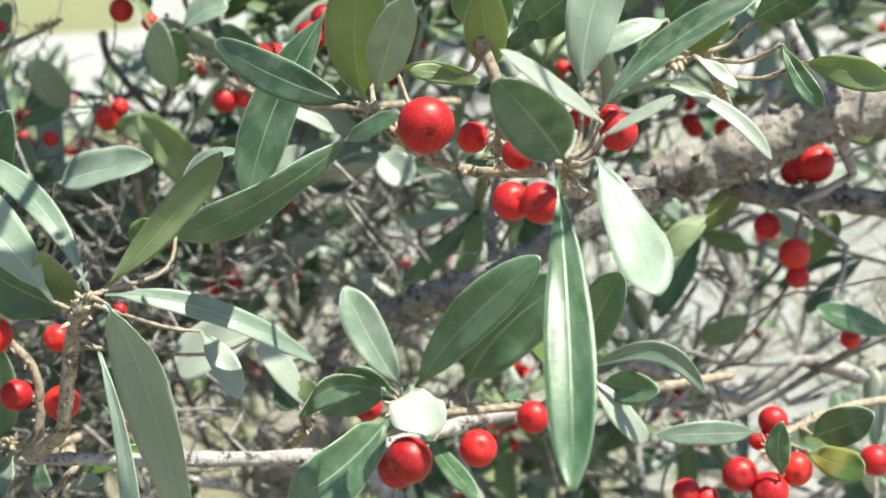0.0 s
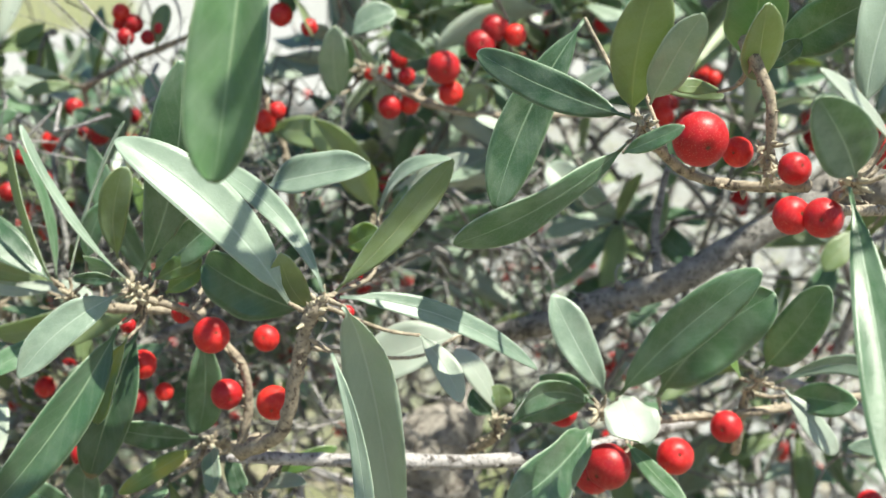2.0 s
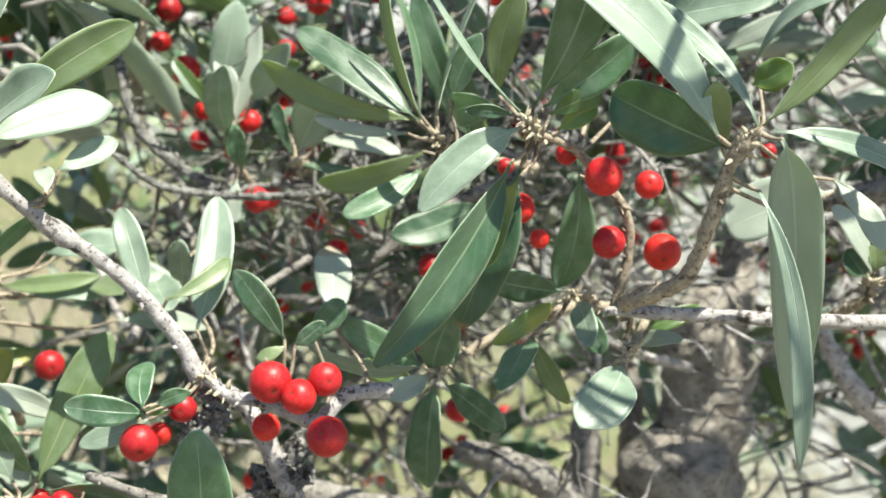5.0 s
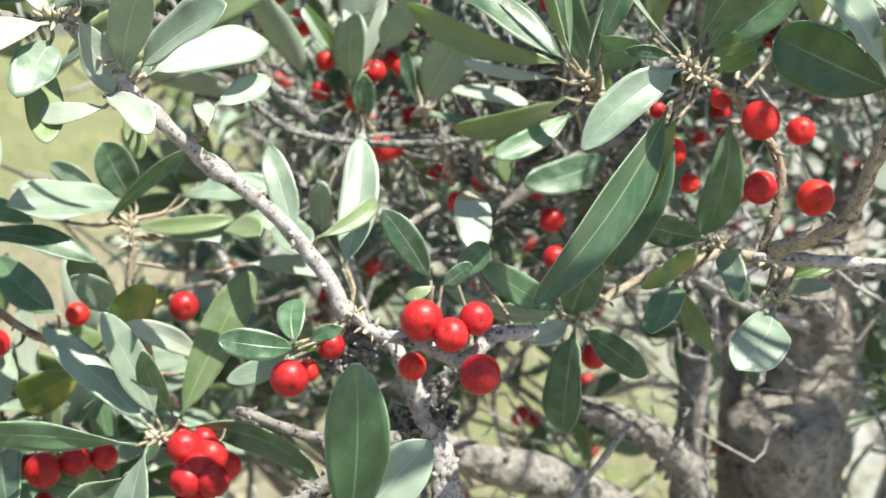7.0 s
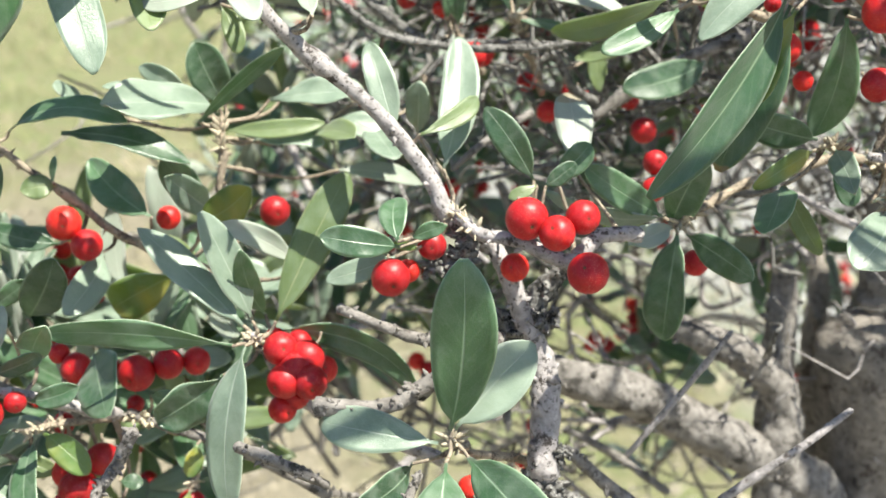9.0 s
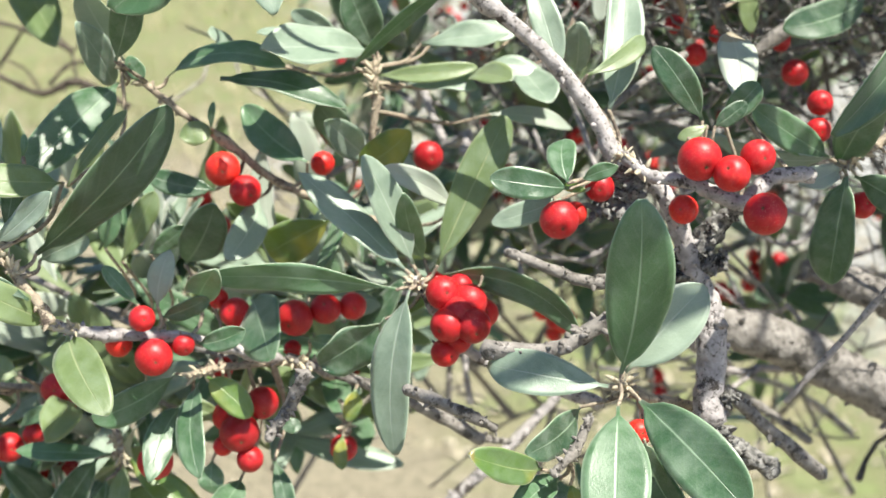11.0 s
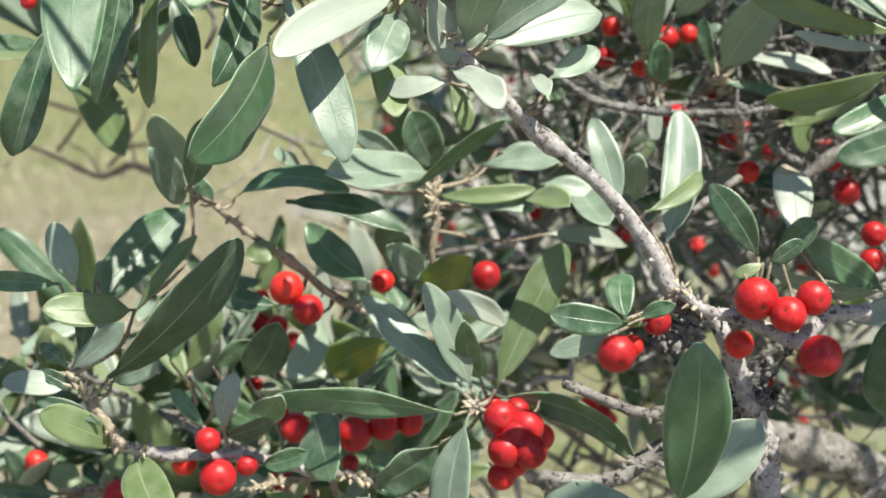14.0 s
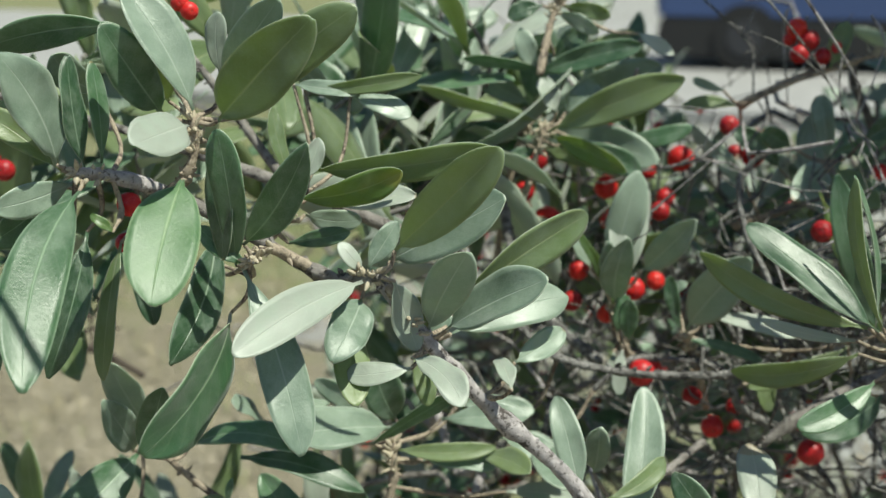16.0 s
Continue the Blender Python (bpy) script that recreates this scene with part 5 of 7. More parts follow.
berry(s, (-22.54, 19.00, 92.67), 0.34, (-0.07, -0.99, -0.10))
berry(s, (-22.04, 19.29, 92.76), 0.29, (0.15, -0.73, 0.67))
berry(s, (-21.62, 19.61, 92.70), 0.26, (0.45, -0.88, 0.15))
berry(s, (-23.67, 18.93, 92.74), 0.29, (-0.08, -0.83, 0.54))
berry(s, (-24.07, 19.11, 92.93), 0.20, (-0.00, -0.89, -0.45))
berry(s, (-22.73, 19.22, 91.94), 0.17, (-0.13, -0.93, 0.34))

s = shoot((-22.12, 20.32, 90.26), (-22.11, 20.12, 89.74))
leaf(s, (-22.07, 19.79, 89.85), (-22.03, 19.44, 89.30), 0.29, (0.30, -0.80, 0.53), 0.03, 'y')
spur(s, (-22.07, 19.79, 89.85), (-22.11, 20.12, 89.74))
berry(s, (-22.15, 20.00, 89.46), 0.28, (0.69, -0.55, 0.47))

s = shoot((-25.55, 15.76, 93.78), (-25.15, 16.10, 93.53), (-24.61, 16.60, 93.27), (-23.92, 17.06, 93.08), (-23.29, 17.72, 92.60), (-22.85, 18.72, 91.98), r=0.08, skin="pale")
leaf(s, (-25.49, 15.78, 93.81), (-26.07, 14.65, 94.87), 0.59, (0.92, -0.36, 0.13), 0.05, 'o')
leaf(s, (-25.42, 16.11, 93.45), (-24.13, 14.71, 92.89), 0.75, (0.02, -0.36, 0.93), 0.05, 'o')
leaf(s, (-24.34, 16.57, 93.85), (-24.84, 16.51, 94.53), 0.30, (0.74, -0.44, 0.51), 0.03, 'g')
spur(s, (-24.34, 16.57, 93.85), (-24.54, 16.65, 93.25))
leaf(s, (-24.19, 16.98, 93.66), (-24.02, 17.35, 94.54), 0.43, (0.40, -0.87, 0.29), 0.07, 'u')
spur(s, (-24.19, 16.98, 93.66), (-24.23, 16.85, 93.17))
leaf(s, (-23.51, 16.93, 93.02), (-22.72, 17.16, 93.24), 0.40, (0.23, -0.96, 0.17), 0.05, 'g')
spur(s, (-23.51, 16.93, 93.02), (-23.80, 17.19, 92.99))
leaf(s, (-23.67, 17.56, 93.63), (-22.89, 16.58, 94.54), 0.55, (-0.14, -0.73, -0.66), 0.07, 'g')
spur(s, (-23.67, 17.56, 93.63), (-23.79, 17.20, 92.98))
leaf(s, (-24.21, 17.10, 93.40), (-23.31, 17.21, 93.79), 0.33, (0.13, -0.99, -0.02), 0.03, 'g')
spur(s, (-24.21, 17.10, 93.40), (-24.15, 16.90, 93.14))
berry(s, (-24.79, 16.60, 93.10), 0.23, (0.77, -0.61, -0.17))
berry(s, (-24.21, 16.43, 93.67), 0.22, (0.58, -0.78, 0.23))
berry(s, (-24.13, 16.50, 92.94), 0.32, (0.53, -0.85, 0.06))
berry(s, (-23.70, 16.78, 93.06), 0.19, (0.56, -0.78, -0.27))

s = shoot((-24.17, 17.90, 91.94), (-23.80, 18.32, 91.90), (-22.85, 19.27, 91.63), (-22.14, 19.74, 91.19))
leaf(s, (-24.46, 17.83, 91.97), (-25.29, 16.27, 91.79), 0.69, (0.88, -0.47, -0.00), 0.05, 'g')
spur(s, (-24.46, 17.83, 91.97), (-24.17, 17.90, 91.94))
leaf(s, (-24.06, 17.88, 91.80), (-23.50, 16.27, 90.87), 0.57, (-0.26, -0.55, 0.79), 0.07, 'g')
leaf(s, (-24.39, 17.84, 91.36), (-24.37, 16.26, 90.73), 0.57, (0.48, -0.32, 0.82), 0.07, 'g')
spur(s, (-24.39, 17.84, 91.36), (-24.17, 17.90, 91.94))
leaf(s, (-23.88, 17.87, 91.93), (-23.08, 17.85, 91.21), 0.53, (0.31, -0.87, 0.38), 0.07, 'y')
leaf(s, (-23.85, 18.28, 90.95), (-24.51, 18.06, 91.33), 0.39, (0.44, -0.85, 0.29), 0.07, 'o')
spur(s, (-23.85, 18.28, 90.95), (-23.72, 18.41, 91.88))
leaf(s, (-24.07, 18.10, 90.09), (-24.01, 17.84, 89.53), 0.49, (0.42, -0.80, 0.43), 0.05, 'g')
spur(s, (-24.07, 18.10, 90.09), (-23.94, 18.17, 91.92))
leaf(s, (-22.96, 18.39, 90.01), (-22.58, 17.84, 89.06), 0.39, (0.20, -0.81, 0.55), 0.07, 'g')
spur(s, (-22.96, 18.39, 90.01), (-23.10, 19.02, 91.70))
leaf(s, (-23.62, 18.28, 89.63), (-23.71, 16.86, 89.56), 0.54, (0.34, -0.07, 0.94), 0.03, 'g')
spur(s, (-23.62, 18.28, 89.63), (-23.42, 18.70, 91.79))
leaf(s, (-22.88, 18.56, 90.69), (-22.45, 18.59, 90.66), 0.30, (0.08, -0.74, 0.67), 0.03, 'g')
spur(s, (-22.88, 18.56, 90.69), (-23.07, 19.05, 91.69))
berry(s, (-23.12, 18.46, 91.17), 0.31, (0.43, -0.83, -0.37))
berry(s, (-23.46, 18.08, 90.73), 0.37, (0.45, -0.88, -0.15))
berry(s, (-23.29, 18.04, 90.21), 0.25, (0.32, -0.82, 0.47))
berry(s, (-23.73, 18.30, 90.93), 0.31, (0.34, -0.76, 0.56))
berry(s, (-23.85, 18.16, 90.37), 0.19, (0.45, -0.79, 0.42))
berry(s, (-23.96, 18.75, 91.69), 0.21, (-0.05, -0.96, 0.28))
berry(s, (-24.87, 17.42, 90.36), 0.33, (0.28, -0.96, -0.04))

s = shoot((-26.01, 18.25, 89.84), (-26.44, 18.75, 90.32), (-27.74, 19.01, 90.80), (-28.93, 18.91, 90.85))
leaf(s, (-25.91, 18.29, 89.87), (-24.37, 18.10, 88.82), 0.59, (0.37, -0.66, 0.66), 0.07, 'y')
leaf(s, (-26.48, 18.14, 89.90), (-26.63, 16.45, 89.29), 0.74, (0.92, -0.20, 0.33), 0.03, 'g')
spur(s, (-26.48, 18.14, 89.90), (-26.12, 18.38, 89.97))
leaf(s, (-26.22, 18.23, 89.95), (-27.96, 17.75, 90.18), 0.39, (0.26, -0.60, 0.75), 0.05, 'g')
leaf(s, (-25.98, 18.23, 89.77), (-25.97, 17.47, 88.82), 0.43, (0.34, -0.73, 0.59), 0.07, 'o')
leaf(s, (-26.29, 18.03, 89.50), (-26.47, 17.60, 88.62), 0.52, (0.60, -0.76, 0.26), 0.03, 'g')
spur(s, (-26.29, 18.03, 89.50), (-26.01, 18.25, 89.84))
leaf(s, (-27.15, 18.81, 90.71), (-26.93, 17.33, 90.74), 0.74, (0.50, 0.10, 0.86), 0.07, 'o')
leaf(s, (-27.92, 17.98, 90.55), (-27.22, 18.10, 90.92), 0.30, (0.08, -0.98, 0.18), 0.03, 'g')
spur(s, (-27.92, 17.98, 90.55), (-27.99, 18.99, 90.81))
leaf(s, (-28.45, 18.24, 90.48), (-28.52, 16.51, 90.06), 0.73, (0.57, -0.21, 0.79), 0.07, 'g')
spur(s, (-28.45, 18.24, 90.48), (-28.50, 18.95, 90.83))
leaf(s, (-28.48, 18.05, 91.17), (-28.88, 16.49, 91.30), 0.63, (0.96, -0.23, 0.18), 0.03, 'o')
spur(s, (-28.48, 18.05, 91.17), (-28.57, 18.94, 90.83))
leaf(s, (-28.39, 18.12, 91.27), (-29.54, 17.56, 91.64), 0.31, (0.47, -0.87, 0.16), 0.03, 'g')
spur(s, (-28.39, 18.12, 91.27), (-28.47, 18.95, 90.83))
leaf(s, (-27.99, 18.31, 91.46), (-28.62, 18.21, 91.67), 0.53, (0.34, -0.62, 0.71), 0.03, 'o')
spur(s, (-27.99, 18.31, 91.46), (-28.07, 18.98, 90.81))
leaf(s, (-29.30, 17.21, 89.58), (-28.60, 17.00, 88.56), 0.51, (0.52, -0.69, 0.50), 0.07, 's')
spur(s, (-29.30, 17.21, 89.58), (-28.93, 18.91, 90.85))
berry(s, (-27.48, 18.72, 91.02), 0.31, (0.34, -0.90, 0.27))
berry(s, (-28.37, 18.17, 89.95), 0.29, (0.71, -0.67, 0.20))
berry(s, (-27.92, 18.38, 90.16), 0.22, (0.62, -0.72, -0.33))
berry(s, (-28.75, 17.99, 89.47), 0.20, (0.41, -0.89, -0.22))
berry(s, (-27.15, 18.81, 90.71), 0.15, (0.66, -0.75, -0.01))

s = shoot((-26.04, 15.47, 95.14), (-25.82, 15.56, 94.65), (-25.45, 15.50, 94.23), (-25.30, 15.45, 93.97))
leaf(s, (-26.03, 15.52, 95.26), (-24.88, 15.49, 96.12), 0.44, (-0.28, -0.89, 0.35), 0.03, 's')
leaf(s, (-26.10, 15.51, 95.29), (-26.52, 15.45, 95.68), 0.27, (0.40, -0.86, 0.32), 0.07, 'g')
leaf(s, (-26.15, 15.94, 95.31), (-26.06, 16.34, 96.32), 0.36, (0.69, -0.69, 0.21), 0.05, 'g')
spur(s, (-26.15, 15.94, 95.31), (-26.04, 15.47, 95.14))
leaf(s, (-25.24, 16.36, 96.01), (-26.15, 15.18, 96.44), 0.62, (0.71, -0.31, 0.63), 0.05, 'o')
spur(s, (-25.24, 16.36, 96.01), (-26.04, 15.47, 95.14))
leaf(s, (-26.35, 16.48, 96.27), (-26.78, 16.72, 97.34), 0.50, (0.33, -0.88, 0.33), 0.07, 's')
spur(s, (-26.35, 16.48, 96.27), (-26.04, 15.47, 95.14))
leaf(s, (-26.03, 16.60, 96.35), (-25.99, 16.67, 96.71), 0.12, (0.35, -0.92, 0.14), 0.07, 'g')
spur(s, (-26.03, 16.60, 96.35), (-26.04, 15.47, 95.14))
leaf(s, (-26.76, 16.59, 96.29), (-27.81, 16.10, 96.49), 0.36, (0.45, -0.85, 0.28), 0.07, 'g')
spur(s, (-26.76, 16.59, 96.29), (-26.04, 15.47, 95.14))
leaf(s, (-26.07, 15.38, 94.94), (-27.00, 15.01, 95.19), 0.45, (0.40, -0.50, 0.77), 0.07, 'u')
leaf(s, (-25.65, 15.94, 94.93), (-23.38, 16.74, 97.10), 0.95, (0.58, -0.75, -0.33), 0.07, 'd')
spur(s, (-25.65, 15.94, 94.93), (-25.87, 15.54, 94.76))
leaf(s, (-25.80, 16.25, 94.70), (-24.99, 16.49, 95.04), 0.44, (0.27, -0.96, 0.02), 0.07, 's')
spur(s, (-25.80, 16.25, 94.70), (-25.82, 15.56, 94.65))
leaf(s, (-25.99, 15.42, 94.98), (-26.48, 15.32, 95.26), 0.25, (0.33, -0.90, 0.28), 0.07, 'g')
leaf(s, (-25.52, 15.32, 94.39), (-26.46, 15.03, 94.85), 0.25, (0.46, -0.76, 0.46), 0.05, 'g')

s = shoot((-25.67, 19.62, 97.20), (-25.25, 19.61, 96.86), (-24.71, 19.78, 96.32), (-23.86, 19.98, 95.62), (-23.19, 20.14, 94.97), (-22.42, 20.40, 94.50), (-21.27, 20.92, 93.85))
leaf(s, (-25.73, 19.54, 96.90), (-26.54, 17.26, 95.80), 0.86, (0.61, -0.39, 0.69), 0.05, 'g')
leaf(s, (-25.81, 17.40, 95.58), (-24.83, 18.00, 96.79), 0.27, (0.00, -0.95, 0.30), 0.05, 'o')
spur(s, (-25.81, 17.40, 95.58), (-25.67, 19.62, 97.20))
leaf(s, (-26.16, 20.11, 96.66), (-25.83, 18.68, 98.07), 0.62, (0.89, -0.30, -0.34), 0.07, 's')
spur(s, (-26.16, 20.11, 96.66), (-25.59, 19.62, 97.14))
leaf(s, (-24.95, 19.92, 96.91), (-22.63, 19.86, 97.16), 0.50, (0.09, -0.68, 0.73), 0.06, 'g', via=(-23.80, 19.77, 97.39))
spur(s, (-24.95, 19.92, 96.91), (-25.15, 19.64, 96.75))
leaf(s, (-23.83, 19.70, 96.94), (-21.65, 20.20, 96.33), 0.56, (0.05, -0.55, 0.83), 0.05, 'g')
leaf(s, (-25.21, 19.54, 96.92), (-25.48, 19.50, 97.38), 0.33, (0.25, -0.96, 0.08), 0.03, 'g')
leaf(s, (-22.43, 20.05, 95.33), (-23.87, 20.82, 96.13), 0.70, (-0.05, -0.76, 0.65), 0.03, 'g')
spur(s, (-22.43, 20.05, 95.33), (-22.85, 20.25, 94.76))
leaf(s, (-24.26, 19.98, 94.77), (-25.52, 19.67, 95.15), 0.46, (0.33, -0.86, 0.40), 0.03, 'g')
spur(s, (-24.26, 19.98, 94.77), (-23.64, 20.03, 95.41))
leaf(s, (-24.10, 19.81, 95.95), (-24.64, 19.48, 95.95), 0.46, (0.46, -0.75, 0.47), 0.05, 'o')
leaf(s, (-24.07, 19.64, 96.06), (-24.00, 19.69, 96.52), 0.15, (-0.15, -0.98, 0.12), 0.03, 'g')
spur(s, (-24.07, 19.64, 96.06), (-24.24, 19.89, 95.93))
leaf(s, (-23.49, 20.12, 94.58), (-23.40, 18.40, 94.07), 0.63, (0.70, -0.17, 0.70), 0.07, 's')
spur(s, (-23.49, 20.12, 94.58), (-23.19, 20.14, 94.97))
leaf(s, (-25.89, 19.06, 93.60), (-25.28, 19.50, 94.85), 0.48, (0.51, -0.86, 0.06), 0.03, 'o')
spur(s, (-25.89, 19.06, 93.60), (-26.51, 20.50, 91.64))
leaf(s, (-26.25, 19.15, 93.81), (-26.01, 19.37, 94.72), 0.42, (0.33, -0.93, 0.14), 0.05, 'g')
spur(s, (-26.25, 19.15, 93.81), (-26.91, 20.50, 91.77))
leaf(s, (-24.85, 19.51, 93.42), (-23.78, 18.83, 94.90), 0.81, (0.10, -0.87, -0.47), 0.05, 'g')
spur(s, (-24.85, 19.51, 93.42), (-23.80, 18.32, 91.90))
leaf(s, (-22.02, 19.98, 94.27), (-23.35, 20.05, 93.53), 0.85, (0.03, -0.99, -0.15), 0.05, 'y')
spur(s, (-22.02, 19.98, 94.27), (-22.20, 20.50, 94.37))
leaf(s, (-21.51, 20.73, 95.26), (-21.84, 19.48, 96.29), 0.59, (0.81, -0.48, -0.33), 0.03, 's')
spur(s, (-21.51, 20.73, 95.26), (-22.01, 20.58, 94.27))
leaf(s, (-21.62, 20.34, 95.20), (-20.34, 19.50, 96.09), 0.68, (-0.39, -0.88, -0.27), 0.03, 'y')
spur(s, (-21.62, 20.34, 95.20), (-22.17, 20.51, 94.36))
leaf(s, (-25.48, 19.41, 93.63), (-24.70, 19.57, 94.18), 0.41, (0.28, -0.95, -0.12), 0.03, 'g')
spur(s, (-25.48, 19.41, 93.63), (-26.15, 20.50, 91.53))
leaf(s, (-26.01, 20.38, 97.09), (-26.20, 19.46, 98.59), 0.66, (0.40, -0.66, -0.63), 0.03, 's')
spur(s, (-26.01, 20.38, 97.09), (-25.67, 19.62, 97.20))
berry(s, (-23.84, 19.43, 95.35), 0.32, (0.37, -0.93, 0.09))
berry(s, (-23.43, 19.40, 94.96), 0.29, (0.68, -0.72, -0.10))
berry(s, (-22.36, 20.66, 95.13), 0.23, (0.39, -0.91, -0.10))
berry(s, (-20.45, 21.21, 95.16), 0.29, (0.51, -0.86, 0.00))

s = shoot((-21.49, 21.50, 96.78), (-21.43, 21.31, 96.15), (-21.52, 21.24, 95.35), (-21.38, 21.63, 93.76))
leaf(s, (-21.55, 21.58, 97.08), (-22.95, 19.61, 97.51), 0.88, (0.65, -0.30, 0.70), 0.05, 's')
spur(s, (-21.55, 21.58, 97.08), (-21.49, 21.50, 96.78))
leaf(s, (-22.81, 21.80, 97.36), (-23.58, 21.00, 97.49), 0.32, (0.10, -0.50, 0.85), 0.05, 's')
spur(s, (-22.81, 21.80, 97.36), (-21.49, 21.50, 96.78))
leaf(s, (-24.09, 21.50, 96.96), (-24.45, 20.80, 97.59), 0.49, (0.20, -0.50, 0.85), 0.05, 's')
spur(s, (-24.09, 21.50, 96.96), (-21.49, 21.50, 96.78))
leaf(s, (-21.80, 21.17, 96.86), (-19.82, 20.42, 98.43), 0.30, (-0.04, -0.92, -0.40), 0.03, 'g')
spur(s, (-21.80, 21.17, 96.86), (-21.48, 21.46, 96.66))
leaf(s, (-21.59, 22.00, 97.07), (-21.82, 21.36, 98.27), 0.78, (0.68, -0.70, -0.24), 0.05, 'g')
spur(s, (-21.59, 22.00, 97.07), (-21.49, 21.50, 96.78))
leaf(s, (-21.48, 21.66, 96.60), (-19.61, 21.91, 96.75), 0.36, (0.08, -0.89, 0.44), 0.03, 'o')
leaf(s, (-20.75, 22.22, 97.07), (-19.05, 22.34, 97.28), 0.59, (-0.05, -0.68, 0.73), 0.05, 's')
spur(s, (-20.75, 22.22, 97.07), (-21.49, 21.50, 96.78))
leaf(s, (-21.01, 21.81, 96.36), (-19.62, 21.92, 96.35), 0.54, (0.06, -0.63, 0.77), 0.05, 's')
spur(s, (-21.01, 21.81, 96.36), (-21.46, 21.40, 96.45))
leaf(s, (-19.47, 22.32, 95.69), (-18.03, 23.47, 95.14), 0.46, (0.60, -0.43, 0.68), 0.07, 'u')
spur(s, (-19.47, 22.32, 95.69), (-21.45, 21.30, 95.99))
leaf(s, (-19.96, 22.21, 96.41), (-18.76, 21.08, 96.61), 0.50, (-0.48, -0.37, 0.79), 0.05, 'o')
spur(s, (-19.96, 22.21, 96.41), (-21.46, 21.42, 96.52))
leaf(s, (-20.55, 22.85, 97.19), (-19.10, 23.14, 97.05), 0.50, (0.20, -0.64, 0.74), 0.05, 's')
spur(s, (-20.55, 22.85, 97.19), (-21.49, 21.50, 96.78))
leaf(s, (-22.15, 21.86, 97.10), (-23.15, 21.77, 97.78), 0.44, (0.12, -0.99, 0.04), 0.03, 's')
spur(s, (-22.15, 21.86, 97.10), (-21.49, 21.50, 96.78))
leaf(s, (-19.74, 22.86, 96.57), (-18.26, 22.89, 95.93), 0.63, (0.32, -0.61, 0.72), 0.07, 's')
spur(s, (-19.74, 22.86, 96.57), (-18.66, 23.20, 98.26))
leaf(s, (-19.01, 23.31, 96.35), (-18.24, 21.93, 96.14), 0.77, (-0.03, -0.17, 0.99), 0.03, 's')
spur(s, (-19.01, 23.31, 96.35), (-18.12, 24.52, 97.16))
leaf(s, (-22.10, 21.80, 94.86), (-22.40, 20.68, 96.31), 0.64, (0.59, -0.69, -0.42), 0.07, 'g')
spur(s, (-22.10, 21.80, 94.86), (-21.47, 21.37, 94.81))
leaf(s, (-20.99, 22.09, 95.19), (-22.00, 21.44, 95.01), 0.43, (0.43, -0.79, 0.44), 0.03, 'y')
spur(s, (-20.99, 22.09, 95.19), (-21.49, 21.34, 94.97))

s = shoot((-20.57, 17.59, 101.04), (-21.45, 17.76, 100.93), (-22.82, 18.16, 101.38), (-24.39, 18.44, 101.97), r=0.08, skin="bark")
# silver-scaled leaf in the paler underside skin, which stands in for stronger sun
leaf(s, (-20.81, 17.51, 100.95), (-21.81, 14.90, 100.49), 0.64, (0.59, -0.43, 0.68), 0.03, 'u', peak=0.55)
leaf(s, (-20.87, 17.63, 100.65), (-20.90, 16.40, 100.07), 0.66, (0.56, -0.49, 0.67), 0.07, 's')
spur(s, (-20.87, 17.63, 100.65), (-20.91, 17.66, 101.00))
leaf(s, (-20.40, 17.82, 101.39), (-18.62, 17.20, 103.16), 0.75, (-0.14, -0.97, -0.20), 0.07, 'o')
spur(s, (-20.40, 17.82, 101.39), (-20.57, 17.59, 101.04))
leaf(s, (-20.57, 18.14, 101.15), (-18.69, 17.73, 102.31), 0.87, (-0.43, -0.80, 0.42), 0.03, 's')
spur(s, (-20.57, 18.14, 101.15), (-20.66, 17.61, 101.03))
leaf(s, (-20.29, 17.44, 101.02), (-20.02, 17.76, 99.87), 0.58, (0.81, -0.58, 0.03), -0.08, 'u')
spur(s, (-20.29, 17.44, 101.02), (-20.57, 17.59, 101.04))
leaf(s, (-20.81, 17.75, 101.11), (-20.45, 18.11, 101.79), 0.36, (0.32, -0.90, 0.29), 0.05, 's')
leaf(s, (-20.89, 17.72, 101.06), (-21.23, 17.65, 101.50), 0.29, (0.70, -0.57, 0.43), 0.07, 'u')
leaf(s, (-21.56, 18.41, 100.40), (-20.70, 16.76, 99.22), 0.60, (0.34, -0.32, 0.89), 0.03, 'o')
spur(s, (-21.56, 18.41, 100.40), (-21.10, 17.69, 100.97))

s = shoot((-20.02, 17.98, 99.99), (-20.43, 17.66, 100.85))
leaf(s, (-19.92, 18.03, 100.12), (-19.07, 17.13, 101.67), 0.69, (-0.11, -0.88, -0.45), 0.05, 's')
leaf(s, (-19.60, 17.92, 100.18), (-17.95, 17.48, 101.18), 0.77, (-0.48, -0.74, 0.47), 0.05, 's')
spur(s, (-19.60, 17.92, 100.18), (-20.03, 17.97, 100.00))
leaf(s, (-19.58, 18.11, 100.06), (-18.02, 19.55, 100.37), 0.73, (0.47, -0.63, 0.62), 0.05, 's')
spur(s, (-19.58, 18.11, 100.06), (-20.02, 17.98, 99.99))
leaf(s, (-19.65, 18.90, 100.36), (-17.77, 20.35, 101.60), 0.72, (0.65, -0.75, -0.10), 0.05, 'o')
spur(s, (-19.65, 18.90, 100.36), (-20.02, 17.98, 99.99))
leaf(s, (-20.02, 17.43, 99.68), (-20.95, 17.14, 99.55), 0.42, (0.01, -0.67, 0.74), 0.07, 'u', peak=0.68)
spur(s, (-20.02, 17.43, 99.68), (-20.03, 17.97, 100.00))
leaf(s, (-20.01, 17.44, 99.84), (-19.04, 16.69, 99.45), 0.50, (0.08, -0.42, 0.90), 0.07, 'u', peak=0.62)
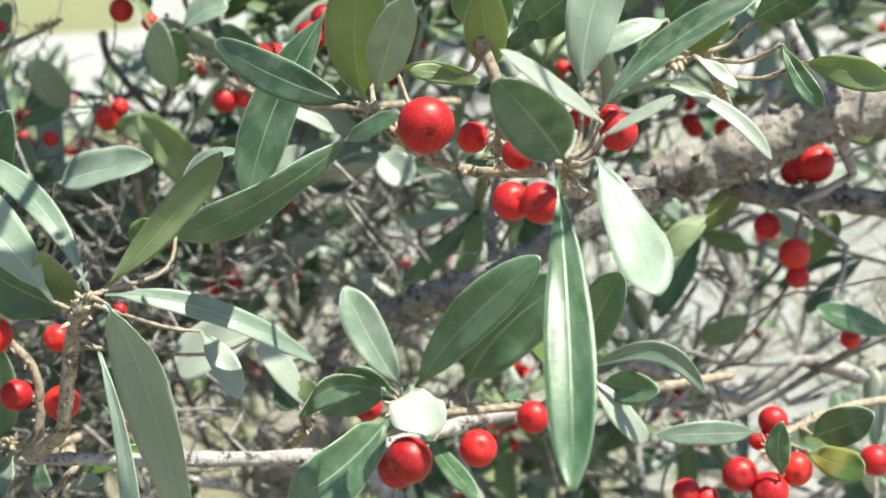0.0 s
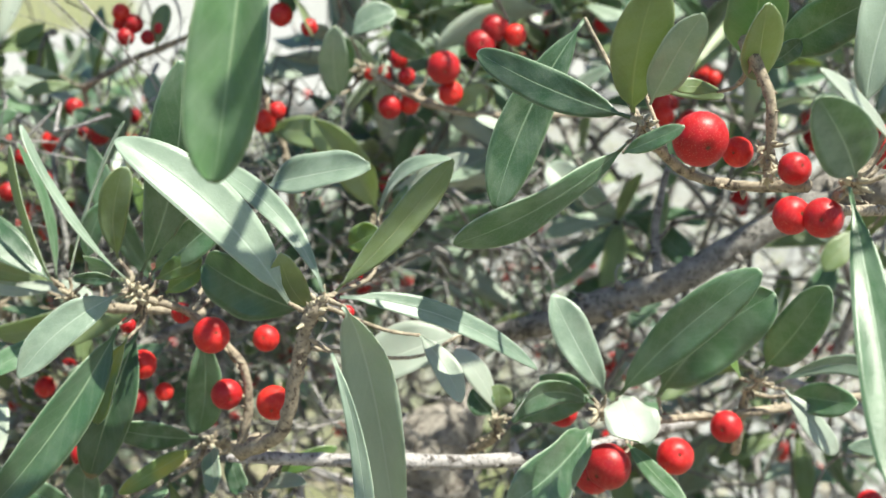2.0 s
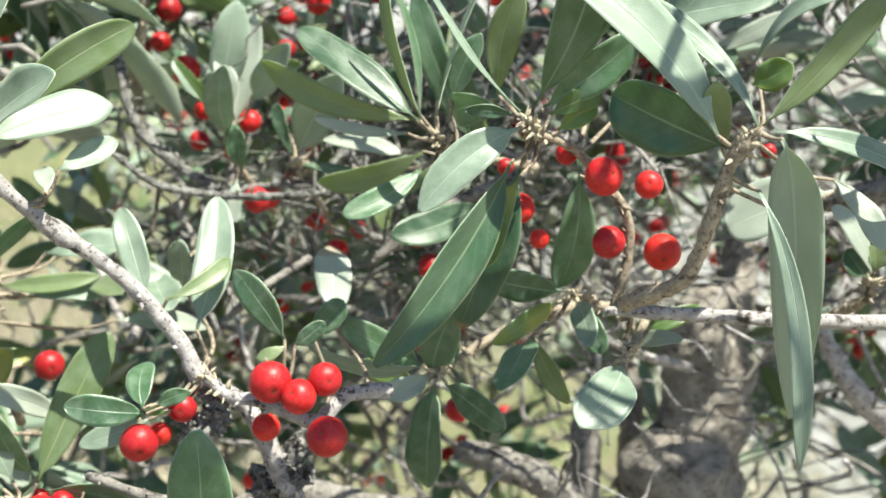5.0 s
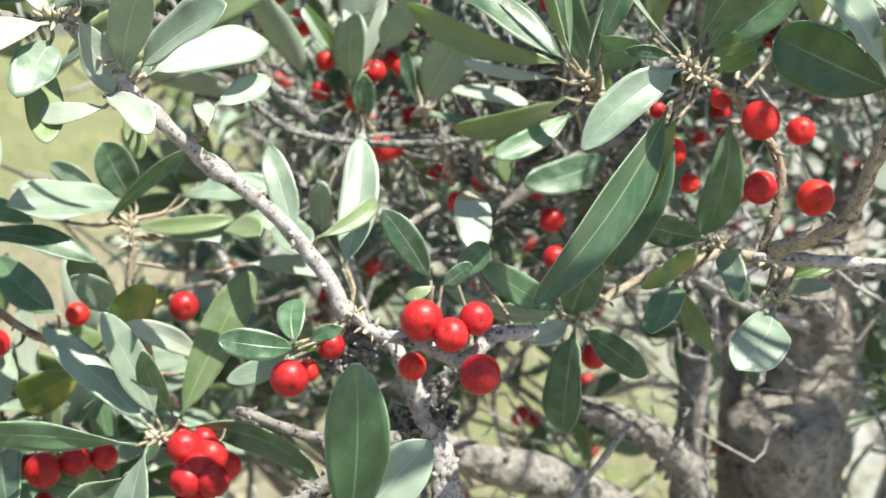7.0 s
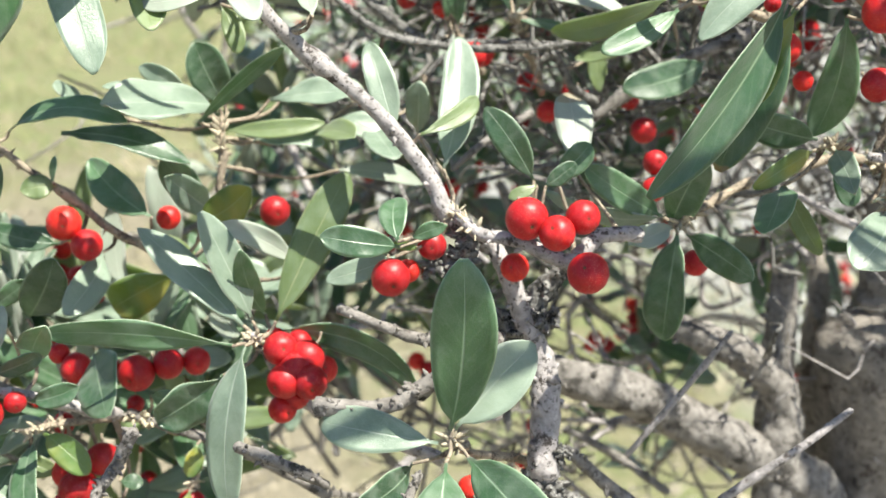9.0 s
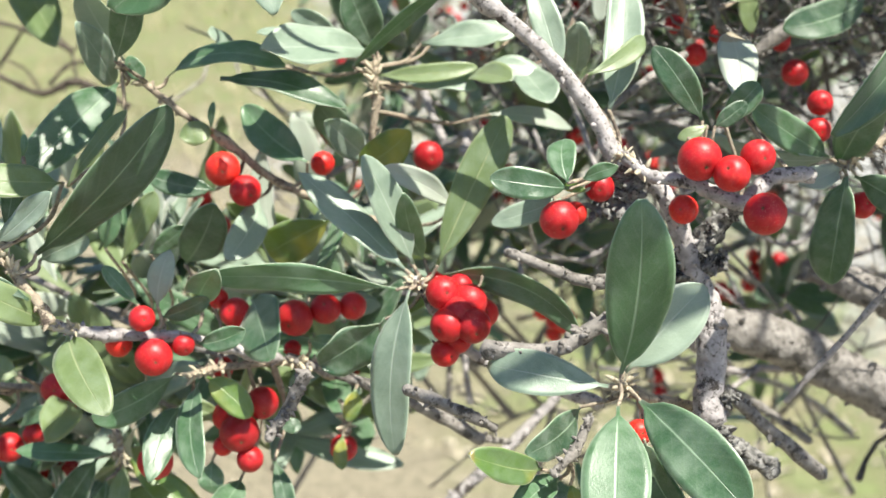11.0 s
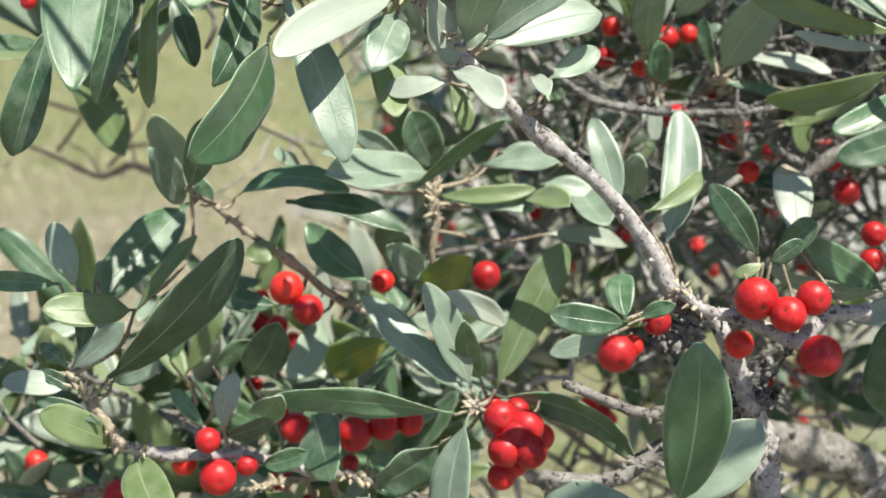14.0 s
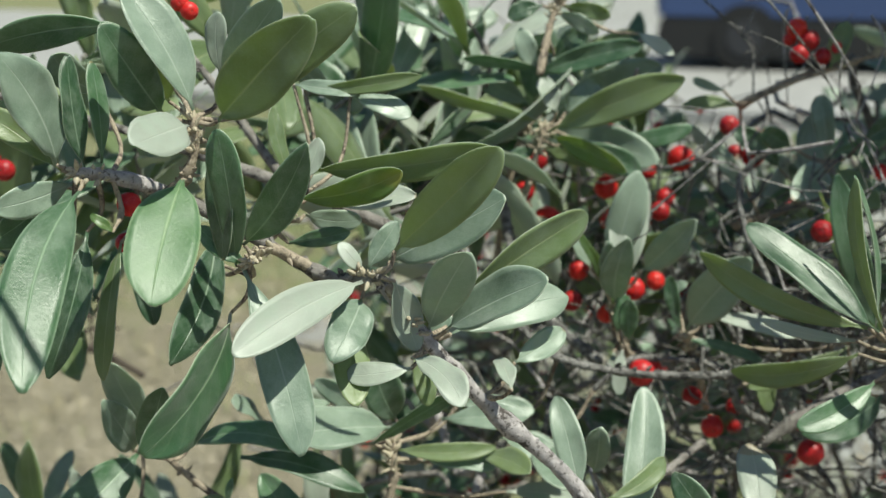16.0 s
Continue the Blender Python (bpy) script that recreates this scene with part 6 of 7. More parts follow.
spur(s, (-20.01, 17.44, 99.84), (-20.02, 17.98, 99.99))
leaf(s, (-18.58, 17.97, 99.30), (-18.96, 18.75, 99.56), 0.32, (0.13, -0.25, 0.96), 0.05, 'u')
spur(s, (-18.58, 17.97, 99.30), (-19.13, 18.36, 98.98))
leaf(s, (-18.69, 18.72, 99.49), (-18.12, 19.77, 99.76), 0.44, (0.63, -0.50, 0.60), 0.03, 's')
spur(s, (-18.69, 18.72, 99.49), (-19.14, 18.35, 98.99))
leaf(s, (-20.05, 18.59, 99.90), (-19.71, 18.73, 100.17), 0.26, (0.02, -0.89, 0.45), 0.07, 's')
spur(s, (-20.05, 18.59, 99.90), (-20.02, 17.98, 99.99))
leaf(s, (-20.49, 19.26, 99.29), (-20.14, 18.96, 98.54), 0.36, (0.23, -0.86, 0.45), 0.03, 'o')
spur(s, (-20.49, 19.26, 99.29), (-19.66, 18.15, 99.61))

s = shoot((-22.41, 16.96, 101.27), (-22.25, 17.45, 101.39), (-21.69, 17.92, 100.96))
leaf(s, (-23.58, 18.60, 100.77), (-23.96, 18.20, 99.77), 0.57, (0.50, -0.80, -0.30), 0.05, 'd')
spur(s, (-23.58, 18.60, 100.77), (-22.41, 16.96, 101.27))
leaf(s, (-25.35, 19.00, 100.92), (-24.84, 18.60, 99.65), 0.44, (0.50, -0.80, -0.30), 0.05, 'd')
spur(s, (-25.35, 19.00, 100.92), (-22.41, 16.96, 101.27))
leaf(s, (-22.71, 17.18, 101.15), (-22.75, 16.73, 103.29), 0.52, (0.17, -0.97, -0.20), 0.05, 'g')
spur(s, (-22.71, 17.18, 101.15), (-22.39, 17.04, 101.29))
leaf(s, (-22.50, 17.00, 101.54), (-21.19, 16.24, 103.20), 0.58, (-0.02, -0.92, -0.40), 0.07, 'g')
spur(s, (-22.50, 17.00, 101.54), (-22.39, 17.03, 101.28))
leaf(s, (-22.50, 16.96, 101.18), (-21.23, 15.90, 98.72), 0.70, (0.34, -0.67, 0.65), 0.06, 's', fold=0.12)
leaf(s, (-22.73, 16.99, 100.46), (-22.85, 14.54, 99.10), 0.98, (0.50, -0.85, -0.35), 0.07, 'd')
spur(s, (-22.73, 16.99, 100.46), (-22.41, 16.96, 101.27))
leaf(s, (-22.49, 17.13, 101.18), (-23.25, 17.04, 101.76), 0.32, (0.38, -0.85, 0.37), 0.03, 'g')
leaf(s, (-23.42, 18.00, 101.37), (-23.38, 16.30, 99.81), 0.70, (0.50, -0.85, -0.35), 0.03, 'g')
spur(s, (-23.42, 18.00, 101.37), (-23.31, 18.25, 101.56))
leaf(s, (-24.83, 17.84, 97.66), (-23.97, 17.14, 99.16), 0.53, (0.11, -0.87, -0.47), 0.03, 'g')
spur(s, (-24.83, 17.84, 97.66), (-25.37, 19.61, 96.95))

s = shoot((-22.35, 18.58, 101.88), (-22.61, 18.74, 101.46), (-23.10, 18.59, 100.89))
leaf(s, (-22.27, 18.62, 101.95), (-20.56, 18.78, 102.44), 0.54, (0.17, -0.94, -0.29), 0.05, 'y')
leaf(s, (-22.16, 18.85, 101.93), (-20.40, 19.07, 101.99), 0.53, (0.07, -0.74, 0.67), 0.03, 'u')
spur(s, (-22.16, 18.85, 101.93), (-22.35, 18.58, 101.88))
leaf(s, (-22.20, 19.05, 102.36), (-19.28, 19.55, 102.72), 0.58, (0.20, -0.94, -0.27), 0.03, 'o')
spur(s, (-22.20, 19.05, 102.36), (-22.35, 18.58, 101.88))
leaf(s, (-22.16, 18.72, 102.25), (-21.99, 18.96, 102.89), 0.31, (0.36, -0.90, 0.24), 0.03, 'u')
spur(s, (-22.16, 18.72, 102.25), (-22.35, 18.58, 101.88))
leaf(s, (-22.49, 18.80, 101.17), (-21.47, 18.94, 101.39), 0.31, (0.09, -0.98, 0.19), 0.07, 'g')
spur(s, (-22.49, 18.80, 101.17), (-22.69, 18.71, 101.37))
leaf(s, (-22.33, 19.15, 101.58), (-21.39, 19.26, 101.52), 0.39, (0.11, -0.99, 0.01), 0.03, 's')
spur(s, (-22.33, 19.15, 101.58), (-22.55, 18.70, 101.56))
leaf(s, (-22.46, 19.02, 102.07), (-22.88, 19.15, 103.33), 0.30, (0.74, -0.60, 0.31), 0.03, 'o')
spur(s, (-22.46, 19.02, 102.07), (-22.37, 18.59, 101.85))

s = shoot((-23.17, 16.79, 103.41), (-23.14, 16.80, 103.00), (-23.28, 16.77, 102.57), (-23.64, 16.93, 102.27))
leaf(s, (-23.07, 16.63, 103.55), (-24.10, 16.59, 105.21), 0.77, (0.72, -0.54, 0.43), 0.06, 's')
leaf(s, (-22.72, 16.68, 103.40), (-21.06, 15.97, 104.88), 0.90, (-0.07, -0.93, -0.37), 0.05, 'o')
spur(s, (-22.72, 16.68, 103.40), (-23.16, 16.79, 103.38))
leaf(s, (-22.42, 17.11, 103.57), (-20.67, 16.82, 105.05), 0.70, (0.02, -0.97, -0.22), 0.07, 'o')
spur(s, (-22.42, 17.11, 103.57), (-23.17, 16.79, 103.41))
leaf(s, (-22.95, 17.37, 103.86), (-21.75, 16.73, 105.17), 0.58, (0.01, -0.90, -0.44), 0.05, 's')
spur(s, (-22.95, 17.37, 103.86), (-23.17, 16.79, 103.41))
leaf(s, (-23.18, 16.66, 103.33), (-23.31, 15.12, 103.20), 0.71, (0.70, -0.11, 0.71), 0.07, 'u')
leaf(s, (-23.88, 17.24, 103.41), (-24.10, 16.02, 104.74), 0.69, (0.83, -0.48, -0.30), 0.05, 'g')
spur(s, (-23.88, 17.24, 103.41), (-23.17, 16.79, 103.41))
leaf(s, (-23.12, 16.29, 102.59), (-22.77, 14.52, 101.25), 0.98, (0.43, -0.49, 0.76), 0.03, 'f', peak=0.5, power=0.5, fold=0.12)
spur(s, (-23.12, 16.29, 102.59), (-23.27, 16.77, 102.61))
leaf(s, (-23.02, 17.18, 103.12), (-22.81, 17.01, 101.27), 0.46, (-0.13, -0.99, 0.08), 0.07, 'g')
spur(s, (-23.02, 17.18, 103.12), (-23.15, 16.80, 103.10))
leaf(s, (-23.91, 17.58, 103.55), (-23.83, 16.44, 104.63), 0.57, (0.60, -0.53, -0.60), 0.05, 'o')
spur(s, (-23.91, 17.58, 103.55), (-23.17, 16.79, 103.41))
leaf(s, (-23.14, 17.77, 103.98), (-23.13, 17.71, 104.91), 0.33, (0.28, -0.96, -0.06), 0.03, 'u')
spur(s, (-23.14, 17.77, 103.98), (-23.17, 16.79, 103.41))
leaf(s, (-22.65, 20.11, 103.52), (-20.69, 20.35, 103.80), 0.29, (0.12, -0.99, -0.00), 0.03, 'o')
spur(s, (-22.65, 20.11, 103.52), (-22.35, 18.58, 101.88))
leaf(s, (-21.90, 20.28, 103.44), (-20.88, 20.44, 103.12), 0.42, (0.30, -0.72, 0.62), 0.07, 's')
spur(s, (-21.90, 20.28, 103.44), (-22.35, 18.58, 101.88))
leaf(s, (-22.84, 20.09, 103.61), (-21.71, 20.29, 103.49), 0.32, (0.21, -0.76, 0.62), 0.07, 's')
spur(s, (-22.84, 20.09, 103.61), (-22.35, 18.58, 101.88))
berry(s, (-24.19, 18.98, 104.85), 0.15, (0.70, -0.72, 0.04))
berry(s, (-24.35, 18.97, 104.98), 0.15, (0.42, -0.91, 0.00))

s = shoot((-24.91, 16.48, 102.58), (-24.61, 16.86, 102.49), (-24.26, 17.42, 102.25), (-23.91, 18.05, 101.88), r=0.08, skin="pale")
leaf(s, (-25.90, 16.05, 100.81), (-26.42, 15.29, 98.86), 0.62, (0.54, -0.80, 0.27), 0.07, 'g')
spur(s, (-25.90, 16.05, 100.81), (-24.91, 16.48, 102.58))
leaf(s, (-24.75, 16.26, 102.35), (-24.00, 13.31, 100.25), 0.85, (0.49, -0.42, 0.77), 0.05, 'g', peak=0.52)
spur(s, (-24.75, 16.26, 102.35), (-24.91, 16.48, 102.58))
leaf(s, (-25.20, 16.44, 102.68), (-25.58, 15.56, 104.36), 0.85, (0.94, -0.34, 0.04), 0.05, 's')
spur(s, (-25.20, 16.44, 102.68), (-24.91, 16.48, 102.58))
leaf(s, (-24.90, 16.70, 102.59), (-25.06, 16.71, 104.27), 0.41, (0.91, -0.41, 0.09), 0.03, 'g')
leaf(s, (-24.71, 16.87, 102.66), (-24.97, 17.08, 104.15), 0.37, (0.92, -0.34, 0.21), 0.07, 'g')
leaf(s, (-24.90, 16.69, 101.64), (-25.15, 15.78, 99.58), 0.50, (0.50, -0.81, 0.30), 0.07, 'g')
spur(s, (-24.90, 16.69, 101.64), (-24.71, 16.74, 102.52))
leaf(s, (-24.49, 16.96, 101.44), (-24.57, 16.35, 99.41), 0.38, (-0.21, -0.93, 0.29), 0.07, 'o')
spur(s, (-24.49, 16.96, 101.44), (-24.36, 17.26, 102.31))
leaf(s, (-25.20, 16.89, 102.35), (-25.73, 15.59, 102.13), 0.51, (0.91, -0.39, 0.12), 0.03, 's')
spur(s, (-25.20, 16.89, 102.35), (-24.81, 16.61, 102.55))
leaf(s, (-25.17, 16.53, 102.58), (-26.30, 16.20, 103.47), 0.44, (0.40, -0.83, 0.38), 0.03, 'o')
spur(s, (-25.17, 16.53, 102.58), (-24.91, 16.48, 102.58))
leaf(s, (-25.32, 17.90, 103.64), (-25.38, 16.74, 104.29), 0.50, (0.77, -0.34, -0.54), 0.05, 's')
spur(s, (-25.32, 17.90, 103.64), (-24.58, 16.91, 102.47))
leaf(s, (-24.88, 17.83, 104.66), (-26.64, 17.10, 104.34), 0.57, (0.41, -0.83, -0.37), 0.03, 'g')
spur(s, (-24.88, 17.83, 104.66), (-23.17, 16.79, 103.41))
leaf(s, (-25.66, 17.16, 102.21), (-26.06, 15.89, 101.56), 0.58, (0.96, -0.29, -0.02), 0.03, 'g')
spur(s, (-25.66, 17.16, 102.21), (-24.84, 16.58, 102.56))
leaf(s, (-24.33, 16.43, 101.73), (-24.64, 16.35, 101.98), 0.16, (0.53, -0.72, 0.44), 0.07, 'y')
spur(s, (-24.33, 16.43, 101.73), (-24.58, 16.91, 102.47))
berry(s, (-24.41, 17.11, 102.01), 0.19, (-0.05, -0.88, -0.47))
berry(s, (-24.52, 17.15, 101.39), 0.16, (0.35, -0.94, -0.00))
berry(s, (-30.36, 22.00, 102.31), 0.25, (0.20, -0.95, 0.10))
berry(s, (-30.12, 22.00, 101.68), 0.28, (0.20, -0.95, 0.10))
berry(s, (-29.74, 22.00, 101.50), 0.22, (0.20, -0.95, 0.10))
berry(s, (-30.39, 22.00, 101.24), 0.20, (0.20, -0.95, 0.10))
berry(s, (-30.13, 22.00, 100.31), 0.17, (0.20, -0.95, 0.10))
berry(s, (-30.56, 22.00, 100.82), 0.18, (0.20, -0.95, 0.10))

s = shoot((-19.58, 26.39, 102.26), (-19.72, 26.23, 101.73), (-19.97, 26.38, 100.84), (-20.38, 26.66, 99.76))
leaf(s, (-19.63, 26.41, 102.37), (-22.11, 25.31, 103.05), 0.35, (0.19, -0.79, -0.58), 0.03, 'o')
leaf(s, (-19.46, 26.20, 102.20), (-16.72, 26.31, 103.39), 0.79, (0.07, -0.99, -0.07), 0.05, 'o')
leaf(s, (-19.37, 26.51, 102.55), (-19.72, 26.54, 103.28), 0.50, (0.60, -0.73, 0.32), 0.03, 'u')
spur(s, (-19.37, 26.51, 102.55), (-19.58, 26.39, 102.26))
leaf(s, (-19.47, 26.48, 102.07), (-17.82, 26.23, 101.40), 0.50, (-0.21, -0.96, -0.16), 0.03, 'y')
leaf(s, (-19.30, 26.58, 101.84), (-17.55, 26.75, 101.37), 0.57, (0.15, -0.97, 0.21), 0.07, 'g')
spur(s, (-19.30, 26.58, 101.84), (-19.65, 26.32, 102.01))
leaf(s, (-19.90, 26.98, 103.31), (-17.71, 27.20, 103.95), 0.53, (0.04, -0.98, 0.18), 0.03, 'g')
spur(s, (-19.90, 26.98, 103.31), (-19.71, 26.52, 103.65))
leaf(s, (-19.77, 26.94, 103.43), (-21.41, 26.50, 103.66), 0.31, (0.16, -0.85, -0.51), 0.03, 'g')
spur(s, (-19.77, 26.94, 103.43), (-19.70, 26.57, 103.72))
leaf(s, (-19.76, 26.45, 101.79), (-20.35, 26.03, 101.49), 0.39, (0.52, -0.84, 0.14), 0.05, 'g')
leaf(s, (-19.26, 26.96, 102.51), (-18.58, 27.19, 103.11), 0.59, (0.01, -0.94, 0.35), 0.03, 's')
spur(s, (-19.26, 26.96, 102.51), (-19.58, 26.39, 102.26))
leaf(s, (-17.85, 27.91, 104.17), (-17.08, 27.92, 103.73), 0.35, (0.31, -0.79, 0.52), 0.07, 'u')
spur(s, (-17.85, 27.91, 104.17), (-19.54, 27.31, 104.84))
leaf(s, (-18.10, 27.72, 101.84), (-16.60, 27.84, 102.20), 0.42, (0.03, -0.98, 0.19), 0.05, 'g')
spur(s, (-18.10, 27.72, 101.84), (-19.58, 26.39, 102.26))
leaf(s, (-19.91, 27.01, 103.45), (-20.29, 26.99, 104.28), 0.46, (0.22, -0.97, 0.07), 0.07, 's')
spur(s, (-19.91, 27.01, 103.45), (-19.70, 26.61, 103.76))
leaf(s, (-19.60, 27.36, 103.67), (-18.91, 27.51, 104.29), 0.46, (0.22, -0.97, -0.01), 0.07, 'g')
spur(s, (-19.60, 27.36, 103.67), (-19.68, 26.85, 104.07))

s = shoot((-19.52, 27.37, 104.94), (-19.67, 26.94, 104.18), (-19.72, 26.32, 103.39))
leaf(s, (-19.56, 27.29, 104.64), (-18.64, 27.33, 104.18), 0.35, (-0.03, -0.99, -0.16), 0.05, 's')
leaf(s, (-19.86, 27.24, 104.76), (-20.53, 26.89, 104.52), 0.41, (0.37, -0.89, 0.26), 0.03, 'g')
spur(s, (-19.86, 27.24, 104.76), (-19.57, 27.23, 104.70))
leaf(s, (-19.39, 27.36, 104.76), (-18.42, 27.45, 104.54), 0.35, (0.08, -0.99, -0.11), 0.05, 'o')

s = shoot((-13.64, 29.50, 101.35), (-13.89, 29.71, 100.72), (-14.48, 29.85, 100.14), (-15.60, 29.88, 99.66))
leaf(s, (-13.64, 29.51, 101.39), (-13.90, 29.73, 102.81), 0.52, (-0.30, -0.95, 0.09), 0.07, 's')
leaf(s, (-13.75, 29.45, 101.27), (-14.36, 27.70, 100.77), 0.74, (0.48, -0.39, 0.78), 0.07, 's')
leaf(s, (-13.53, 29.57, 101.54), (-12.26, 29.98, 101.99), 0.45, (0.31, -0.95, -0.00), 0.05, 'g')
leaf(s, (-13.44, 29.51, 101.17), (-12.59, 28.11, 100.63), 0.63, (-0.50, -0.56, 0.66), 0.03, 'o')
spur(s, (-13.44, 29.51, 101.17), (-13.67, 29.53, 101.27))
leaf(s, (-13.52, 29.34, 100.55), (-13.22, 29.06, 99.58), 0.48, (-0.01, -0.96, 0.28), 0.03, 's')
spur(s, (-13.52, 29.34, 100.55), (-13.86, 29.69, 100.80))
leaf(s, (-14.46, 29.37, 101.66), (-15.10, 29.15, 102.04), 0.49, (0.17, -0.95, -0.25), 0.07, 'g')
spur(s, (-14.46, 29.37, 101.66), (-13.64, 29.50, 101.35))
leaf(s, (-15.70, 29.68, 102.49), (-16.94, 29.11, 102.48), 0.32, (0.39, -0.86, 0.32), 0.05, 'o')
leaf(s, (-14.67, 29.50, 101.11), (-15.72, 29.11, 102.02), 0.49, (0.37, -0.93, 0.04), 0.07, 'g')
spur(s, (-14.67, 29.50, 101.11), (-14.06, 29.75, 100.56))
leaf(s, (-16.03, 29.26, 102.88), (-16.71, 28.96, 103.14), 0.22, (0.40, -0.91, -0.02), 0.07, 's')
spur(s, (-16.03, 29.26, 102.88), (-15.64, 29.69, 102.53))
leaf(s, (-15.40, 29.33, 100.71), (-16.21, 29.15, 101.74), 0.41, (0.23, -0.97, 0.01), 0.05, 's')
spur(s, (-15.40, 29.33, 100.71), (-15.04, 29.87, 99.90))
leaf(s, (-15.68, 29.28, 101.22), (-16.72, 28.98, 102.12), 0.29, (0.16, -0.98, -0.13), 0.03, 'u')
spur(s, (-15.68, 29.28, 101.22), (-15.64, 29.69, 102.53))
leaf(s, (-13.87, 27.25, 101.02), (-12.44, 26.68, 98.21), 0.45, (-0.01, -0.98, 0.20), 0.07, 'y')
spur(s, (-13.87, 27.25, 101.02), (-13.64, 29.50, 101.35))
leaf(s, (-13.30, 27.40, 101.03), (-12.62, 26.32, 98.66), 0.57, (0.07, -0.90, 0.43), 0.03, 'o')
spur(s, (-13.30, 27.40, 101.03), (-13.64, 29.50, 101.35))
berry(s, (-15.86, 29.53, 102.06), 0.23, (0.06, -0.99, 0.14))
berry(s, (-15.28, 29.61, 101.78), 0.23, (0.42, -0.89, -0.18))
berry(s, (-15.29, 29.52, 101.38), 0.26, (0.23, -0.95, 0.20))
berry(s, (-15.70, 29.64, 101.43), 0.18, (-0.26, -0.94, -0.20))

s = shoot((-12.40, 30.18, 103.87), (-13.59, 29.99, 103.41), (-14.43, 29.92, 103.13), (-15.64, 29.69, 102.53))
berry(s, (-14.51, 29.75, 104.28), 0.23, (-0.49, -0.71, -0.50))
berry(s, (-14.23, 29.76, 104.01), 0.24, (-0.11, -0.89, -0.43))
berry(s, (-14.42, 29.64, 103.71), 0.22, (0.33, -0.93, -0.19))
berry(s, (-13.63, 29.87, 103.86), 0.19, (-0.21, -0.97, 0.14))
berry(s, (-13.91, 29.76, 103.67), 0.19, (-0.35, -0.91, 0.23))
berry(s, (-14.64, 29.87, 104.02), 0.15, (0.14, -0.98, -0.16))
leaf(s, (-13.72, 29.75, 103.42), (-13.42, 29.96, 104.42), 0.48, (-0.04, -0.98, 0.22), 0.07, 'o')

s = shoot((-16.40, 25.16, 98.26), (-16.16, 25.50, 97.63), (-15.89, 25.94, 96.52))
leaf(s, (-16.47, 25.18, 98.40), (-16.75, 25.26, 99.48), 0.30, (0.02, -1.00, 0.08), 0.03, 'g')
leaf(s, (-16.35, 25.21, 98.40), (-15.16, 24.44, 100.16), 0.91, (-0.31, -0.93, -0.20), 0.03, 's')
leaf(s, (-15.92, 25.18, 98.71), (-14.18, 25.21, 98.40), 0.41, (0.14, -0.68, 0.72), 0.03, 'u')
spur(s, (-15.92, 25.18, 98.71), (-16.40, 25.16, 98.26))
leaf(s, (-16.34, 25.16, 98.20), (-14.80, 25.44, 97.77), 0.25, (0.28, -0.83, 0.47), 0.03, 'g')
leaf(s, (-16.68, 25.29, 99.10), (-16.41, 25.31, 99.35), 0.22, (-0.23, -0.92, 0.33), 0.05, 's')
spur(s, (-16.68, 25.29, 99.10), (-16.40, 25.16, 98.26))
leaf(s, (-13.18, 25.43, 98.22), (-15.11, 24.48, 97.52), 0.40, (0.38, -0.91, 0.19), 0.03, 'o')
spur(s, (-13.18, 25.43, 98.22), (-13.05, 25.61, 97.29))
leaf(s, (-12.52, 24.89, 97.45), (-14.04, 22.98, 97.24), 0.69, (0.64, -0.57, 0.52), 0.05, 'g')
spur(s, (-12.52, 24.89, 97.45), (-13.05, 25.61, 97.29))
leaf(s, (-12.62, 25.00, 98.63), (-13.68, 24.60, 101.80), 0.60, (0.00, -0.95, 0.30), 0.05, 'g')
spur(s, (-12.62, 25.00, 98.63), (-16.40, 25.16, 98.26))
leaf(s, (-14.68, 25.87, 97.65), (-14.62, 25.50, 96.67), 0.41, (0.22, -0.91, 0.36), 0.05, 'o')
spur(s, (-14.68, 25.87, 97.65), (-15.40, 25.32, 97.14))
berry(s, (-17.19, 24.79, 97.52), 0.28, (-0.25, -0.96, -0.09))
berry(s, (-16.19, 25.72, 96.81), 0.21, (-0.23, -0.90, -0.37))
berry(s, (-15.74, 25.69, 96.18), 0.24, (0.15, -0.97, -0.16))
berry(s, (-15.31, 26.09, 96.52), 0.19, (-0.44, -0.83, -0.33))
berry(s, (-14.03, 25.85, 96.42), 0.21, (0.31, -0.85, 0.42))
berry(s, (-13.71, 25.79, 95.79), 0.28, (-0.42, -0.84, 0.35))
berry(s, (-13.80, 26.31, 100.37), 0.23, (-0.02, -0.94, 0.34))

s = shoot((3.22, 22.41, 95.52), (3.75, 23.12, 95.66), (4.99, 24.10, 95.70), (6.47, 24.87, 95.60))
leaf(s, (3.08, 22.48, 95.88), (1.19, 21.84, 96.13), 0.46, (0.34, -0.93, 0.15), 0.07, 's')
spur(s, (3.08, 22.48, 95.88), (3.24, 22.44, 95.52))
leaf(s, (3.41, 21.95, 95.24), (3.41, 21.95, 96.30), 0.45, (-0.36, -0.93, -0.00), 0.05, 'f')
spur(s, (3.41, 21.95, 95.24), (3.22, 22.41, 95.52))
leaf(s, (3.97, 22.48, 95.47), (4.67, 21.15, 95.63), 0.61, (-0.76, -0.33, 0.56), 0.03, 'y')
spur(s, (3.97, 22.48, 95.47), (3.51, 22.80, 95.60))
leaf(s, (4.15, 23.04, 95.55), (4.97, 21.88, 96.38), 0.72, (-0.80, -0.60, -0.04), 0.07, 'g')
spur(s, (4.15, 23.04, 95.55), (3.95, 23.28, 95.67))
berry(s, (2.68, 22.26, 95.15), 0.33, (0.01, -0.97, 0.23))
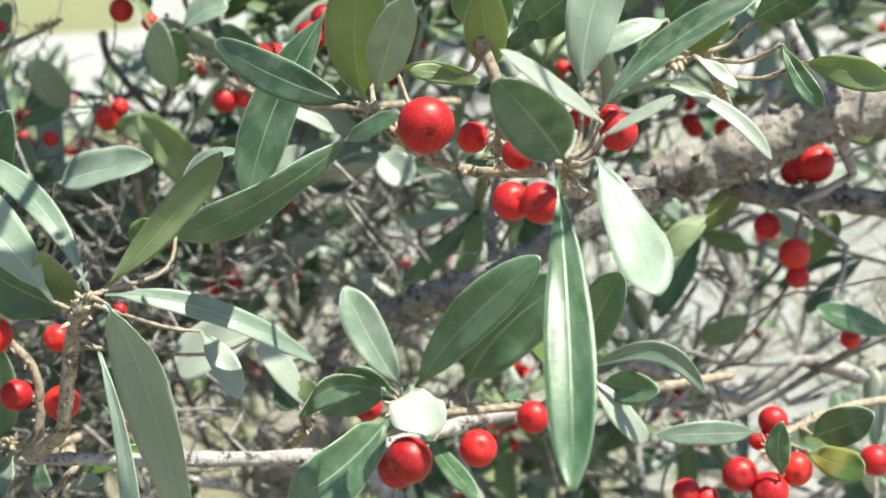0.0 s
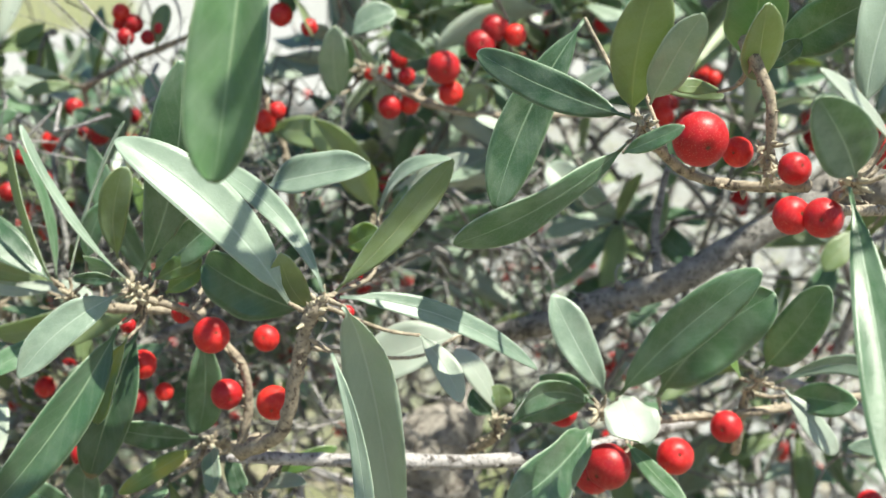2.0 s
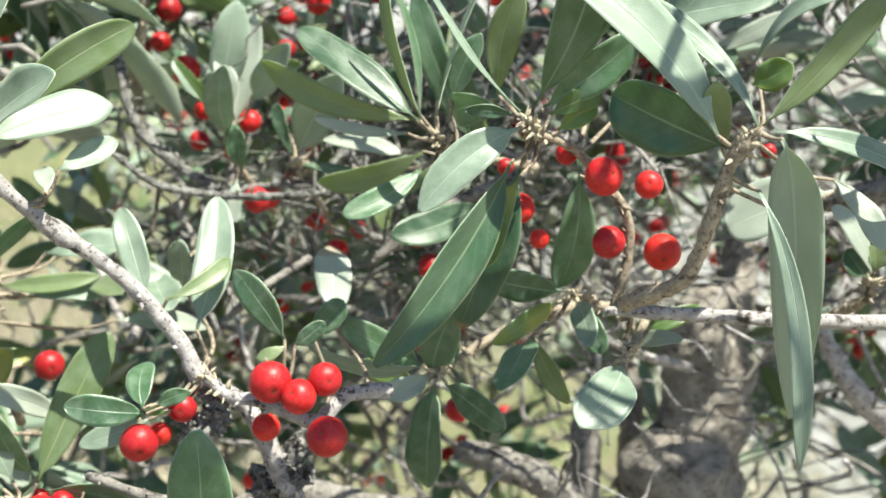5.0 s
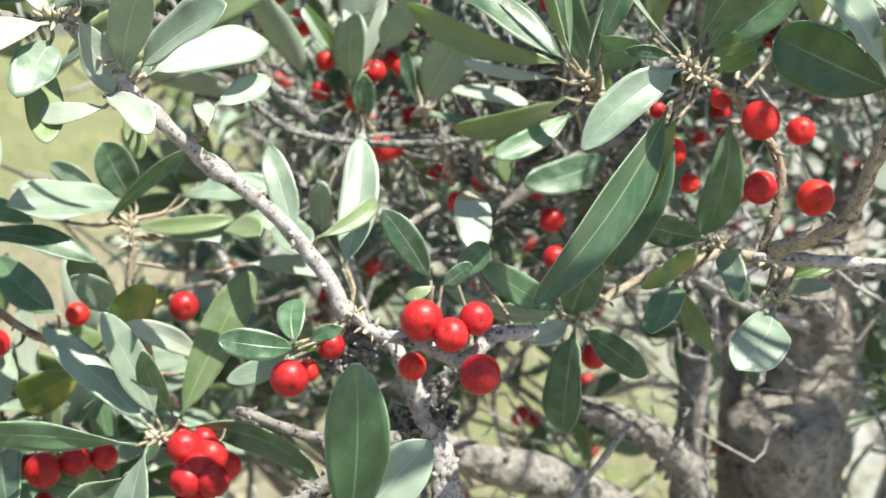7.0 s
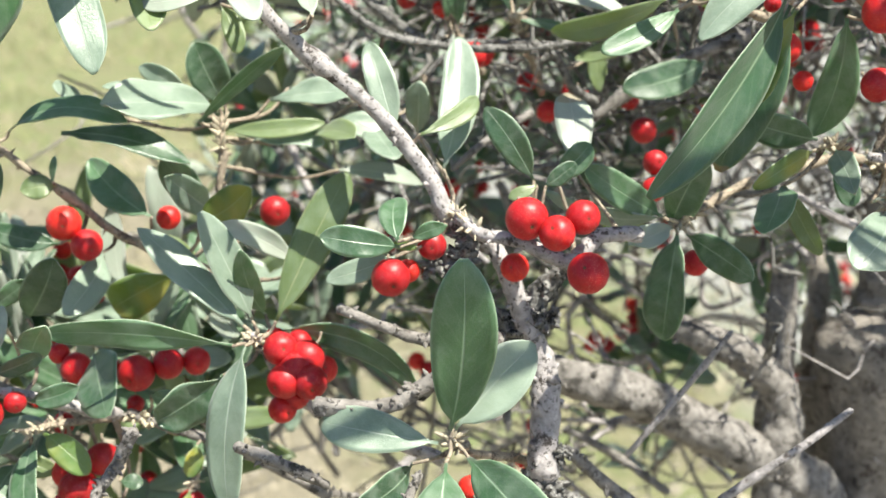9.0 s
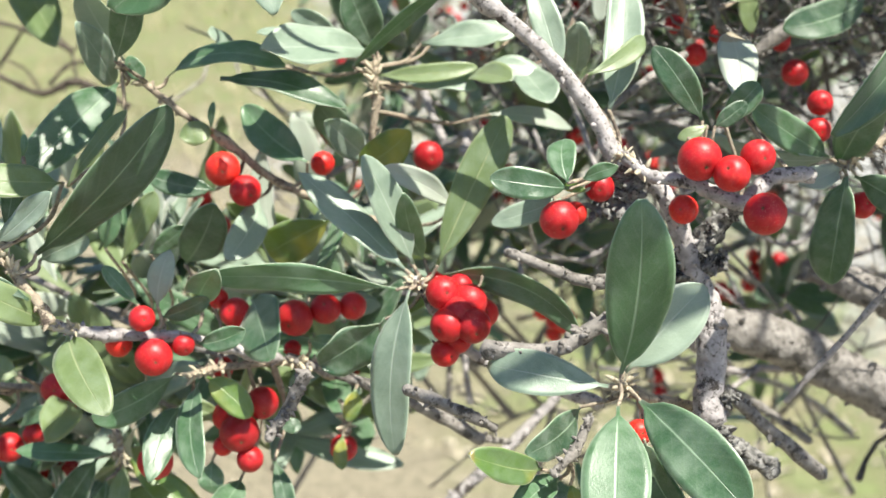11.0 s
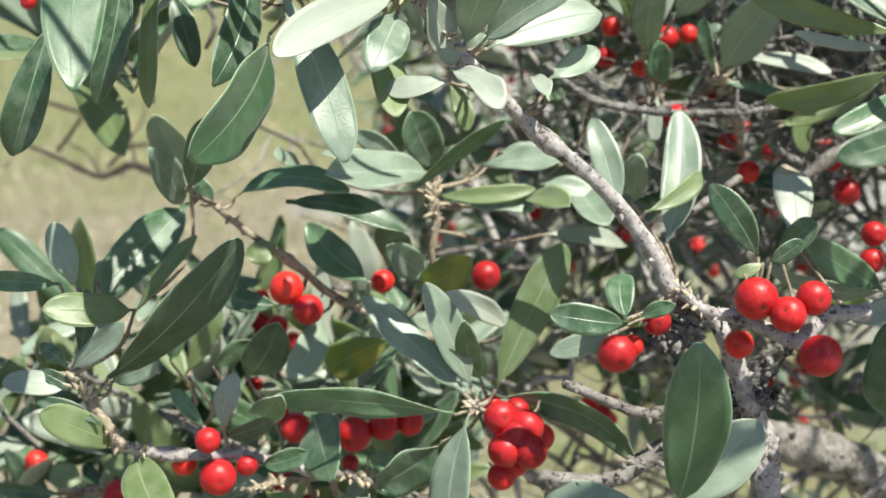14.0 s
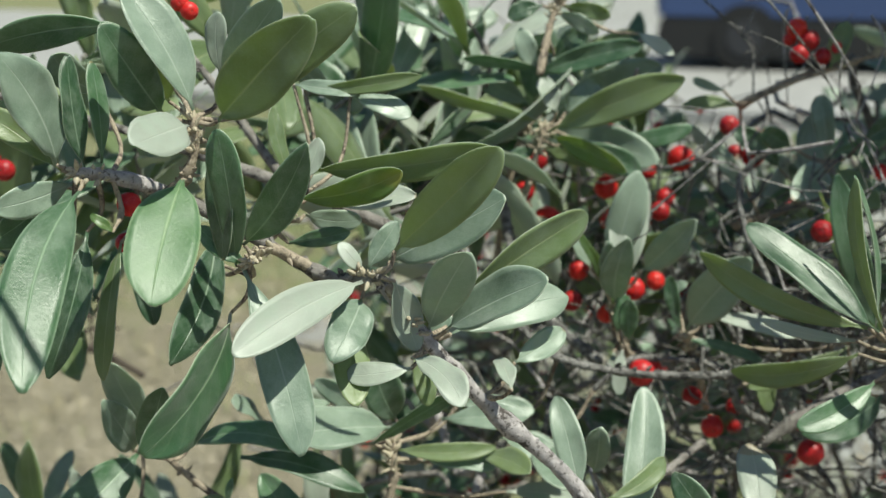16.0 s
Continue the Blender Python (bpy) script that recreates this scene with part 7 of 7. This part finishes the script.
berry(s, (3.20, 22.15, 94.87), 0.35, (-0.57, -0.69, 0.45))
berry(s, (3.70, 22.38, 95.18), 0.32, (-0.15, -0.98, -0.15))
berry(s, (3.39, 22.94, 95.92), 0.28, (-0.17, -0.91, -0.37))
berry(s, (1.71, 22.37, 94.77), 0.27, (0.27, -0.94, 0.22))
berry(s, (2.07, 22.37, 94.62), 0.25, (0.28, -0.95, -0.11))
berry(s, (3.11, 22.82, 95.58), 0.19, (-0.23, -0.97, -0.11))
berry(s, (5.29, 23.04, 95.02), 0.30, (0.37, -0.92, -0.13))

s = shoot((4.88, 27.66, 99.42), (4.64, 27.68, 98.29), (4.52, 27.73, 97.26))
leaf(s, (6.55, 27.08, 96.18), (4.95, 26.78, 96.94), 0.59, (0.31, -0.90, 0.29), 0.07, 'g')
spur(s, (6.55, 27.08, 96.18), (6.47, 24.87, 95.60))
leaf(s, (4.85, 28.21, 97.38), (5.61, 28.32, 98.62), 0.61, (-0.38, -0.87, 0.31), 0.05, 'o')
spur(s, (4.85, 28.21, 97.38), (4.53, 27.72, 97.39))
leaf(s, (3.67, 27.86, 96.48), (2.51, 27.56, 96.09), 0.60, (0.17, -0.96, 0.24), 0.05, 'o')
spur(s, (3.67, 27.86, 96.48), (4.52, 27.73, 97.26))
leaf(s, (5.51, 29.10, 100.78), (6.41, 27.67, 100.44), 0.71, (-0.75, -0.56, 0.34), 0.03, 'o')
spur(s, (5.51, 29.10, 100.78), (4.88, 27.66, 99.42))
leaf(s, (2.89, 28.31, 98.75), (1.83, 27.69, 98.04), 0.61, (0.05, -0.79, 0.62), 0.05, 'o')
spur(s, (2.89, 28.31, 98.75), (3.24, 28.00, 99.44))
berry(s, (5.05, 27.79, 99.88), 0.42, (-0.05, -0.94, 0.33))
berry(s, (4.64, 28.01, 99.68), 0.30, (-0.56, -0.81, -0.19))
berry(s, (4.52, 27.29, 98.02), 0.34, (0.12, -0.99, 0.08))
berry(s, (4.64, 27.58, 97.43), 0.26, (-0.54, -0.81, 0.20))
berry(s, (4.06, 27.98, 98.51), 0.30, (0.13, -0.99, -0.01))
berry(s, (5.64, 26.97, 96.15), 0.22, (-0.68, -0.69, 0.25))

s = shoot((-10.98, 29.10, 102.14), (-10.61, 29.16, 100.90), (-10.52, 29.09, 99.26))
leaf(s, (-10.89, 28.93, 101.36), (-8.75, 27.67, 101.16), 0.75, (-0.47, -0.84, 0.27), 0.07, 'o')
leaf(s, (-9.39, 29.25, 102.03), (-8.89, 28.25, 103.65), 0.75, (0.19, -0.81, -0.56), 0.03, 'g')
spur(s, (-9.39, 29.25, 102.03), (-10.82, 29.13, 101.60))
leaf(s, (-11.92, 28.95, 101.95), (-12.07, 27.80, 103.25), 0.76, (0.44, -0.70, -0.57), 0.05, 's')
spur(s, (-11.92, 28.95, 101.95), (-10.98, 29.10, 102.14))
leaf(s, (-12.99, 28.82, 101.89), (-11.95, 28.87, 102.49), 0.51, (-0.01, -0.99, 0.10), 0.03, 'g')
spur(s, (-12.99, 28.82, 101.89), (-13.64, 29.50, 101.35))
berry(s, (-11.01, 28.98, 101.62), 0.29, (0.75, -0.64, -0.18))
berry(s, (-10.70, 29.07, 101.86), 0.21, (0.64, -0.74, 0.20))
berry(s, (-10.56, 29.61, 104.08), 0.29, (-0.06, -1.00, 0.02))
berry(s, (-9.90, 29.61, 103.75), 0.21, (0.57, -0.79, -0.22))
berry(s, (-12.52, 29.12, 101.21), 0.19, (0.38, -0.88, 0.29))


# ---- the shrub's inner thicket, too dense to count ----
def thicket(name, count, box, seed, leaves=6, fruit=0.5, scale=1.0, free=False, hubs=()):
    rng = random.Random(seed)
    groups = {"g": [], "o": [], "u": [], "s": []}
    twigs, reds = [], []
    made = 0
    while made < count:
        c = Vector([rng.uniform(*r) for r in box])
        if not free and not room(c, rng):
            continue
        made += 1
        grow = Vector((rng.uniform(-0.8, 0.8), rng.uniform(-0.9, 0.4), rng.uniform(-0.1, 1))).normalized()
        back = c - grow * rng.uniform(1, 1.8) + Vector((0.3, 0.3, -0.3)) if free else c - grow * rng.uniform(3, 7) + Vector((rng.uniform(-1, 1), 1, -1.5))
        if hubs:
            hub = min((Vector(h) for h in hubs), key=lambda h: (h - c).length)
            twigs.append(tube([back, (back + hub) / 2 + Vector((rng.uniform(-1, 1), rng.uniform(-1, 1), rng.uniform(0, 1.5))), hub], [0.05, 0.08, 0.12], 5, 0.3, 4, c.x))
        twigs.append(tube([c, (c + back) / 2 + Vector((rng.uniform(-.6, .6), 0, rng.uniform(-.6, .6))), back], [0.05, 0.07, 0.06 if free else 0.11], 5, 0.3, 3, c.x))
        turn = rng.uniform(0, 6.28)
        u = grow.orthogonal().normalized()
        w = grow.cross(u)
        for i in range(rng.randint(leaves - 2, leaves + 1)):
            g = turn + i * 2.4
            d = (u * math.cos(g) + w * math.sin(g)) * rng.uniform(0.6, 1) + grow * rng.uniform(0.1, 0.9)
            d.normalize()
            long = rng.uniform(2.0, 3.8) * scale
            up = (grow + Vector((0, -0.3, 0.5)) + Vector([rng.uniform(-.5, .5) for _ in range(3)]))
            kind = rng.choice("ggggsssooou")
            v, f, slots, uvs = leaf_mesh(d * long, long * rng.uniform(0.2, 0.3), up, rng.uniform(-0.02, 0.09), kind, rng, 7, 2)
            foot = c - grow * rng.uniform(0, 1.2)
            groups[kind].append(([q + foot for q in v], f, slots, uvs))
        if rng.random() < fruit:
            hub = c - grow * rng.uniform(0.8, 2.5)
            for i in range(rng.randint(1, 6)):
                reds.append((hub + Vector([rng.uniform(-0.6, 0.6) for _ in range(3)]), rng.uniform(0.22, 0.30)))
    for kind, items in groups.items():
        v, f = joined([(a, b) for a, b, _, _ in items])
        slots = [k for it in items for k in it[2]]
        uvs = [k for it in items for k in it[3]]
        ob = new(name + "_leaf_mass", mesh_of(name, [q / 100 - shrub.location for q in v], f, [*TOPS[kind], RIM], slots, uvs))
        ob.parent = shrub
        tagged(ob, "", "", "", "stuff")
    v, f = joined(twigs)
    ob = new(name + "_twig_mass", mesh_of(name, [q / 100 - shrub.location for q in v], f, [BARKS["bark"]]))
    ob.parent = shrub
    tagged(ob, "", "", "", "stuff")
    balls = []
    for at, r in reds:
        v, f = [], []
        for i in range(7):
            a = math.pi * i / 6
            for k in range(9):
                g = 2 * math.pi * k / 9
                v.append(at + Vector((math.sin(a) * math.cos(g), math.sin(a) * math.sin(g), math.cos(a))) * r)
        for i in range(6):
            for k in range(9):
                f.append((i * 9 + k, (i + 1) * 9 + k, (i + 1) * 9 + (k + 1) % 9, i * 9 + (k + 1) % 9))
        balls.append((v, f))
    if balls:
        v, f = joined(balls)
        ob = new(name + "_berry_mass", mesh_of(name, [q / 100 - shrub.location for q in v], f, [BERRY]))
        ob.parent = shrub
        tagged(ob, "", "", "", "stuff")


def room(c, rng):
    """Where the shrub has foliage behind its near shoots: its outline falls away to one side and at the top."""
    if c.x < -21.5 - 0.36 * (c.y - 20) + rng.uniform(-1.5, 1.5):
        return False
    if c.z > 103.0 - 0.08 * (c.y - 30) + rng.uniform(-2.5, 1.5):
        return False
    if -18.5 < c.x < -11.5 and 100.2 - 0.05 * (c.y - 30) < c.z:
        return False
    if c.x < -20.5 and c.y < 44 and c.z > 92.5 - 0.1 * (c.y - 30):
        return rng.random() < 0.2
    if c.z < 95 and c.y < 46 and c.x > -18:
        return rng.random() < 0.2
    if -19 < c.x < -10 and c.y < 34 and 94.5 < c.z < 99.6:
        return rng.random() < 0.4
    if c.x > -8 and c.z < 101:
        return rng.random() < 0.16
    return c.z > 86 or rng.random() < 0.2


def tangle(name, count, box, seed, bark, girth=1.0, near=24.5, side=-60):
    rng = random.Random(seed)
    items = []
    while len(items) < count:
        c = Vector([rng.uniform(*r) for r in box])
        if c.x < -21 - 0.36 * (c.y - 20) or c.z > 101:
            continue
        d = Vector((rng.uniform(-1, 1), rng.uniform(-0.7, 0.5), rng.uniform(-0.5, 1))).normalized() * rng.uniform(3, 11) * girth
        mid = c + d * 0.5 + Vector([rng.uniform(-0.9, 0.9) for _ in range(3)])
        r = rng.choice((0.03, 0.04, 0.04, 0.05, 0.06, 0.08, 0.12)) * girth
        if min(c.y, (c + d).y) < near or (c + d).x < side:
            continue
        jog = [Vector([rng.gauss(0, 0.055) * d.length for _ in range(3)]) for _ in range(4)]
        items.append(tube([c, c + d * 0.18 + jog[0], c + d * 0.34 + jog[1], mid, c + d * 0.7 + jog[2], c + d * 0.86 + jog[3], c + d], [r * 0.5, r * 0.65, r * 0.75, r * 0.85, r * 0.95, r, r * 1.1], 6, 0.5, 2, c.x, 0.5))
        if rng.random() < 0.6:
            e = mid + Vector((rng.uniform(-1, 1), rng.uniform(-0.6, 0.4), rng.uniform(-0.3, 1))) * 2.2
            items.append(tube([mid, (mid + e) / 2 + Vector((0.2, 0, 0.1)), e], [r * 0.8, r * 0.6, r * 0.4], 5, 0.3, 3, c.x))
    v, f = joined(items)
    ob = new(name, mesh_of(name, [q / 100 - shrub.location for q in v], f, [BARKS[bark]]))
    ob.parent = shrub
    tagged(ob, "", "", "", "stuff")


# twig anchors for the unseen thickets added overhead to cast shade
SHADE_HUBS = ((9, 28, 110), (2, 21, 111.5), (-4, 16, 112), (-12, 12, 112.8), (-20, 12.2, 111.6), (12, 50, 114), (0, 46, 115), (-10, 40, 114))
thicket("inner_thicket", 155, ((-34, 10), (31, 40), (84, 105)), 3, fruit=0.22, scale=0.75)
thicket("far_thicket", 280, ((-44, 22), (38, 72), (76, 104)), 5, fruit=0.34, scale=0.72)
thicket("upper_side_thicket", 46, ((-11.5, 14), (31, 46), (99.3, 107)), 23, fruit=0.15, free=True)
thicket("side_foliage", 24, ((-32, -21), (23.5, 29.5), (99, 105)), 21, fruit=0.0, free=True)
thicket("low_side_foliage", 20, ((-37, -28), (19.5, 27), (87, 94.5)), 22, fruit=0.1, scale=0.75, free=True)
# next three: unseen thickets added above the view only to shade the shoots
thicket("crown_thicket", 60, ((-6, 18), (22, 54), (108, 121)), 41, fruit=0.2, free=True, hubs=SHADE_HUBS)
thicket("back_crown_thicket", 26, ((-15, -8), (28, 42), (106.8, 112)), 47, fruit=0.1, free=True, hubs=SHADE_HUBS)
thicket("overhanging_thicket", 8, ((-2.5, 4), (9.5, 12.5), (109, 114)), 42, fruit=0.0, free=True, hubs=SHADE_HUBS)
thicket("top_side_thicket", 12, ((-25, -19.5), (31, 37), (100.5, 104.5)), 43, fruit=0.1, scale=0.75, free=True)
thicket("high_side_thicket", 22, ((-27, -20.5), (29.5, 33), (100.6, 103.2)), 49, fruit=0.15, scale=0.8, free=True)
thicket("left_thicket", 44, ((-31.5, -22.5), (20.5, 26), (87.5, 92.8)), 44, fruit=0.3, scale=0.8, free=True)
thicket("top_front_thicket", 12, ((-9.5, -2.5), (32, 37), (102.6, 105)), 46, fruit=0.2, scale=0.8, free=True)
thicket("low_thicket", 12, ((-6, 2), (33, 40), (88, 93)), 51, fruit=0.1, scale=0.75, free=True)
tangle("gnarled_twig_knot", 170, ((-19, -10), (25, 32), (94.5, 99.6)), 13, "gnarl", 0.5)
tangle("grey_twig_tangle", 230, ((-30, 8), (26, 46), (82, 101)), 8, "bark")
tangle("pale_twig_tangle", 210, ((-32, 10), (27, 56), (80, 101)), 9, "pale")
tangle("grey_limb_tangle", 150, ((-11, 10), (29, 50), (84, 101)), 14, "pale", 1.3, 28, -12)
tangle("thin_twig_tangle", 150, ((-19, -4), (24, 38), (88, 101)), 10, "pale", 0.5)
tangle("dark_twig_tangle", 190, ((-20, -4), (23.5, 36), (90, 101)), 12, "gnarl", 0.55)

# ---- ground ----
def ground_material():
    m, n, l, p = material("dry_grass_ground")
    a = noise_node(n, l, 9, 8, 0.7)
    b = noise_node(n, l, 1.1, 5, 0.6)
    c = noise_node(n, l, 70, 5, 0.7)
    straw = ramp(n, l, c.outputs[0], [(0.3, (0.12, 0.11, 0.055)), (0.7, (0.28, 0.26, 0.145))]).outputs[0]
    green = ramp(n, l, a.outputs[0], [(0.3, (0.08, 0.11, 0.03)), (0.7, (0.19, 0.23, 0.085))]).outputs[0]
    soil = ramp(n, l, c.outputs[0], [(0.32, (0.10, 0.085, 0.052)), (0.72, (0.38, 0.335, 0.235))]).outputs[0]
    col = mixed(n, l, "MIX", ramp(n, l, a.outputs[0], [(0.42, (0, 0, 0)), (0.62, (1, 1, 1))]).outputs[0], straw, green)
    co = n.new("ShaderNodeTexCoord")
    sep = n.new("ShaderNodeSeparateXYZ")
    l.new(co.outputs["Object"], sep.inputs[0])
    edge = maths(n, l, "ADD", maths(n, l, "MULTIPLY", maths(n, l, "MAXIMUM", maths(n, l, "ADD", sep.outputs[0], 1.2), -0.25), -0.45), maths(n, l, "ADD", maths(n, l, "MULTIPLY", sep.outputs[1], -0.28), maths(n, l, "MULTIPLY", b.outputs[0], 1.2)))
    col = mixed(n, l, "MIX", ramp(n, l, maths(n, l, "ADD", edge, 0.88), [(0.5, (0, 0, 0)), (0.72, (1, 1, 1))]).outputs[0], col, soil)
    d = noise_node(n, l, 21, 4, 0.6)
    pale = ramp(n, l, d.outputs[0], [(0.36, (0.14, 0.138, 0.128)), (0.54, (0.37, 0.367, 0.353))]).outputs[0]
    beside = maths(n, l, "ADD", maths(n, l, "ADD", sep.outputs[0], maths(n, l, "MULTIPLY", sep.outputs[1], 0.34)), maths(n, l, "ADD", maths(n, l, "MULTIPLY", a.outputs[0], 0.5), maths(n, l, "MULTIPLY", maths(n, l, "SUBTRACT", b.outputs[0], 0.5), 2.2)))
    beyond = n.new("ShaderNodeMapRange")
    l.new(maths(n, l, "ADD", maths(n, l, "ADD", sep.outputs[1], b.outputs[0]), maths(n, l, "MULTIPLY", maths(n, l, "MAXIMUM", maths(n, l, "ADD", sep.outputs[0], 0.2), 0.0), 2.5)), beyond.inputs[0])
    beyond.inputs[1].default_value, beyond.inputs[2].default_value = 3.0, 4.0
    share = maths(n, l, "MULTIPLY", ramp(n, l, beside, [(0.10, (0, 0, 0)), (0.36, (0.95, 0.95, 0.95))]).outputs[0], beyond.outputs[0])
    col = mixed(n, l, "MIX", share, col, pale)
    l.new(col, p.inputs["Base Color"])
    p.inputs["Roughness"].default_value = 0.95
    bump = n.new("ShaderNodeBump")
    bump.inputs["Strength"].default_value, bump.inputs["Distance"].default_value = 0.7, 0.02
    l.new(c.outputs[0], bump.inputs["Height"])
    l.new(bump.outputs[0], p.inputs["Normal"])
    return m


ground = new("ground", mesh_of("ground", [(-400, -400, 0), (400, -400, 0), (400, 900, 0), (-400, 900, 0)], [(0, 1, 2, 3)], [ground_material()]))
tagged(ground, "sunlit ground of dry grass and bare soil", "ground", "", "structure")


def slab(name, x0, x1, y0, y1, z0, z1, mat):
    v = [(x, y, z) for z in (z0, z1) for y in (y0, y1) for x in (x0, x1)]
    f = [(0, 2, 3, 1), (4, 5, 7, 6), (0, 1, 5, 4), (2, 6, 7, 3), (0, 4, 6, 2), (1, 3, 7, 5)]
    ob = new(name, mesh_of(name, v, f, [mat]))
    ob.data.polygons.foreach_set("use_smooth", np.zeros(6, dtype=bool))
    return ob


PAVING = plain_rough("pale_paving", (0.24, 0.236, 0.226), (0.35, 0.345, 0.33), 6, 0.9, 0.002)
road = slab("road", -60, 60, 8.7, 22, -0.1, 0.02, PAVING)
tagged(road, "pale sunlit paved road", "road", "", "structure")
kerb = slab("kerb", -60, 60, 8.5, 8.7, -0.1, 0.10, PAVING)
tagged(kerb, "pale concrete kerb along the road", "kerb", "", "structure")

# ---- parked car across the road ----
def paint(name, col, rough, metal=0.0):
    m, n, l, p = material(name)
    a = noise_node(n, l, 40, 3)
    l.new(mixed(n, l, "MULTIPLY", maths(n, l, "MULTIPLY", a.outputs[0], 0.25), col, (0.6, 0.6, 0.6)), p.inputs["Base Color"])
    p.inputs["Roughness"].default_value, p.inputs["Metallic"].default_value = rough, metal
    return m


def car(at):
    top = tagged(new("car"), "dark blue parked car on the pale road", "car")
    top.location = at
    blue, dark, black, metal = paint("blue_car_paint", (0.05, 0.08, 0.19), 0.3), paint("car_glass", (0.02, 0.025, 0.03), 0.08), paint("tyre_rubber", (0.02, 0.02, 0.02), 0.8), paint("wheel_metal", (0.06, 0.06, 0.065), 0.45, 0.5)

    def loft(name, outline, half, taper, mat, parent, bevel=0.06):
        bm = bmesh.new()
        for s in (-1, 1):
            ring = [bm.verts.new((x, s * (half - taper * max(0, z - 0.8)), z)) for x, z in outline]
            bm.faces.new(ring if s < 0 else ring[::-1])
        vs = list(bm.verts)
        k = len(outline)
        for i in range(k):
            bm.faces.new((vs[i], vs[k + i], vs[k + (i + 1) % k], vs[(i + 1) % k]))
        bmesh.ops.recalc_face_normals(bm, faces=bm.faces)
        bmesh.ops.bevel(bm, geom=list(bm.edges), offset=bevel, segments=2, affect="EDGES")
        me = bpy.data.meshes.new(name)
        bm.to_mesh(me)
        bm.free()
        me.materials.append(mat)
        ob = new(name, me)
        ob.parent = parent
        return ob

    loft("body", [(-2.15, 0.46), (2.15, 0.46), (2.2, 0.64), (2.02, 0.88), (1.1, 0.97), (-1.75, 1.0), (-2.12, 0.9), (-2.2, 0.6)], 0.88, 0.2, blue, top)
    # black box: dark lower body, and the shadow under the car as a solid
    loft("sill_and_under_shade", [(-2.1, 0.12), (2.1, 0.12), (2.16, 0.3), (2.14, 0.50), (-2.14, 0.50), (-2.16, 0.3)], 0.9, 0.0, black, top, 0.02)
    loft("cabin", [(-1.7, 0.94), (1.05, 0.92), (0.35, 1.42), (-0.9, 1.46), (-1.45, 1.2)], 0.78, 0.32, blue, top)
    loft("side_window", [(-1.45, 1.0), (-0.35, 1.0), (-0.35, 1.36), (-0.85, 1.38), (-1.25, 1.2)], 0.792, 0.32, dark, top, 0.01)
    loft("side_window", [(-0.27, 1.0), (0.85, 1.0), (0.32, 1.34), (-0.27, 1.36)], 0.792, 0.32, dark, top, 0.01)
    for x in (-1.32, 1.32):
        for y in (-0.82, 0.82):
            bm = bmesh.new()
            bmesh.ops.create_cone(bm, cap_ends=True, segments=28, radius1=0.32, radius2=0.32, depth=0.2, matrix=pose(x, y, 0.32, 90))
            bmesh.ops.bevel(bm, geom=[e for e in bm.edges if e.calc_length() < 0.1], offset=0.03, segments=2, affect="EDGES")
            me = bpy.data.meshes.new("wheel")
            bm.to_mesh(me)
            bm.free()
            me.materials.append(black)
            wheel = new("wheel", me)
            wheel.parent = top
            bm = bmesh.new()
            bmesh.ops.create_cone(bm, cap_ends=True, segments=24, radius1=0.2, radius2=0.17, depth=0.22, matrix=pose(x, y, 0.32, 90))
            me = bpy.data.meshes.new("rim")
            bm.to_mesh(me)
            bm.free()
            me.materials.append(metal)
            ob = new("rim", me)
            ob.parent = wheel


car((0.95, 13.7, 0.02))

# ---- grass and litter on the ground ----
def scatter(name, label, count, box, seed, tall, wide, lean, mat):
    rng = random.Random(seed)
    v, f = [], []
    for _ in range(count):
        x, y = rng.uniform(*box[0]), rng.uniform(*box[1])
        inset = min((x - box[0][0], box[0][1] - x, y - box[1][0], box[1][1] - y))
        if inset < rng.random() * 0.9 or noise.noise(Vector((x * 1.7, y * 1.7, seed))) < -0.12:
            continue
        a, h, w = rng.uniform(0, 6.28), rng.uniform(*tall), rng.uniform(*wide)
        d = Vector((math.cos(a), math.sin(a), 0))
        e = Vector((-d.y, d.x, 0)) * w
        tip = Vector((x, y, 0)) + d * h * rng.uniform(*lean) + Vector((0, 0, h))
        mid = Vector((x, y, 0)) + d * h * 0.2 + Vector((0, 0, h * 0.6))
        k = len(v)
        v += [Vector((x, y, -0.002)) - e, Vector((x, y, -0.002)) + e, mid + e * 0.8, mid - e * 0.8, tip]
        f += [(k, k + 1, k + 2, k + 3), (k + 3, k + 2, k + 4)]
    ob = new(name, mesh_of(name, v, f, [mat]))
    return tagged(ob, label, "grass", "", "stuff")


STRAW = plain_rough("dry_straw", (0.28, 0.24, 0.13), (0.50, 0.44, 0.27), 3, 0.9, 0.0005)
BLADE = plain_rough("green_grass_blade", (0.12, 0.16, 0.045), (0.26, 0.30, 0.10), 3, 0.8, 0.0005)
LITTER = plain_rough("dead_leaf_litter", (0.20, 0.165, 0.11), (0.52, 0.465, 0.36), 45, 0.9, 0.0005)
scatter("dry_grass", "short dry straw-coloured grass on the soil", 26000, ((-6.5, 2.0), (1.6, 8.5)), 31, (0.015, 0.06), (0.001, 0.0022), (0.4, 1.6), STRAW)
scatter("green_grass", "sparse short green grass blades", 21000, ((-6.5, 2.0), (1.7, 8.5)), 32, (0.015, 0.06), (0.001, 0.0022), (0.3, 1.2), BLADE)
scatter("leaf_litter", "dead curled leaves and bark litter on bare soil", 20000, ((-4.2, 2.4), (0.1, 4.4)), 33, (0.004, 0.012), (0.003, 0.011), (1.5, 4.5), LITTER)
